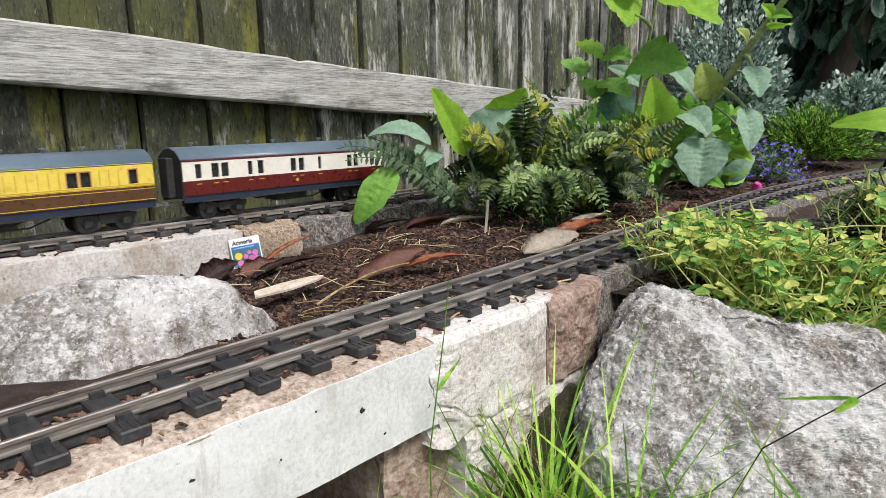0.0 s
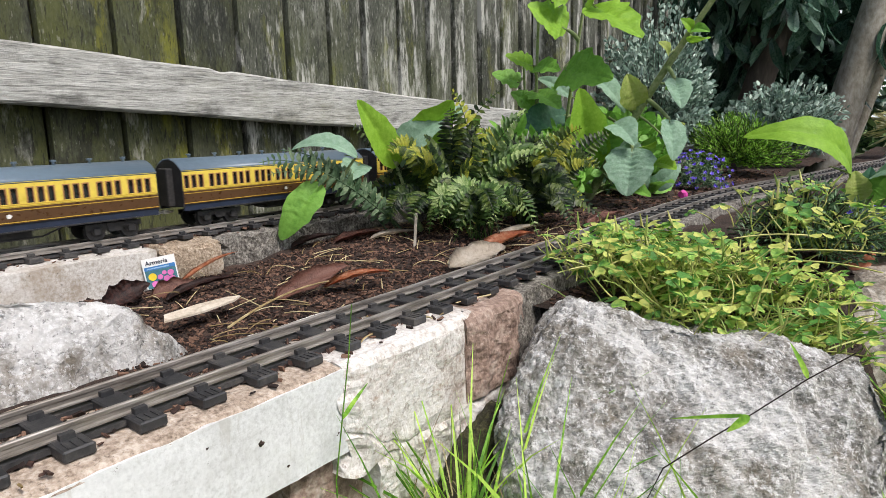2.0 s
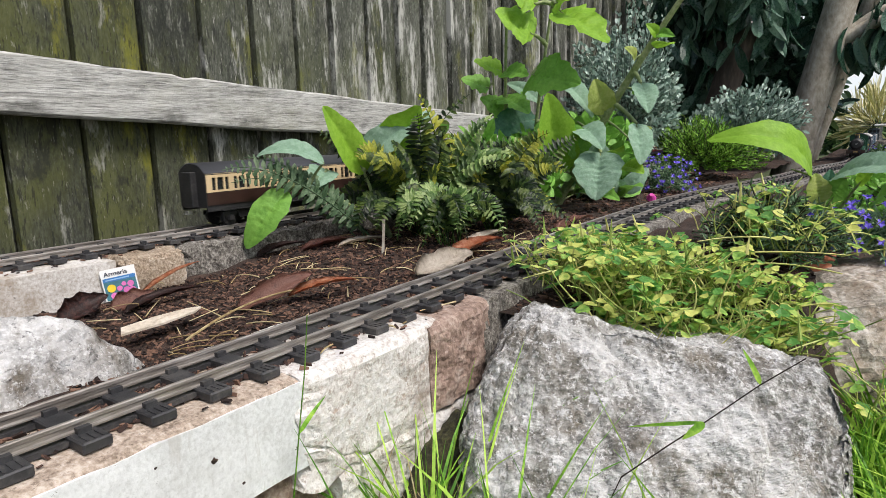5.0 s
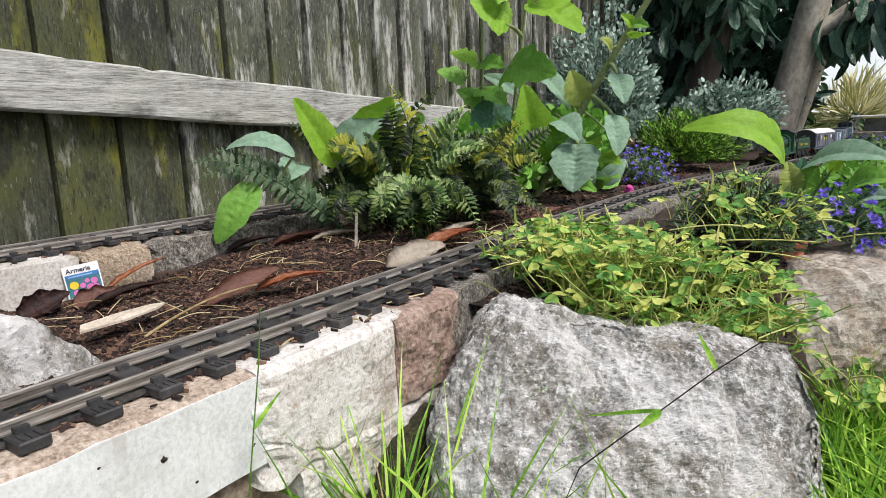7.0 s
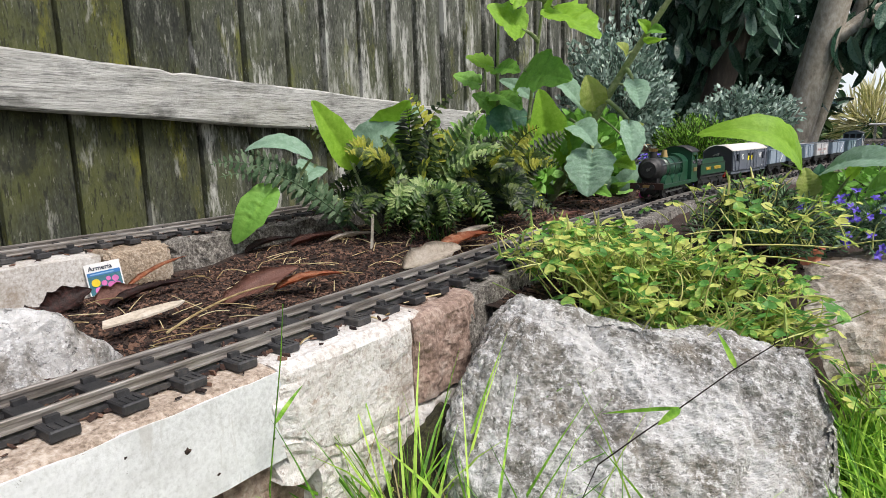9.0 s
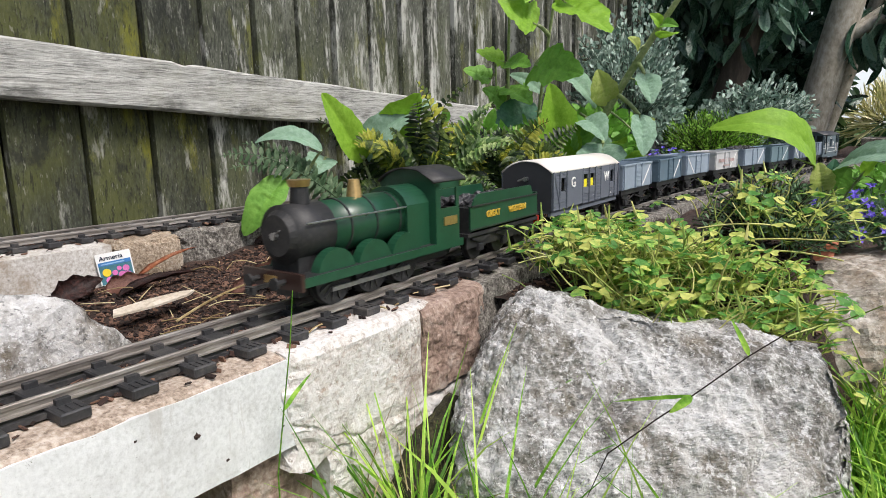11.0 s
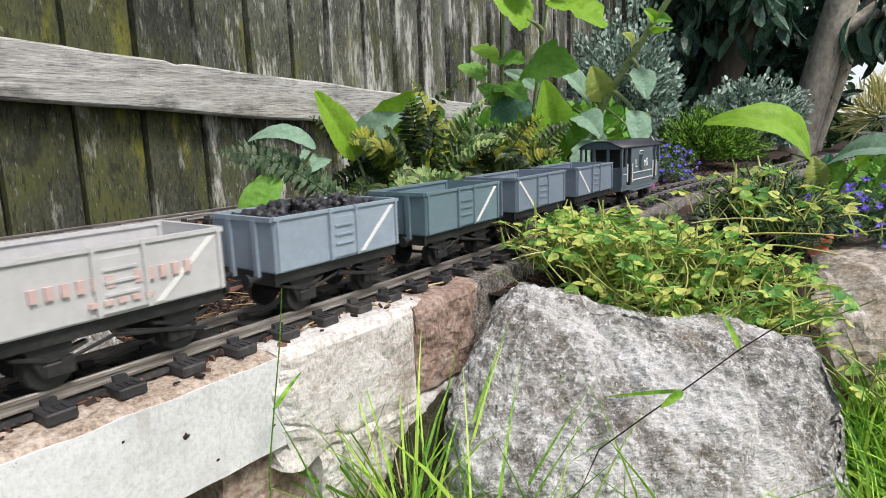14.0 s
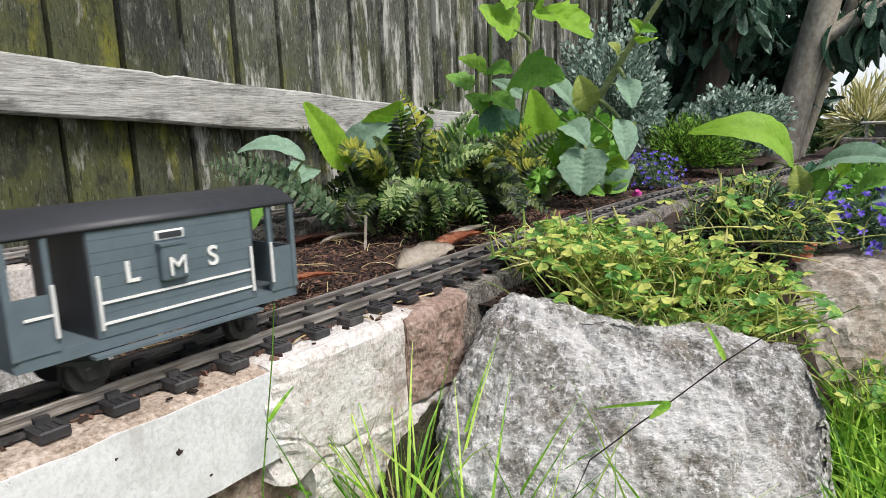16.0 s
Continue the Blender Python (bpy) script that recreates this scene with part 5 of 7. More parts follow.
F = {
    "leaf_bright": leafmat("bright_leaf", (0.150, 0.310, 0.018), (0.260, 0.490, 0.040), (0.380, 0.620, 0.080), 0.5, 0.4, 0.1, relief=0.55),
    "leaf_mid": leafmat("mid_green_leaf", (0.085, 0.220, 0.028), (0.180, 0.400, 0.060), (0.290, 0.560, 0.100), 0.5, 0.3, 0.15, relief=0.55),
    "leaf_grey": leafmat("grey_green_felted_leaf", (0.121, 0.230, 0.135), (0.216, 0.351, 0.243), (0.365, 0.499, 0.392), 0.75, 0.2, 0.1, relief=0.55),
    "leaf_pale": leafmat("yellowing_leaf", (0.200, 0.312, 0.050), (0.362, 0.450, 0.100), (0.525, 0.550, 0.200), 0.55, 0.35, 0.15, relief=0.55),
    "leaf_dark": leafmat("dark_leaf", (0.022, 0.082, 0.046), (0.054, 0.154, 0.090), (0.108, 0.252, 0.144), 0.45, 0.2, 0.15, relief=0.55),
    # Shaded and lit tones are in the colours; each frond picks one.
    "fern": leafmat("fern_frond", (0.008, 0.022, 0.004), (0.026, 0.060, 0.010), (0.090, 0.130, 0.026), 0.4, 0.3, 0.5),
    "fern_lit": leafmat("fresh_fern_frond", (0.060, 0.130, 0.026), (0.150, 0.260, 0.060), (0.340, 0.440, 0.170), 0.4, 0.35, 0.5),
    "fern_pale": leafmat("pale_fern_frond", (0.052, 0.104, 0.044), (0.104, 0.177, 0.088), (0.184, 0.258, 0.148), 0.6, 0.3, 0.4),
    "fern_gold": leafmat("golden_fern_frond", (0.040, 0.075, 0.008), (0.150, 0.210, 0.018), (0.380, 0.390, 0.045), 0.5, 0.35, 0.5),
    "oxalis": leafmat("clover_leaf", (0.120, 0.310, 0.070), (0.340, 0.570, 0.120), (0.700, 0.730, 0.210), 0.5, 0.45, 0.6),
    "oxstem": leafmat("yellow_green_stem", (0.230, 0.330, 0.070), (0.420, 0.500, 0.130), (0.600, 0.570, 0.220), 0.5, 0.2, 0.5),
    "heather": leafmat("heather_green", (0.049, 0.138, 0.013), (0.162, 0.356, 0.032), (0.324, 0.583, 0.082), 0.55, 0.3, 0.6),
    "rosemary": leafmat("needle_green", (0.048, 0.104, 0.048), (0.112, 0.206, 0.104), (0.244, 0.356, 0.206), 0.6, 0.2, 0.6),
    "silver": leafmat("silver_leaf", (0.150, 0.235, 0.185), (0.300, 0.415, 0.345), (0.520, 0.640, 0.560), 0.7, 0.2, 0.55),
    "laurel": leafmat("glossy_laurel_leaf", (0.016, 0.045, 0.028), (0.042, 0.100, 0.062), (0.110, 0.190, 0.135), 0.28, 0.12, 0.5),
    "hedge": leafmat("far_hedge_leaf", (0.019, 0.056, 0.016), (0.056, 0.128, 0.035), (0.144, 0.240, 0.080), 0.5, 0.25, 0.6),
    "lobelia": leafmat("violet_petal", (0.049, 0.031, 0.308), (0.112, 0.070, 0.588), (0.252, 0.182, 0.800), 0.6, 0.35, 0.5),
    "grass": leafmat("grass_blade", (0.084, 0.224, 0.021), (0.238, 0.504, 0.049), (0.532, 0.770, 0.126), 0.45, 0.4, 0.5),
    "straw": leafmat("dry_straw", (0.25, 0.18, 0.08), (0.42, 0.33, 0.17), (0.58, 0.50, 0.30), 0.7, 0.15, 0.5),
    "strap": leafmat("yellow_strap_leaf", (0.36, 0.37, 0.14), (0.66, 0.62, 0.30), (0.82, 0.78, 0.52), 0.5, 0.3, 0.5),
    "dead": mat("red_brown_dead_leaf", [(0.03, 0.012, 0.010), (0.10, 0.035, 0.026), (0.24, 0.11, 0.08)], 60, 0.5, bump=0.8, rand=0.3),
    "dead_orange": mat("orange_dead_leaf", [(0.22, 0.05, 0.02), (0.38, 0.12, 0.05), (0.50, 0.25, 0.14)], 30, 0.5, bump=0.3),
    "dead_pale": mat("pale_dry_leaf", [(0.35, 0.29, 0.22), (0.55, 0.48, 0.39), (0.68, 0.62, 0.54)], 40, 0.7, bump=0.4),
    "bark": mat("smooth_grey_bark", [(0.20, 0.175, 0.135), (0.36, 0.325, 0.265), (0.52, 0.49, 0.43)], 14, 0.85, bump=0.6, fine=5, stretch=(1, 1, 0.5), bump_dist=0.004),
    "bark_dark": mat("dark_bark", [(0.02, 0.015, 0.011), (0.045, 0.034, 0.026), (0.09, 0.07, 0.055)], 14, 0.9, bump=0.6, fine=5, stretch=(1, 1, 0.3), bump_dist=0.004),
    "stem": mat("pale_green_stem", [(0.13, 0.19, 0.06), (0.24, 0.30, 0.12), (0.36, 0.40, 0.22)], 40, 0.6, bump=0.2),
    "terracotta": mat("terracotta", [(0.25, 0.075, 0.035), (0.38, 0.13, 0.065), (0.48, 0.20, 0.11)], 40, 0.8, bump=0.3),
    "magenta": mat("magenta_petal", [(0.5, 0.03, 0.25), (0.65, 0.08, 0.38)], 50, 0.6, bump=0.1),
}
rng = random.Random(11)


# ---- leaf building ----
def leaf(bm, base, tip, width, sag=0.15, fold=0.25, n=9, shape=1.0, up=None, wave=0.06, seed=0.0):
    """A blade from base to tip: arched by sag, folded along the midrib, with a wavy margin."""
    a, b = Vector(base), Vector(tip)
    d = b - a
    L = d.length
    if L < 1e-6:
        return
    d.normalize()
    u = Vector(up) if up is not None else Vector((0, 0, 1))
    s = d.cross(u)
    if s.length < 0.15:
        s = d.cross(Vector((0.8, -0.6, 0)))
    s.normalize()
    u = s.cross(d).normalized()
    ctrl = (a + b) / 2 + u * (sag * L * 2)
    rows = []
    cols = (-1, -0.75, -0.5, -0.25, -0.06, 0.06, 0.25, 0.5, 0.75, 1) if n > 20 else (-1, -0.5, 0, 0.5, 1)
    for i in range(n + 1):
        t = i / n
        p = a * (1 - t) ** 2 + ctrl * 2 * t * (1 - t) + b * t * t
        w = width / 2 * max(0.0, math.sin(math.pi * min(1.0, t ** (0.8 * shape) * 0.94 + 0.04))) ** 0.75
        if i == n:
            w *= 0.12
        row = []
        for k in cols:
            wob = 1 + wave * noise.noise(Vector((t * 7 + seed, k * 2, seed))) * 3
            lift = fold * abs(k) * w * (1.0 if abs(k) < 1 else 0.85) + wave * w * noise.noise(Vector((t * 9, k * 3 + seed, 4))) + ((0.055 * w * abs(math.sin(t * 30 - abs(k) * 4.5)) + 0.03 * w * noise.noise(Vector((t * 28, k * 7 + seed, 9)))) * (1 if abs(k) > 0.1 else -1.2) if n > 20 else 0.0)
            row.append(bm.verts.new(p + s * (k * w * wob) + u * lift))
        rows.append(row)
    for i in range(n):
        for k in range(len(cols) - 1):
            bm.faces.new((rows[i][k], rows[i][k + 1], rows[i + 1][k + 1], rows[i + 1][k]))


def quad_leaf(vs, fs, p, d, s, L, w, fold=0.0):
    """Cheap oval blade with a midrib, added to plain lists."""
    k = len(vs)
    u = s.cross(d)
    e = u * (fold * w)
    if L > 0.018:
        vs.append(p)
        for t, h in ((0.14, 0.30), (0.38, 0.48), (0.66, 0.47), (0.88, 0.24)):
            c = p + d * (L * t) + u * (fold * L * 2.6 * t * (1 - t))
            vs += [c + s * w * h + e, c, c - s * w * h + e]
        vs.append(p + d * L)
        fs += [(k, k + 1, k + 2), (k, k + 2, k + 3), (k + 10, k + 13, k + 11), (k + 11, k + 13, k + 12)]
        for r in (k + 1, k + 4, k + 7):
            fs += [(r, r + 3, r + 4, r + 1), (r + 1, r + 4, r + 5, r + 2)]
        return
    a, b = p + d * (L * 0.3) + u * fold * L * 0.6, p + d * (L * 0.68) + u * fold * L * 0.7
    vs += [p, a + s * w * 0.45 + e, a, a - s * w * 0.45 + e, b + s * w * 0.42 + e, b, b - s * w * 0.42 + e, p + d * L]
    fs += [(k, k + 1, k + 2), (k, k + 2, k + 3), (k + 1, k + 4, k + 5, k + 2), (k + 2, k + 5, k + 6, k + 3), (k + 4, k + 7, k + 5), (k + 5, k + 7, k + 6)]


def pydata(name, vs, fs, material, parent=None, label=""):
    me = bpy.data.meshes.new(name)
    me.from_pydata(vs, [], fs)
    me.materials.append(material)
    ob = new(name, me)
    ob.parent = parent
    if label:
        tagged(ob, label)
    return ob


def rand_dir(r=rng, zmin=-1.0, zmax=1.0):
    z, a = r.uniform(zmin, zmax), r.uniform(0, 2 * math.pi)
    q = math.sqrt(max(0, 1 - z * z))
    return Vector((q * math.cos(a), q * math.sin(a), z))


def frame_of(d):
    s = d.cross(Vector((rng.uniform(-1, 1), rng.uniform(-1, 1), rng.uniform(-1, 1))))
    return s.normalized()


def tube(bm, pts, r0, r1, n=7):
    pts = [Vector(p) for p in pts]
    prev = None
    for i, p in enumerate(pts):
        d = (pts[min(i + 1, len(pts) - 1)] - pts[max(i - 1, 0)]).normalized()
        s = d.cross(Vector((0.3, 0.2, 0.93)) if abs(d.z) < 0.9 else Vector((1, 0.2, 0))).normalized()
        u = s.cross(d)
        r = r0 + (r1 - r0) * i / (len(pts) - 1)
        ring = [bm.verts.new(p + s * r * math.cos(2 * math.pi * k / n) + u * r * math.sin(2 * math.pi * k / n)) for k in range(n)]
        if prev:
            for k in range(n):
                bm.faces.new((prev[k], prev[(k + 1) % n], ring[(k + 1) % n], ring[k]))
        prev = ring
    return bm


def bend(a, b, h, n=8):
    a, b = Vector(a), Vector(b)
    c = (a + b) / 2 + Vector(h)
    return [a * (1 - t) ** 2 + c * 2 * t * (1 - t) + b * t * t for t in [i / n for i in range(n + 1)]]


def broad_plant(name, label, category, root, leaves, stems=(), lobed=False, face=None):
    t = thing(name, label, category, m=Matrix.Translation(root))
    inv = Matrix.Translation(-Vector(root))
    for i, (b, e, w, sag, fold, m) in enumerate(leaves):
        bm = bmesh.new()
        leaf(bm, b, e, w * (1.25 if lobed else 1.0 if name == "dock_plant" else 1.12), sag, fold, n=34, shape=0.62 if lobed else 0.85, wave=0.13 if lobed else 0.05, seed=i * 1.7, up=face or (0.5 + 0.35 * math.sin(i * 2.1), -0.65, 0.5 + 0.3 * math.cos(i * 3.3)))
        bmesh.ops.transform(bm, matrix=inv, verts=bm.verts[:])
        part("leaf", bm, F[m], t, "", True)
        bm = bmesh.new()
        stalk_from = Vector(root) + Vector((rng.uniform(-0.01, 0.01), rng.uniform(-0.01, 0.01), 0))
        if stems:
            best = min((p for q in stems for p in q[0]), key=lambda p: (Vector(p) - Vector(b)).length)
            stalk_from = Vector(best)
        tube(bm, bend(stalk_from, b, (0, 0, 0.006)), 0.0026 if w < 0.04 else 0.0048, 0.0014 if w < 0.04 else 0.0030, 7)
        tube(bm, [Vector(b) + (Vector(e) - Vector(b)) * k * 0.2 + Vector((0, 0, 0)) for k in range(2)], 0.0014, 0.0008, 5)
        bmesh.ops.transform(bm, matrix=inv, verts=bm.verts[:])
        part("stalk", bm, F["stem"], t, "", True)
    for pts, r0, r1 in stems:
        bm = tube(bmesh.new(), pts, r0, r1, 9)
        bmesh.ops.transform(bm, matrix=inv, verts=bm.verts[:])
        part("stem", bm, F["stem"], t, "", True)
    return t


DOCK = [
    ((-0.598, 0.7, 0.087), (-0.611, 0.64, 0.178), 0.048, 0.02, 0.3, "leaf_bright"),
    ((-0.604, 0.76, 0.118), (-0.525, 0.74, 0.176), 0.062, 0.1, 0.25, "leaf_bright"),
    ((-0.60, 0.625, 0.104), (-0.66, 0.565, 0.115), 0.030, 0.22, 0.3, "leaf_grey"),
    ((-0.631, 0.66, 0.092), (-0.617, 0.62, 0.07), 0.042, 0.1, 0.3, "leaf_grey"),
    ((-0.63, 0.585, 0.070), (-0.664, 0.54, -0.002), 0.044, 0.1, 0.15, "leaf_mid"),
    ((-0.631, 0.72, 0.079), (-0.528, 0.78, 0.167), 0.050, 0.2, 0.2, "leaf_grey"),
]
MULL = [
    ((-0.508, 1.13, 0.055), (-0.497, 1.07, 0.203), 0.078, 0.05, 0.3, "leaf_bright"),
    ((-0.47, 1.15, 0.09), (-0.471, 1.12, 0.148), 0.050, 0.05, 0.3, "leaf_mid"),
    ((-0.421, 1.13, 0.096), (-0.412, 1.09, 0.015), 0.076, 0.06, 0.22, "leaf_grey"),
    ((-0.467, 1.15, 0.141), (-0.408, 1.11, 0.102), 0.049, 0.15, 0.25, "leaf_grey"),
    ((-0.364, 1.15, 0.145), (-0.345, 1.12, 0.076), 0.043, 0.06, 0.3, "leaf_grey"),
    ((-0.433, 1.18, 0.166), (-0.447, 1.16, 0.228), 0.045, 0.08, 0.3, "leaf_pale"),
    ((-0.365, 1.17, 0.215), (-0.341, 1.14, 0.163), 0.04, 0.08, 0.3, "leaf_grey"),
    ((-0.541, 1.21, 0.232), (-0.453, 1.17, 0.159), 0.041, 0.12, 0.3, "leaf_grey"),
    ((-0.576, 1.2, 0.195), (-0.641, 1.18, 0.234), 0.031, 0.12, 0.3, "leaf_grey"),
    ((-0.586, 1.2, 0.161), (-0.652, 1.12, 0.137), 0.063, 0.08, 0.2, "leaf_dark"),
    ((-0.587, 1.16, 0.066), (-0.646, 1.1, 0.07), 0.038, 0.2, 0.25, "leaf_mid"),
    ((-0.554, 1.19, 0.089), (-0.606, 1.16, 0.098), 0.052, 0.1, 0.25, "leaf_mid"),
    ((-0.464, 1.15, 0.027), (-0.373, 1.1, 0.015), 0.034, 0.1, 0.3, "leaf_mid"),
]
MULL_UPPER = [
    ((-0.338, 1.17, 0.271), (-0.304, 1.14, 0.272), 0.033, 0.1, 0.2, "leaf_bright"),
    ((-0.34, 1.17, 0.293), (-0.353, 1.15, 0.311), 0.018, 0.15, 0.3, "leaf_bright"),
    ((-0.377, 1.17, 0.256), (-0.389, 1.15, 0.276), 0.024, 0.15, 0.3, "leaf_pale"),
    ((-0.42, 1.16, 0.101), (-0.379, 1.13, 0.109), 0.027, 0.1, 0.2, "leaf_bright"),
    ((-0.388, 1.2, 0.113), (-0.346, 1.18, 0.136), 0.032, 0.1, 0.25, "leaf_pale"),
    ((-0.473, 1.17, 0.099), (-0.395, 1.13, 0.084), 0.034, 0.1, 0.25, "leaf_grey"),
    ((-0.368, 1.2, 0.199), (-0.381, 1.17, 0.198), 0.022, 0.1, 0.3, "leaf_mid"),
    ((-0.338, 1.17, 0.294), (-0.304, 1.15, 0.285), 0.018, 0.15, 0.3, "leaf_mid"),
    ((-0.452, 1.2, 0.137), (-0.462, 1.17, 0.163), 0.039, 0.1, 0.25, "leaf_mid"),
    ((-0.516, 1.2, 0.112), (-0.488, 1.19, 0.165), 0.045, 0.1, 0.25, "leaf_mid"),
    ((-0.392, 1.16, 0.07), (-0.342, 1.13, 0.06), 0.033, 0.1, 0.25, "leaf_bright"),
    ((-0.427, 1.2, 0.087), (-0.4, 1.18, 0.118), 0.03, 0.1, 0.25, "leaf_mid"),
]
HOLLY = [
    ((-0.554, 1.13, 0.313), (-0.607, 1.08, 0.357), 0.071, 0.04, 0.05, "leaf_bright"),
    ((-0.501, 1.13, 0.348), (-0.391, 1.08, 0.277), 0.063, 0.05, 0.08, "leaf_bright"),
    ((-0.629, 1.14, 0.254), (-0.668, 1.1, 0.274), 0.042, 0.05, 0.1, "leaf_bright"),
    ((-0.622, 1.14, 0.254), (-0.55, 1.1, 0.237), 0.038, 0.05, 0.1, "leaf_mid"),
    ((-0.665, 1.15, 0.225), (-0.712, 1.12, 0.245), 0.038, 0.05, 0.1, "leaf_mid"),
    ((-0.563, 1.14, 0.243), (-0.448, 1.1, 0.216), 0.069, 0.05, 0.08, "leaf_mid"),
    ((-0.638, 1.16, 0.178), (-0.674, 1.13, 0.206), 0.043, 0.05, 0.1, "leaf_mid"),
    ((-0.637, 1.16, 0.207), (-0.56, 1.12, 0.17), 0.05, 0.05, 0.1, "leaf_mid"),
    ((-0.549, 1.13, 0.366), (-0.584, 1.1, 0.397), 0.058, 0.05, 0.1, "leaf_bright"),
    ((-0.51, 1.13, 0.362), (-0.432, 1.1, 0.383), 0.057, 0.05, 0.1, "leaf_bright"),
]
BIG = [
    ((-0.07, 0.93, 0.074), (-0.178, 0.86, 0.12), 0.046, 0.3, 0.1, "leaf_bright"),
    ((-0.048, 0.93, 0.071), (0.039, 0.86, 0.084), 0.038, 0.14, 0.15, "leaf_grey"),
    ((-0.059, 0.92, 0.043), (-0.066, 0.92, 0.078), 0.025, 0.03, 0.3, "leaf_pale"),
    ((-0.048, 0.93, 0.044), (-0.035, 0.92, 0.074), 0.031, 0.05, 0.3, "leaf_mid"),
    ((-0.004, 0.9, 0.043), (0.041, 0.86, 0.063), 0.035, 0.2, 0.2, "leaf_mid"),
    ((-0.021, 0.91, 0.066), (-0.005, 0.9, 0.088), 0.014, 0.05, 0.3, "leaf_bright"),
    ((0.009, 0.88, 0.028), (0.042, 0.84, 0.046), 0.026, 0.2, 0.2, "leaf_grey"),
    ((-0.056, 0.95, 0.046), (-0.052, 0.95, 0.081), 0.019, 0.05, 0.3, "leaf_dark"),
]
broad_plant("dock_plant", "dock plant with long green leaves beside the rear track", "plant", (-0.585, 0.735, soil_z(-0.585, 0.735)), DOCK,
            [(bend((-0.585, 0.735, -0.01), (-0.60, 0.70, 0.09), (0, 0, 0)), 0.004, 0.002), (bend((-0.585, 0.735, -0.01), (-0.63, 0.60, 0.075), (0, 0, 0.03)), 0.003, 0.002)])
def basal(root, n, l0, l1, w0, w1, tones, zmin=0.25):
    """More leaves round the foot of a clump."""
    out = []
    for i in range(n):
        a = 2 * math.pi * (i + rng.random() * 0.8) / n
        L, up = rng.uniform(l0, l1), rng.uniform(zmin, 1.1)
        d = Vector((math.cos(a), math.sin(a), up)).normalized()
        b = Vector(root) + d * L * 0.3
        e = Vector(root) + d * L
        if e.x < -0.66:
            continue
        out.append((tuple(b), tuple(e), rng.uniform(w0, w1), 0.12, 0.3, tones[i % len(tones)]))
    return out


MULL += MULL_UPPER + basal((-0.53, 1.25, -0.01), 8, 0.09, 0.15, 0.03, 0.045, ("leaf_mid", "leaf_dark", "leaf_grey"))
MULL += basal((-0.46, 1.30, -0.01), 8, 0.08, 0.12, 0.03, 0.045, ("leaf_grey", "leaf_mid"))
HOLLY += [((x, 1.20 + 0.02 * math.sin(x * 50), z), (x + 0.03, 1.16, z + 0.03 * math.cos(x * 90)), 0.045, 0.05, 0.05, "leaf_mid" if k % 3 else "leaf_dark") for k, (x, z) in enumerate(((-0.66, 0.15), (-0.60, 0.13), (-0.64, 0.09), (-0.57, 0.08), (-0.62, 0.19), (-0.52, 0.15)))]
broad_plant("foxglove", "large grey-green foxglove clump with a leaning flower stem", "plant", (-0.54, 1.215, soil_z(-0.54, 1.215)), MULL,
            [(bend((-0.535, 1.19, -0.01), (-0.290, 1.175, 0.365), (-0.012, 0, 0.012), 14), 0.009, 0.0045)])
broad_plant("hollyhock", "tall hollyhock with rounded bright green leaves", "plant", (-0.655, 1.19, soil_z(-0.655, 1.19)), HOLLY,
            [(bend((-0.64, 1.19, -0.02), (-0.610, 1.13, 0.37), (-0.015, 0, 0), 12), 0.004, 0.0025), (bend((-0.60, 1.19, -0.02), (-0.515, 1.14, 0.40), (-0.01, 0, 0), 12), 0.004, 0.0025), (bend((-0.67, 1.19, -0.02), (-0.656, 1.15, 0.27), (0, 0, 0), 8), 0.003, 0.002)], lobed=True)
broad_plant("foxglove", "young foxglove with broad arching leaves beside the track", "plant", (-0.065, 0.94, -0.012), BIG, face=(0.15, -0.70, 0.65))


def frond(bm, a, b, arch, width, pairs=22, droop=0.2):
    pts = bend(a, b, Vector(arch) + Vector((rng.gauss(0, 0.02), rng.gauss(0, 0.02), rng.gauss(0, 0.012))), pairs)
    face = (rng.uniform(0.1, 0.8), rng.uniform(-0.9, -0.2), rng.uniform(0.2, 0.8))
    tube(bm, pts[::2] + [pts[-1]], 0.0012, 0.0004, 4)
    for i in range(3, pairs):
        t = i / pairs
        p = pts[i]
        d = (pts[min(i + 1, pairs)] - pts[i - 1]).normalized()
        s = d.cross(Vector(face)).normalized()
        L = width * math.sin(math.pi * (0.15 + 0.83 * t)) ** 0.8
        for k in (-1, 1):
            q = (s * k + d * 0.35 + Vector((0, 0, -droop))).normalized()
            leaf(bm, p, p + q * L * rng.uniform(0.8, 1.1), L * 0.36, 0.05, 0.2, n=5, wave=0.30, seed=i * 3 + k, up=face)


def fern(name, label, root, tips, material, width):
    t = thing(name, label, "fern", m=Matrix.Translation(root))
    inv = Matrix.Translation(-Vector(root))
    for tip in tips:
        bm = bmesh.new()
        a = Vector(root) + Vector((rng.uniform(-0.012, 0.012), rng.uniform(-0.012, 0.012), 0))
        hgt = max(0.0, 0.11 - abs(tip[2] - root[2]) * 0.35)
        frond(bm, a, tip, (0, 0, hgt), width * rng.uniform(0.85, 1.15))
        bmesh.ops.transform(bm, matrix=inv, verts=bm.verts[:])
        part("frond", bm, F[rng.choice(material)], t)
    return t


def fern_tips(root, count, r0, r1, z0, z1, a0=0, a1=360):
    out = []
    for i in range(count):
        a = radians(a0 + (a1 - a0) * (i + rng.uniform(0.1, 0.9)) / count)
        r = rng.uniform(r0, r1)
        x = max(-0.67, root[0] + r * math.cos(a))
        y = root[1] + r * math.sin(a)
        x = min(x, -0.36)
        out.append((x, y, root[2] + rng.uniform(z0, z1)))
    return out


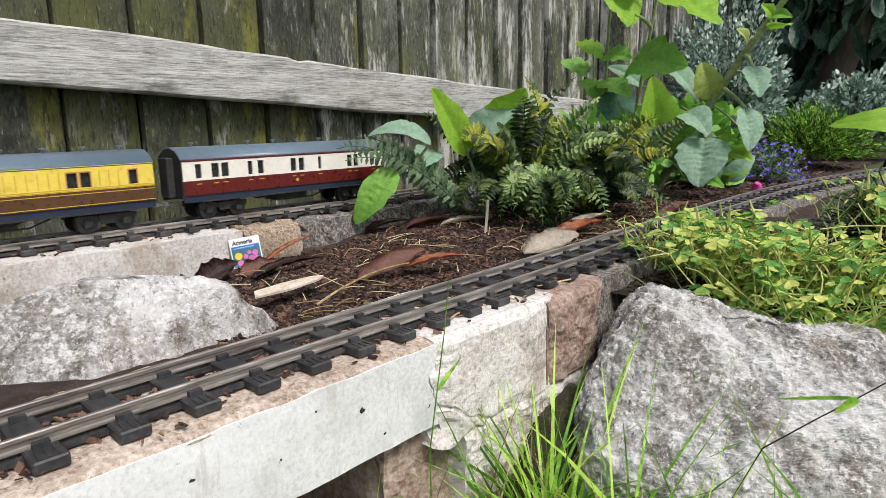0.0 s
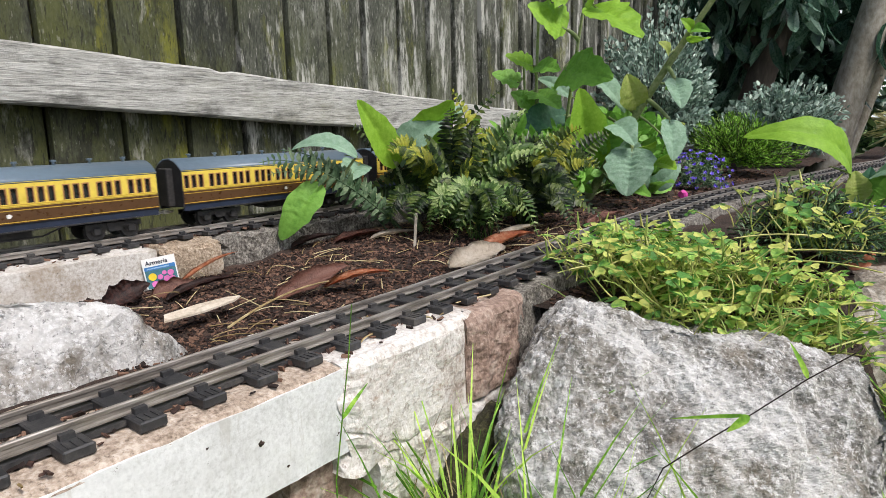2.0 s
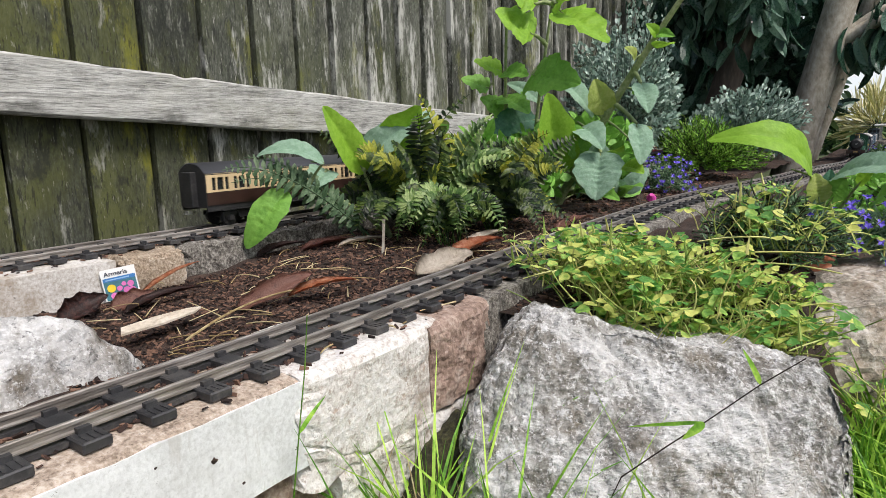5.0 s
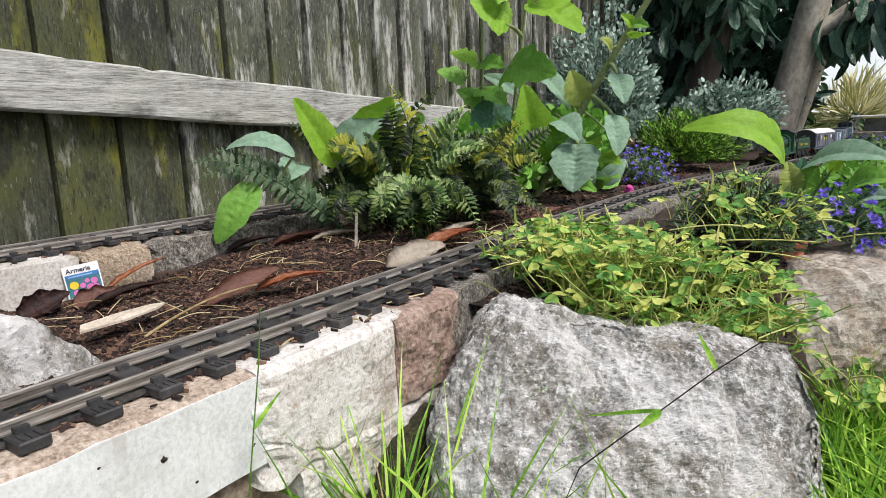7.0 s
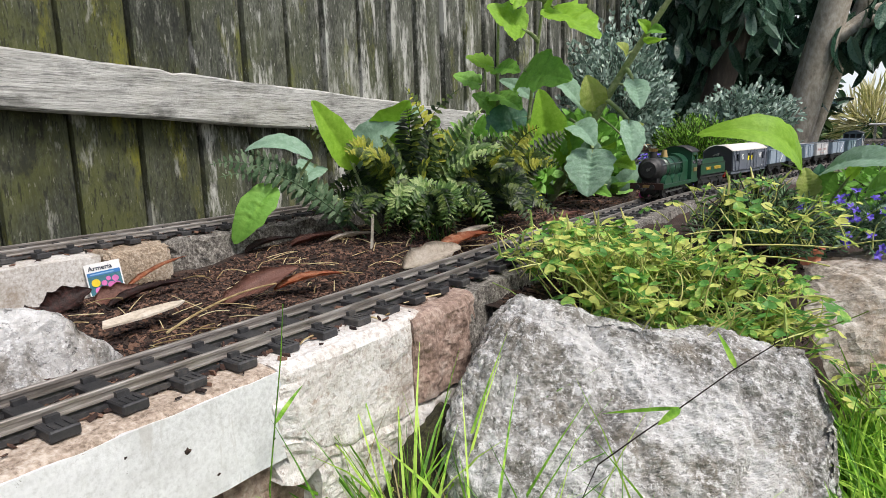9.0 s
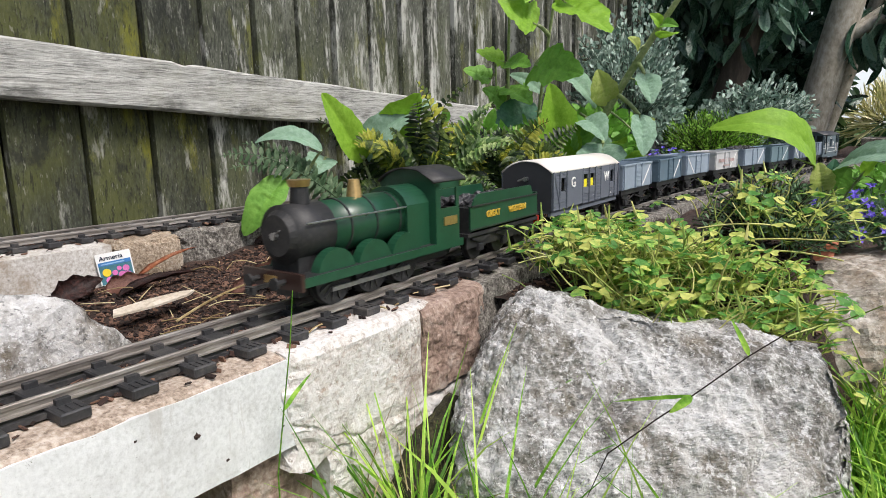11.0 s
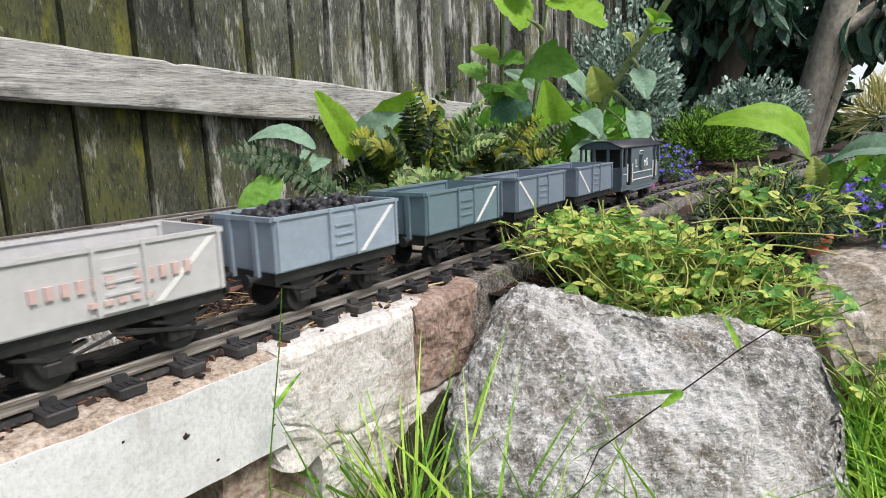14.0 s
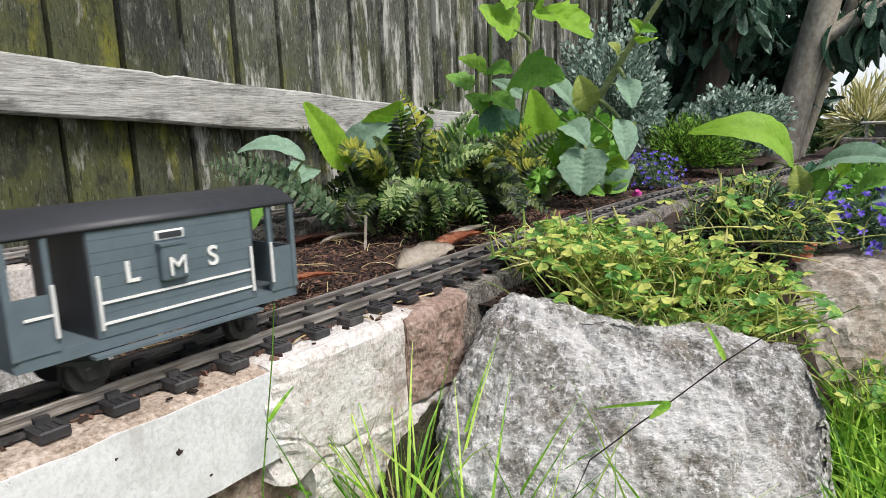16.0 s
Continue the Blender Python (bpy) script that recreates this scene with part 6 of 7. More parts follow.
r1 = (-0.55, 0.77, soil_z(-0.55, 0.77))
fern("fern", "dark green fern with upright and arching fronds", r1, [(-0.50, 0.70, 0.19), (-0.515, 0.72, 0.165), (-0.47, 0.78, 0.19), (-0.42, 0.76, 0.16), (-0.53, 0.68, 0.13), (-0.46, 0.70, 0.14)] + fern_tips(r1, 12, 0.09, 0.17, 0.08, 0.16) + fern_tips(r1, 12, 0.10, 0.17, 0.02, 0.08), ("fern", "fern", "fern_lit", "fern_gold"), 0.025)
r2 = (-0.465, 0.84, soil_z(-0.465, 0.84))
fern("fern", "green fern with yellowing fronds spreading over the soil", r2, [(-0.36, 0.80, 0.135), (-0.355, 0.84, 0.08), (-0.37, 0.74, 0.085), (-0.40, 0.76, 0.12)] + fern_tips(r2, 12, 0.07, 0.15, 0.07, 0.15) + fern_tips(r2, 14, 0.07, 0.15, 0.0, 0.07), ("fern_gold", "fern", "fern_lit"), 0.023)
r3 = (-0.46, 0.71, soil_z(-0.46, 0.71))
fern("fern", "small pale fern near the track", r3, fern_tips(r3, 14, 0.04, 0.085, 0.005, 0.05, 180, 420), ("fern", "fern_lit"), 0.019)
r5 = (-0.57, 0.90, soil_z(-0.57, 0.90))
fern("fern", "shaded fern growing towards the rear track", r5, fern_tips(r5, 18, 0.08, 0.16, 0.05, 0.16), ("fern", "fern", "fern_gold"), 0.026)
r4 = (-0.59, 0.70, soil_z(-0.59, 0.70))
fern("fern", "blue-grey fern leaning over the rear track bed", r4, [(-0.672, 0.52, 0.10), (-0.665, 0.55, 0.115), (-0.655, 0.52, 0.085), (-0.65, 0.57, 0.10)], ("fern_pale",), 0.019)


# ---- clumps of small leaves ----
def bush(name, label, category, centre, radii, n, L, w, material, twigs=60, upward=0.5, fill=0.45, ground=None, fold=0.15, lumps=7):
    """Leaves along short twigs that fill an uneven, gappy mound."""
    t = thing(name, label, category, m=Matrix.Translation((centre[0], centre[1], ground if ground is not None else centre[2])))
    inv = -Vector(t.matrix_basis.translation)
    c, R3 = Vector(centre), Vector(radii)
    heads = [rand_dir(rng, -0.2, 1) for _ in range(lumps)]
    vs, fs = [], []
    bm = bmesh.new()
    for k in range(twigs):
        d = rand_dir(rng, -0.35, 1.0)
        lump = 0.72 + 0.38 * max(0.0, max(d.dot(h) for h in heads)) ** 6 + rng.uniform(-0.1, 0.12)
        tipp = c + Vector((d.x * R3.x, d.y * R3.y, d.z * R3.z)) * lump
        base = c + Vector((d.x * R3.x, d.y * R3.y, (d.z - 0.35) * R3.z)) * fill
        ax = (tipp - base)
        tube(bm, [base + inv, (base + tipp) / 2 + inv, tipp + inv], 0.0011, 0.0006, 4)
        m = n // twigs
        for i in range(m):
            u = (i + rng.random()) / m
            p = base + ax * u
            q = (rand_dir(rng) + ax.normalized() * upward + Vector((0, 0, upward * 0.3))).normalized()
            quad_leaf(vs, fs, p + inv, q, frame_of(q), L * rng.uniform(0.6, 1.2), w * rng.uniform(0.7, 1.2), fold * rng.uniform(-0.4, 1))
    tagged(part("twig", bm, F["bark_dark"], t), kind="stuff")
    tagged(pydata("foliage", vs, fs, F[material], t), kind="stuff")
    return t


bush("heather_bush", "bushy bright green heather mound", "shrub", (-0.44, 1.95, 0.05), (0.15, 0.15, 0.11), 9000, 0.015, 0.0038, "heather", 420, 1.2, 0.35, ground=-0.01)
bush("silver_shrub", "silver-leaved shrub in front of the fence", "shrub", (-0.68, 1.98, 0.17), (0.20, 0.18, 0.32), 9500, 0.0205, 0.0105, "silver", 380, 0.9, 0.25, ground=-0.01, lumps=11)
bush("silver_shrub", "lower silver-leaved shrub beside the trees", "shrub", (-0.43, 2.36, 0.10), (0.20, 0.16, 0.20), 6000, 0.021, 0.0105, "silver", 260, 0.9, 0.25, ground=-0.01, lumps=8)
bush("rosemary_bush", "small needle-leaved dark green shrub", "shrub", (-0.085, 0.775, 0.020), (0.075, 0.075, 0.055), 5200, 0.010, 0.0022, "rosemary", 230, 0.9, 0.2, ground=-0.01)
bush("leafy_clump", "dark leafy undergrowth beside the rear track", "plant", (-0.57, 1.02, 0.05), (0.085, 0.20, 0.11), 1500, 0.035, 0.018, "leaf_mid", 90, 0.5, 0.3, ground=-0.01)
bush("leafy_clump", "green undergrowth in front of the fence", "plant", (-0.58, 1.45, 0.06), (0.10, 0.20, 0.13), 1500, 0.035, 0.02, "leaf_mid", 90, 0.5, 0.3, ground=-0.01)
bush("leafy_clump", "pale green leafy clump behind the foxglove", "plant", (-0.53, 1.36, 0.05), (0.11, 0.09, 0.09), 900, 0.022, 0.014, "leaf_mid", 60, 0.5, 0.3, ground=-0.01)


bush("ground_cover", "low green ground cover beside the far track", "plant", (0.03, 1.55, -0.02), (0.17, 0.55, 0.055), 3600, 0.022, 0.012, "leaf_mid", 260, 0.6, 0.3, ground=-0.03)
bush("ground_cover", "low green ground cover beside the far track", "plant", (0.12, 2.5, -0.03), (0.22, 0.55, 0.06), 2600, 0.028, 0.014, "hedge", 200, 0.6, 0.3, ground=-0.03)


def lobelia(centre, radii, n, label):
    t = thing("lobelia", label, "flowers", m=Matrix.Translation(centre))
    vs, fs, lv, lf = [], [], [], []
    for k in range(n):
        d = rand_dir(rng, -0.1, 1)
        p = Vector((d.x * radii[0], d.y * radii[1], d.z * radii[2])) * rng.uniform(0.75, 1.1)
        up = (d + Vector((0.4, -0.7, 0.5))).normalized()
        s = frame_of(up)
        for j in range(5):
            q = (Matrix.Rotation(2 * math.pi * j / 5, 3, up) @ s + up * 0.25).normalized()
            quad_leaf(vs, fs, p, q, q.cross(up).normalized(), rng.uniform(0.004, 0.0068), 0.0034, 0.1)
        for j in range(14):
            q = (rand_dir(rng, -0.5, 1) + d * 0.6).normalized()
            quad_leaf(lv, lf, p * rng.uniform(0.2, 0.95), q, frame_of(q), rng.uniform(0.009, 0.016), 0.0026, 0.1)
    tagged(pydata("blossom", vs, fs, F["lobelia"], t, "violet-blue flowers"), kind="stuff")
    tagged(pydata("foliage", lv, lf, F["rosemary"], t), kind="stuff")
    return t


lobelia((-0.422, 1.521, 0.002), (0.075, 0.06, 0.08), 110, "violet-blue lobelia mound behind the track")
lobelia((-0.005, 0.87, 0.0), (0.085, 0.06, 0.055), 130, "violet-blue lobelia spilling over the stone edge")
lobelia((0.10, 0.90, -0.005), (0.07, 0.06, 0.05), 90, "violet-blue lobelia spilling over the stone edge")


def oxalis(name, label, spots, count, height, spread):
    root = spots[0]
    t = thing(name, label, "plant", m=Matrix.Translation(root))
    o = Vector(root)
    lv, lf = [], []
    bm = bmesh.new()
    pods = bmesh.new()
    for k in range(count):
        c = Vector(spots[rng.randrange(len(spots))]) + Vector((rng.gauss(0, spread), rng.gauss(0, spread), 0)) - o
        tip = c + Vector((rng.gauss(0, 0.020), rng.gauss(0, 0.018) - 0.006, height * rng.uniform(0.25, 1.0)))
        pts = bend(c, tip, (rng.gauss(0, 0.008), rng.gauss(0, 0.008), 0.008), 4)
        tube(bm, pts, 0.0007, 0.0005, 4)
        if k % 12 == 5:
            # long trailing runner lying over its neighbours
            a = c + Vector((0, 0, height * rng.uniform(0.2, 0.6)))
            b = a + Vector((rng.gauss(0, 0.045), rng.gauss(0, 0.03), rng.uniform(-0.006, 0.016)))
            tube(bm, bend(a, b, (rng.gauss(0, 0.006), 0, rng.uniform(0.006, 0.016)), 7), 0.0009, 0.0006, 4)
        if k % 3 == 1:
            continue
        if k % 13 == 0:
            top = tip + Vector((rng.gauss(0, 0.004), rng.gauss(0, 0.004), rng.uniform(0.012, 0.02)))
            tube(pods, [tip, tip + (top - tip) * 0.3, tip + (top - tip) * 0.65, top], 0.0017, 0.0005, 5)
            continue
        nrm = (Vector((0, 0, 1)) + rand_dir(rng) * 0.55).normalized()
        s = frame_of(nrm)
        size = rng.uniform(0.0050, 0.0108)
        for j in range(3):
            q = (Matrix.Rotation(2 * math.pi * j / 3, 3, nrm) @ s - nrm * 0.25).normalized()
            sd = q.cross(nrm).normalized()
            i0 = len(lv)
            lv += [tip, tip + q * size * 0.38 + sd * size * 0.42, tip + q * size * 0.80 + sd * size * 0.58, tip + q * size * 1.10 + sd * size * 0.38, tip + q * size * 0.97, tip + q * size * 1.10 - sd * size * 0.38,
                   tip + q * size * 0.80 - sd * size * 0.58, tip + q * size * 0.38 - sd * size * 0.42, tip + q * size * 0.55 - nrm * size * 0.14]
            lf += [(i0, i0 + 1, i0 + 8), (i0 + 1, i0 + 2, i0 + 8), (i0 + 2, i0 + 3, i0 + 4, i0 + 8), (i0 + 4, i0 + 5, i0 + 6, i0 + 8), (i0 + 6, i0 + 7, i0 + 8), (i0 + 7, i0, i0 + 8)]
    tagged(part("stem", bm, F["oxstem"], t), kind="stuff")
    tagged(part("seed_pod", pods, F["oxstem"], t), kind="stuff")
    tagged(pydata("foliage", lv, lf, F["oxalis"], t), kind="stuff")
    return t


oxalis("clover_clump", "sprawling clover-leaved plant with yellow-green seed pods", [(-0.20, 0.585, -0.006), (-0.235, 0.595, -0.004), (-0.165, 0.57, -0.006), (-0.13, 0.60, -0.012), (-0.215, 0.65, -0.006), (-0.17, 0.64, -0.006), (-0.155, 0.55, -0.01), (-0.155, 0.53, -0.035), (-0.11, 0.565, -0.05), (-0.07, 0.60, -0.055)], 720, 0.048, 0.022)
oxalis("clover_clump", "yellowing clover-leaved plant behind the boulder", [(-0.09, 0.63, -0.02), (-0.065, 0.655, -0.03), (-0.115, 0.68, -0.012), (-0.05, 0.62, -0.045)], 190, 0.038, 0.017)
oxalis("clover_clump", "clover-leaved weeds threading the needle-leaved shrub", [(-0.08, 0.72, 0.02), (-0.12, 0.76, 0.03), (-0.04, 0.75, 0.015), (-0.11, 0.80, 0.03)], 110, 0.045, 0.02)
oxalis("clover_clump", "clover-leaved weeds growing between stone and grass", [(0.04, 0.67, -0.12), (0.08, 0.70, -0.12), (0.015, 0.655, -0.11)], 45, 0.05, 0.018)


# ---- grass ----
def blades(name, label, spots, lo, hi, width, material, lean=0.35, kind="stuff"):
    bm = bmesh.new()
    for x, y, z in spots:
        L = rng.uniform(lo, hi)
        a = Vector((x, y, z))
        d = Vector((rng.gauss(0, lean), rng.gauss(0, lean), 1)).normalized()
        side = frame_of(d)
        droop = rng.uniform(0.05, 0.5) * L
        out = Vector((d.x, d.y, 0))
        out = out.normalized() if out.length > 1e-3 else Vector((1, 0, 0))
        prev = None
        w = width * rng.uniform(0.6, 1.3)
        for i in range(6):
            t = i / 5
            p = a + d * L * t + out * droop * t * t - Vector((0, 0, droop * 0.5 * t ** 3))
            ww = w * (1 - t ** 2.2) * 0.5 + 0.0001
            pair = (bm.verts.new(p - side * ww), bm.verts.new(p + side * ww))
            if prev:
                bm.faces.new((prev[0], prev[1], pair[1], pair[0]))
            prev = pair
    return solid(name, bm, F[material], label, "grass", kind=kind)


def scatter(n, x0, x1, y0, y1, zf, keep=lambda x, y: True):
    out = []
    while len(out) < n:
        x, y = rng.uniform(x0, x1), rng.uniform(y0, y1)
        if keep(x, y):
            out.append((x, y, zf(x, y)))
    return out


blades("grass", "lush bright green lawn grass beside the boulder", scatter(7000, -0.02, 0.40, 0.30, 0.95, lambda x, y: LAWN, lambda x, y: x > 0.02 - 0.3 * max(0, 0.12 - abs(y - 0.66))), 0.05, 0.125, 0.0030, "grass", 0.42)
blades("grass", "far lawn grass", scatter(2500, 0.2, 2.5, 1.0, 5.0, lambda x, y: LAWN), 0.05, 0.10, 0.006, "grass", 0.3)
tuft_spots = [(x + rng.gauss(0, 0.008), y + rng.gauss(0, 0.008), LAWN) for x, y, k in ((-0.215, 0.338, 26), (-0.232, 0.35, 14), (-0.165, 0.315, 14), (-0.125, 0.30, 20), (-0.075, 0.30, 14), (-0.03, 0.31, 14), (-0.19, 0.29, 10), (-0.10, 0.27, 12), (0.01, 0.33, 16), (-0.20, 0.325, 34), (-0.18, 0.30, 30), (-0.22, 0.31, 20), (-0.14, 0.285, 24), (-0.05, 0.28, 18)) for _ in range(k)]
blades("grass_tuft", "long grass blades growing up before the boulder", tuft_spots, 0.06, 0.19, 0.0026, "grass", 0.38)
blades("grass_tuft", "broad bright grass blades leaning over the boulder", tuft_spots[::5], 0.08, 0.18, 0.0045, "grass", 0.45)
blades("grass_tuft", "thin dry grass stalks before the boulder", [(x + rng.gauss(0, 0.02), y, LAWN) for x, y, _ in tuft_spots[::3]], 0.06, 0.15, 0.0013, "straw", 0.45)
blades("grass_tuft", "fine grass blades beneath the concrete beam", scatter(60, -0.30, -0.20, 0.10, 0.30, lambda x, y: LAWN), 0.04, 0.13, 0.0025, "grass", 0.4)


# ---- litter ----
def litter():
    vs, fs = [], []
    def chips(n, x0, x1, y0, y1, zf, s0, s1, keep=lambda x, y: True):
        for x, y, z in scatter(n, x0, x1, y0, y1, zf, keep):
            d = rand_dir(rng, -0.3, 0.5)
            s = frame_of(d)
            L, w = rng.uniform(s0, s1), rng.uniform(0.25, 0.5)
            u = s.cross(d)
            k = len(vs)
            p = Vector((x, y, z + 0.001))
            h = L * 0.09
            for a, b, c in ((-1, -1, -1), (1, -1, -1), (1, 1, -1), (-1, 1, -1), (-0.8, -0.9, 1), (0.9, -0.7, 1), (0.8, 0.9, 1), (-0.9, 0.7, 1)):
                vs.append(p + d * a * L / 2 + s * b * L * w / 2 + u * c * h)
            fs.extend([(k, k + 1, k + 2, k + 3), (k + 4, k + 7, k + 6, k + 5), (k, k + 4, k + 5, k + 1), (k + 1, k + 5, k + 6, k + 2), (k + 2, k + 6, k + 7, k + 3), (k + 3, k + 7, k + 4, k)])
    chips(15000, -0.655, -0.355, 0.22, 1.0, lambda x, y: soil_z(x, y), 0.002, 0.0072)
    chips(2500, -0.655, -0.355, 1.0, 2.2, lambda x, y: soil_z(x, y), 0.004, 0.012)
    chips(2600, -0.325, -0.281, -0.1, 0.9, lambda x, y: 0.0005, 0.003, 0.008, lambda x, y: True)
    chips(500, -0.350, -0.262, -0.1, 0.9, lambda x, y: 0.0003, 0.002, 0.006)
    chips(1600, -0.26, -0.02, 0.50, 0.90, lambda x, y: right_soil(x, y), 0.003, 0.010)
    chips(1500, -0.74, -0.70, 0.1, 1.3, lambda x, y: 0.0145, 0.003, 0.008)
    chips(400, -0.762, -0.672, 0.1, 1.3, lambda x, y: 0.0143, 0.002, 0.007)
    ob = tagged(pydata("bark_mulch", vs, fs, M["mulch"]), "reddish-brown bark chips strewn over soil and track bed", "mulch", kind="stuff")
    bm = bmesh.new()
    for x, y, z in scatter(150, -0.645, -0.36, 0.3, 0.85, lambda x, y: soil_z(x, y) + 0.004):
        a = Vector((x, y, z))
        b = a + Vector((rng.gauss(0, 0.022), rng.gauss(0, 0.022), rng.uniform(-0.001, 0.006)))
        tube(bm, bend(a, b, (0, 0, rng.uniform(0, 0.006)), 4), 0.0006, 0.0004, 4)
    for x, y, z in scatter(26, -0.345, -0.262, 0.0, 0.6, lambda x, y: 0.0025):
        a = Vector((x, y, z))
        b = a + Vector((rng.gauss(0, 0.006), rng.gauss(0, 0.014), 0.0))
        tube(bm, bend(a, b, (rng.gauss(0, 0.003), 0, 0.001), 4), 0.0008, 0.0005, 4)
    solid("straw", bm, F["straw"], "dry straw and grass stalks lying on the soil", "straw", kind="stuff")


litter()


def wild_stem(label, path, leaves, r, material):
    """A single grass stem with its few narrow leaves."""
    root = Vector(path[0])
    t = thing("grass_stem", label, "grass stem", m=Matrix.Translation(root))
    part("stalk", tube(bmesh.new(), [Vector(p) - root for p in path], r, r * 0.6, 6), F[material], t, "", True)
    for p, q, wide in leaves:
        bm = bmesh.new()
        leaf(bm, Vector(p) - root, Vector(q) - root, wide, 0.05, 0.3, n=10, shape=0.7, up=(0.4, -0.7, 0.5), wave=0.04)
        part("blade", bm, F["grass"], t, "", True)
    return t


wild_stem("tall green grass stem standing before the concrete beam", [(-0.235, 0.239, -0.17), (-0.235, 0.239, -0.053), (-0.235, 0.246, -0.018), (-0.235, 0.253, 0.016), (-0.235, 0.257, 0.044)], [((-0.235, 0.246, -0.019), (-0.232, 0.264, -0.003), 0.0026)], 0.0005, "grass")
wild_stem("dark dry grass stalk leaning across the boulder", [(-0.105, 0.285, -0.17), (-0.090, 0.285, -0.06), (-0.072, 0.285, -0.012), (-0.052, 0.285, 0.009), (-0.039, 0.285, 0.022), (-0.02, 0.285, 0.042), (-0.006, 0.285, 0.055)], [((-0.02, 0.285, 0.042), (-0.027, 0.285, 0.055), 0.0022), ((-0.039, 0.285, 0.022), (-0.070, 0.285, 0.012), 0.0016), ((-0.039, 0.285, 0.022), (-0.046, 0.28, 0.015), 0.0034)], 0.00038, "bark_dark")
solid("dry_stalk", tube(bmesh.new(), bend((-0.415, 0.294, -0.012), (-0.415, 0.4, 0.004), (0, 0, 0.012), 12), 0.0011, 0.0007, 6), F["straw"], "long pale dry stalk lying across the soil", "straw")


def dead_leaf(a, b, width, material, label, fold=0.35, sag=0.12, tilt=None):
    sag, width, fold = sag * 0.4, width * 0.8, fold * 1.7
    root = Vector(a)
    bm = bmesh.new()
    leaf(bm, a, b, width, sag, fold, n=14, shape=0.9, up=tilt, wave=0.16, seed=a[0] * 31)
    r = bmesh.ops.solidify(bm, geom=bm.faces[:], thickness=0.0004)
    bmesh.ops.transform(bm, matrix=Matrix.Translation(-root), verts=bm.verts[:])
    return solid("fallen_leaf", bm, F[material], label, "fallen leaf", "fallen leaves on the bed", smooth=True, m=Matrix.Translation(root))


dead_leaf((-0.625, 0.292, -0.028), (-0.618, 0.338, -0.012), 0.030, "dead", "dark purple-brown curled fallen leaf beside the plant label", tilt=(0.7, -0.5, 0.5))
dead_leaf((-0.612, 0.335, -0.026), (-0.598, 0.385, -0.020), 0.030, "dead", "brown leathery fallen leaf", tilt=(0.5, -0.4, 0.8))
dead_leaf((-0.585, 0.335, -0.026), (-0.585, 0.425, -0.018), 0.026, "dead", "red-brown leathery fallen leaf")
dead_leaf((-0.63, 0.375, -0.024), (-0.635, 0.455, 0.0), 0.014, "dead_orange", "orange-brown curled fallen leaf")
dead_leaf((-0.475, 0.385, -0.018), (-0.452, 0.46, 0.004), 0.026, "dead", "large red-brown fallen leaf beside the front track", tilt=(0.6, -0.5, 0.6))
dead_leaf((-0.455, 0.43, -0.014), (-0.43, 0.50, -0.008), 0.026, "dead_orange", "orange fallen leaf beside the rail")
dead_leaf((-0.40, 0.62, -0.010), (-0.385, 0.72, 0.006), 0.040, "dead_orange", "orange-red curled fallen leaf under the fern")
dead_leaf((-0.385, 0.54, -0.006), (-0.365, 0.62, 0.006), 0.034, "dead_pale", "pale pinkish dry leaf beside the rail", tilt=(0.5, -0.5, 0.7))
dead_leaf((-0.42, 0.68, -0.008), (-0.40, 0.75, 0.010), 0.032, "dead_pale", "pale dry fallen leaf")
dead_leaf((-0.37, 0.85, -0.004), (-0.36, 0.95, 0.006), 0.034, "dead", "dark fallen leaf beside the track")
dead_leaf((-0.63, 0.60, -0.014), (-0.60, 0.68, -0.006), 0.034, "dead", "red-brown fallen leaf in the shade")
dead_leaf((-0.655, 0.55, -0.014), (-0.64, 0.62, -0.004), 0.030, "dead", "dark curled fallen leaf")
dead_leaf((-0.60, 0.64, -0.012), (-0.56, 0.70, -0.004), 0.026, "dead_pale", "pale brown fallen leaf")
dead_leaf((-0.31, 0.16, LAWN + 0.01), (-0.28, 0.24, LAWN + 0.03), 0.05, "dead", "red-brown leaf lying below the beam")
dead_leaf((-0.29, 0.10, LAWN + 0.01), (-0.25, 0.18, LAWN + 0.02), 0.04, "dead_orange", "orange-brown leaf lying below the beam")

bm = bmesh.new()
prism(bm, [(-0.034, -0.006), (-0.03, 0.007), (0.0, 0.009), (0.028, 0.006), (0.038, 0.001), (0.03, -0.005), (0.0, -0.009)], "z", -0.001, 0.001)
solid("wood_chip", bm, F["dead_pale"], "pale flat splinter of wood lying on the soil", "wood chip", m=pose(-0.505, 0.325, -0.018, 8, -6, 78))
bm = bmesh.new()
box(bm, -0.0018, 0.0018, -0.0006, 0.0006, -0.02, 0.032)
solid("plant_marker", bm, F["bark"], "thin grey plant marker stick in the soil", "plant marker", m=pose(-0.516, 0.640, 0.0, 0, 4, 40))


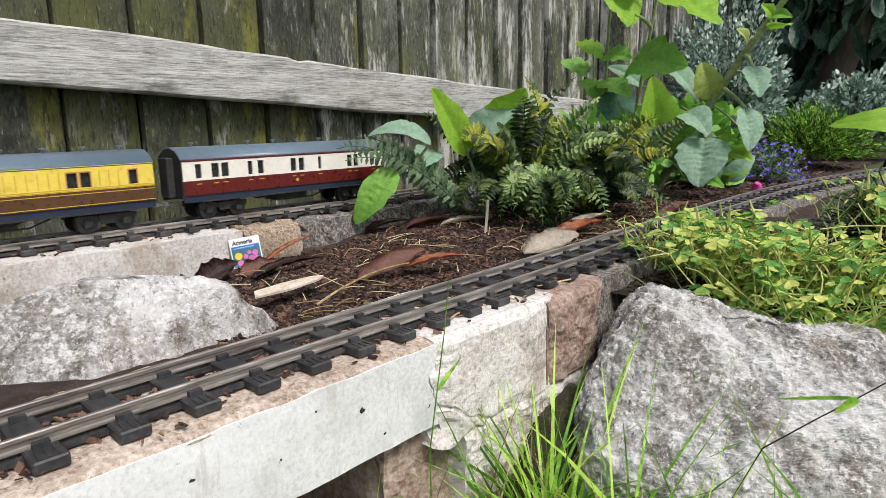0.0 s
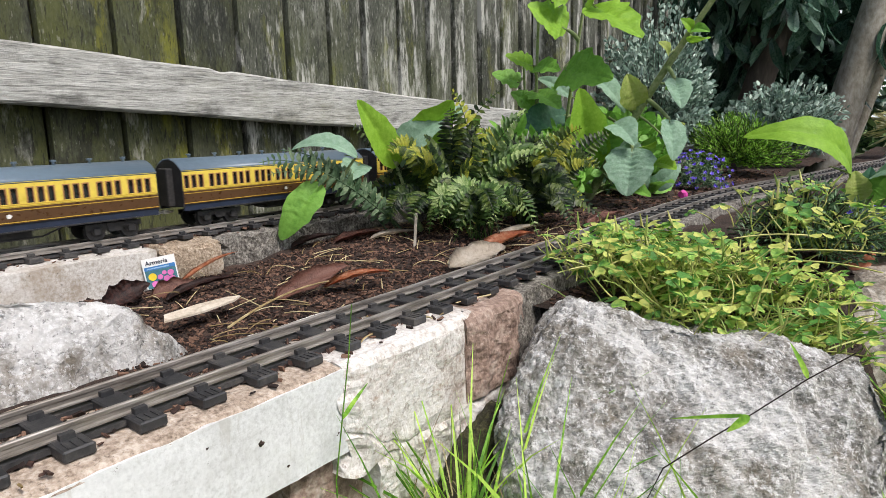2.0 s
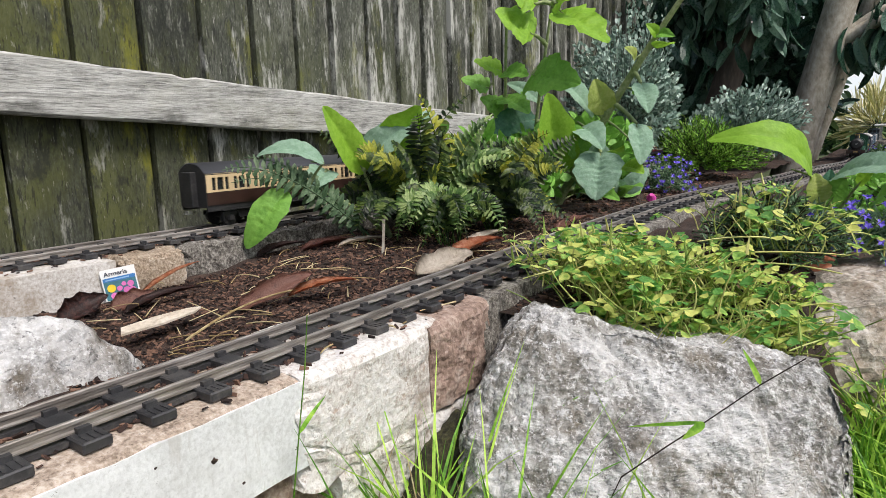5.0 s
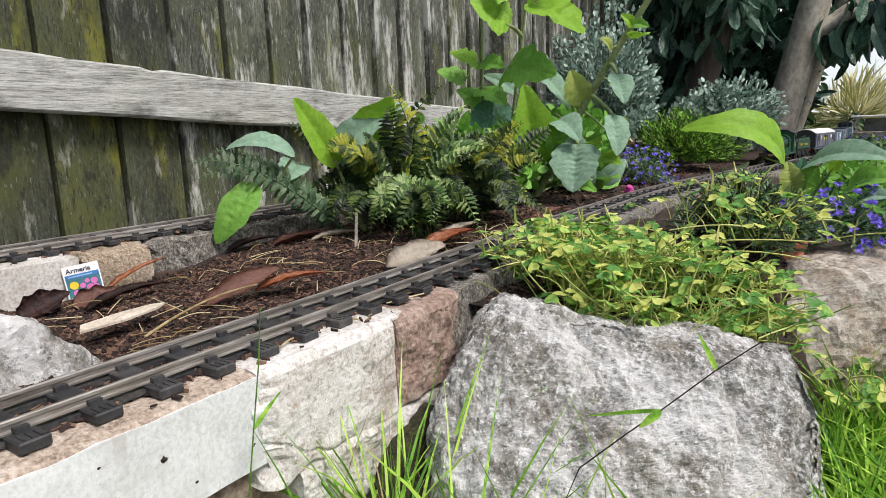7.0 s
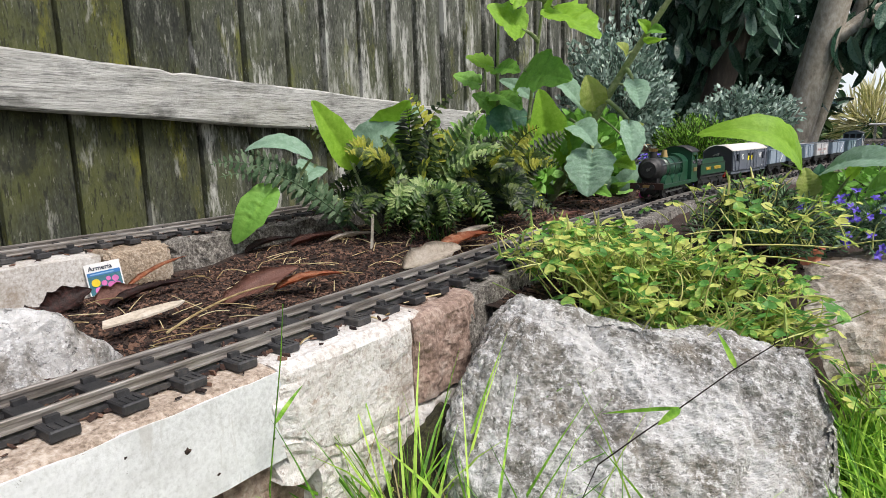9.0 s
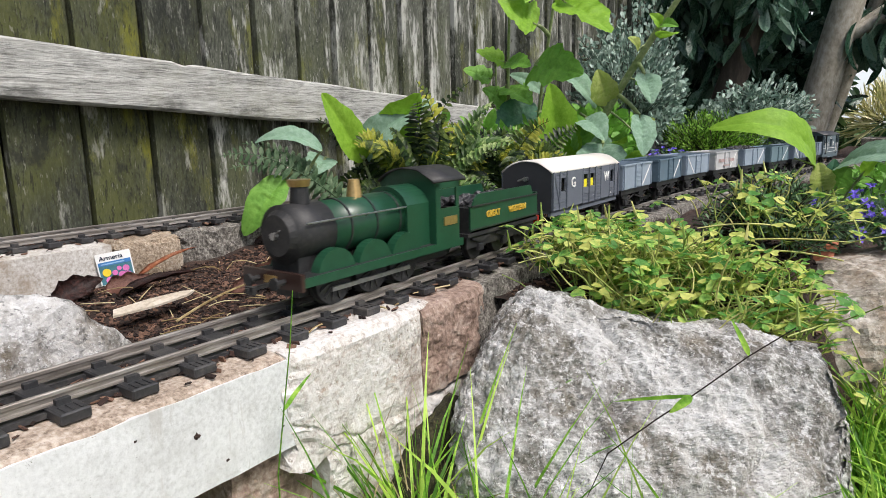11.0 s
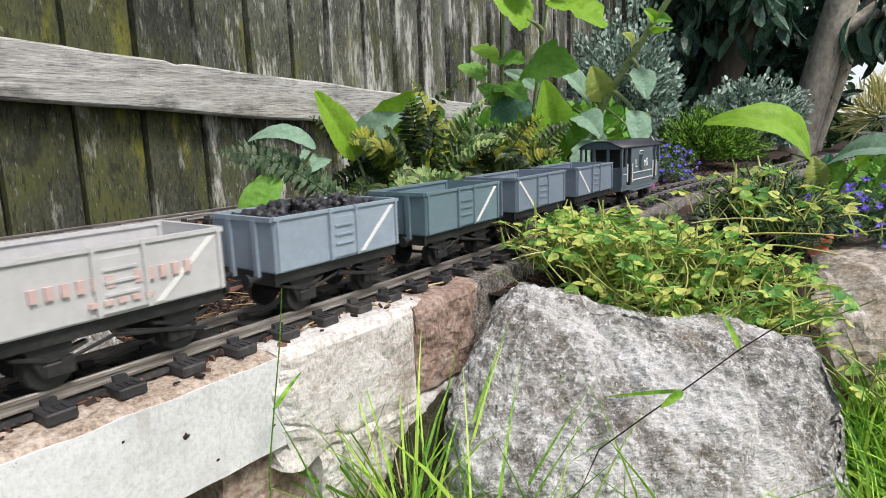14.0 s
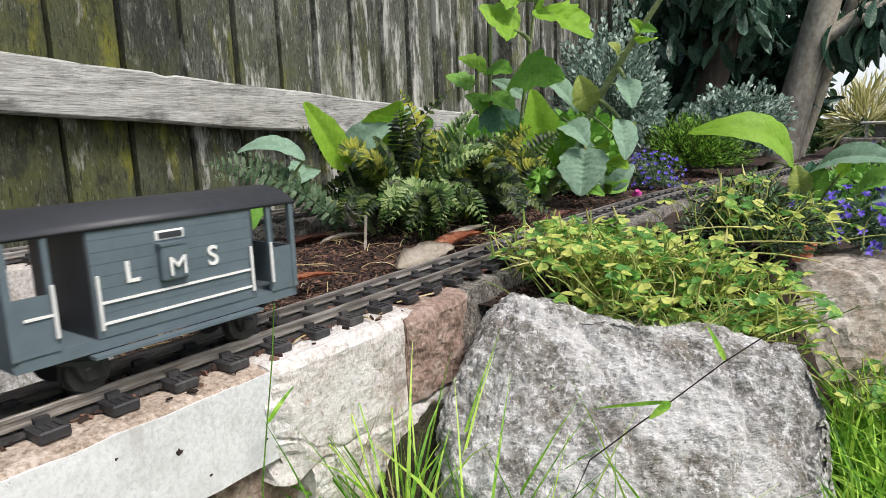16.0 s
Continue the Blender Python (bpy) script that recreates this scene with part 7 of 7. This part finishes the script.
def plant_label():
    t = thing("plant_label", "printed plant label with pink flowers leaning on the concrete", "plant label", m=pose(-0.648, 0.368, -0.0265, 6, -8, -22) @ Matrix.Scale(0.80, 4))
    part("card", B(-0.0005, 0.0005, -0.0212, 0.0212, 0.0, 0.042), P["white"], t, "white plastic card")
    part("picture", B(0.0004, 0.0009, -0.0196, 0.0196, 0.001, 0.0295), paint("label_teal", (0.05, 0.16, 0.20), 0.35, 0.3, 0), t, "teal printed picture")
    part("banner", B(0.0004, 0.0011, -0.0196, 0.0196, 0.0255, 0.0305), paint("label_blue", (0.04, 0.17, 0.42), 0.35, 0.1, 0), t, "blue band")
    part("lettering", B(0.0004, 0.0013, -0.0165, 0.012, 0.0270, 0.0285), paint("label_pale", (0.25, 0.42, 0.6), 0.4, 0.1, 0), t)
    pink = paint("label_pink", (0.62, 0.16, 0.42), 0.4, 0.25, 0)
    for y, z, r in ((0.004, 0.0195, 0.003), (0.012, 0.018, 0.0042), (0.006, 0.0105, 0.0045), (0.0125, 0.009, 0.0048), (-0.002, 0.0145, 0.0036), (-0.010, 0.006, 0.0045), (0.0, 0.004, 0.004)):
        part("printed_flower", R((0.0008, y, z), (0.0014, y, z), r, n=9), pink, t, "pink printed flower head")
    yl = paint("label_yellow", (0.75, 0.55, 0.03), 0.4, 0.1, 0)
    part("printed_badge", R((0.0008, -0.0115, 0.0165), (0.0016, -0.0115, 0.0165), 0.0052, n=16), yl, t, "yellow round badge")
    me = letter_mesh("Armeria", 0.0085, 0.0001)
    me.materials.clear()
    me.materials.append(P["blue_black"])
    ob = new("lettering", me)
    ob.parent = t
    ob.matrix_basis = pose(0.0009, -0.003, 0.0355, 90, 0, 90)
    return t


plant_label()
solid("fallen_petal", R((0, 0, 0), (0, 0, 0.010), 0.010, n=9, r2=0.004), F["magenta"], "magenta flower head fallen beside the rail", "flower", m=pose(-0.375, 1.28, 0.002, 40, 20, 0))
pot = thing("flower_pot", "small terracotta flower pot half hidden by leaves", "flower pot", m=Matrix.Translation((-0.055, 0.81, -0.034)))
part("pot_body", R((0, 0, 0), (0, 0, 0.028), 0.018, n=20, r2=0.022), F["terracotta"], pot, "", True)
part("pot_rim", R((0, 0, 0.028), (0, 0, 0.036), 0.0245, n=20), F["terracotta"], pot, "", True)


# ---- trees and distance ----
def tree(name, label, root, top, r0, r1, material, limbs, leaves, L, w, spread, leafmat_="laurel", bendy=(0, 0, 0), hang=0.8):
    t = thing(name, label, "tree", m=Matrix.Translation(root))
    o = Vector(root)
    bm = bmesh.new()
    pts = bend(root, top, bendy, 14)
    tube(bm, [p - o for p in pts], r0, r1, 16)
    for v in bm.verts:
        v.co += v.co.normalized() * 0.004 * noise.noise(v.co * 22)
    part("trunk", bm, F[material], t, "", True)
    vs, fs = [], []
    for k, (s, e) in enumerate(limbs):
        a = pts[int(s * 14)]
        bm = tube(bmesh.new(), [p - o for p in bend(a, e, (0, 0, 0.08), 8)], r1 * 0.55, r1 * 0.15, 7)
        part("limb", bm, F[material], t, "", True)
        for i in range(leaves // len(limbs)):
            u = rng.uniform(0.25, 1.05)
            p = a + (Vector(e) - a) * u + rand_dir(rng) * spread * rng.random() ** 0.6
            q = (rand_dir(rng) + Vector((0, 0, -hang))).normalized()
            quad_leaf(vs, fs, p - o, q, frame_of(q), L * rng.uniform(0.6, 1.15), w * rng.uniform(0.7, 1.15), 0.12)
    tagged(pydata("crown", vs, fs, F[leafmat_], t), kind="stuff")
    return t


tree("laurel_tree", "laurel tree with a smooth leaning grey trunk and dark glossy leaves", (-0.352, 2.953, -0.086), (-0.060, 2.98, 1.304), 0.066, 0.045, "bark",
     [(0.36, (0.20, 2.95, 0.56)), (0.42, (0.30, 3.05, 0.66)), (0.38, (0.10, 3.10, 0.62)), (0.6, (-0.45, 3.40, 0.95)), (0.7, (0.20, 3.2, 1.0)), (0.5, (-0.50, 3.35, 0.90))], 380, 0.14, 0.046, 0.13, hang=2.2)
tree("laurel_tree", "dark-trunked laurel behind the silver shrubs", (-0.612, 2.55, -0.05), (-0.297, 2.6, 1.1), 0.052, 0.040, "bark_dark",
     [(0.4, (-0.80, 2.6, 0.7)), (0.5, (-0.50, 2.75, 0.66)), (0.6, (-0.62, 2.4, 0.90)), (0.45, (-0.55, 2.95, 0.62)), (0.3, (-0.75, 2.85, 0.45)), (0.5, (-0.45, 2.5, 0.70))], 900, 0.13, 0.044, 0.16, hang=1.6)
tree("laurel_tree", "slim laurel stem beside the grey trunk", (-0.325, 3.25, -0.086), (0.0, 3.358, 1.17), 0.030, 0.022, "bark",
     [(0.5, (0.157, 3.493, 0.967)), (0.7, (-0.181, 3.628, 1.102)), (0.6, (-0.483, 3.898, 0.864))], 400, 0.14, 0.05, 0.2)
bush("laurel_hedge", "dark shady laurel thicket behind the trees", "shrub", (-0.72, 3.2, 0.35), (0.55, 0.35, 0.75), 5200, 0.11, 0.042, "laurel", 300, 0.1, 0.3, ground=-0.1)
bush("laurel_hedge", "dark evergreen undergrowth behind the trunk", "shrub", (-0.50, 3.6, 0.15), (0.28, 0.3, 0.45), 2600, 0.09, 0.036, "hedge", 150, 0.1, 0.3, ground=-0.1)
bush("strap_leaf_clump", "yellow strap-leaved clump in the far garden", "plant", (-0.10, 4.6, 0.12), (0.20, 0.12, 0.20), 420, 0.20, 0.012, "strap", 40, 1.4, 0.1, ground=-0.1)
bush("far_border", "flowery far garden border", "plant", (-0.02, 3.3, -0.04), (0.16, 0.2, 0.075), 2200, 0.03, 0.012, "hedge", 120, 0.6, 0.2, ground=-0.1)
bush("far_hedge", "distant green garden hedge row", "hedge", (0.6, 7.5, -0.05), (1.6, 0.5, 0.30), 7000, 0.10, 0.05, "hedge", 400, 0.3, 0.3, ground=-0.17)
lobelia((-0.02, 3.15, 0.0), (0.12, 0.1, 0.045), 90, "mauve flowers in the far border")
haze = bpy.data.materials.new("bright_overcast_haze")
haze.use_nodes = True
haze_nodes = haze.node_tree.nodes
haze_glow = haze_nodes.new("ShaderNodeEmission")
haze_glow.inputs[0].default_value, haze_glow.inputs[1].default_value = (0.90, 0.96, 1.0, 1), 0.75
haze.node_tree.links.new(haze_glow.outputs[0], haze_nodes["Material Output"].inputs["Surface"])
solid("backdrop", B(-30, 30, 50, 50.2, -0.3, 16), haze, "bright hazy overcast sky over the far gardens", kind="structure")
station = thing("station_shelter", "low grey timber shelter beside the far track", "model building", m=pose(0.02, 3.95, 0.0))
part("platform", B(-0.20, 0.35, -0.10, 0.25, -0.10, 0.045, bevel=0.004), M["rubble"], station)
part("wall", B(-0.06, 0.30, 0.05, 0.20, 0.045, 0.11, bevel=0.003), M["fence_rail"], station)
part("roof", B(-0.12, 0.34, -0.06, 0.24, 0.115, 0.125, bevel=0.003), M["concrete"], station, "flat pale roof")
for x in (-0.09, 0.06, 0.2):
    part("post", B(x - 0.006, x + 0.006, -0.05, -0.038, 0.045, 0.115), M["fence_rail"], station)


# ---- what moves ----
def motions():
    times = [0.5 * i for i in range(33)]
    for ob, lead in TRAIN["freight"]:
        walk(ob, [(t, front_pose(freight_y(t) - lead)) for t in times])
    for ob, lead in TRAIN["passenger"]:
        walk(ob, [(t, pose(REAR_X, passenger_y(t) - lead, REAR_RAIL)) for t in times])
    for ob, r in WHEELS:
        front = any(ob.parent == o for o, _ in TRAIN["freight"])
        fy, sign = (freight_y, 1) if front else (passenger_y, 1)
        base = ob.location.copy()
        walk(ob, [(i / 30, Matrix.Translation(base) @ pose(0, 0, 0, -math.degrees((fy(i / 30) - fy(0)) / r))) for i in range(481)])


motions()
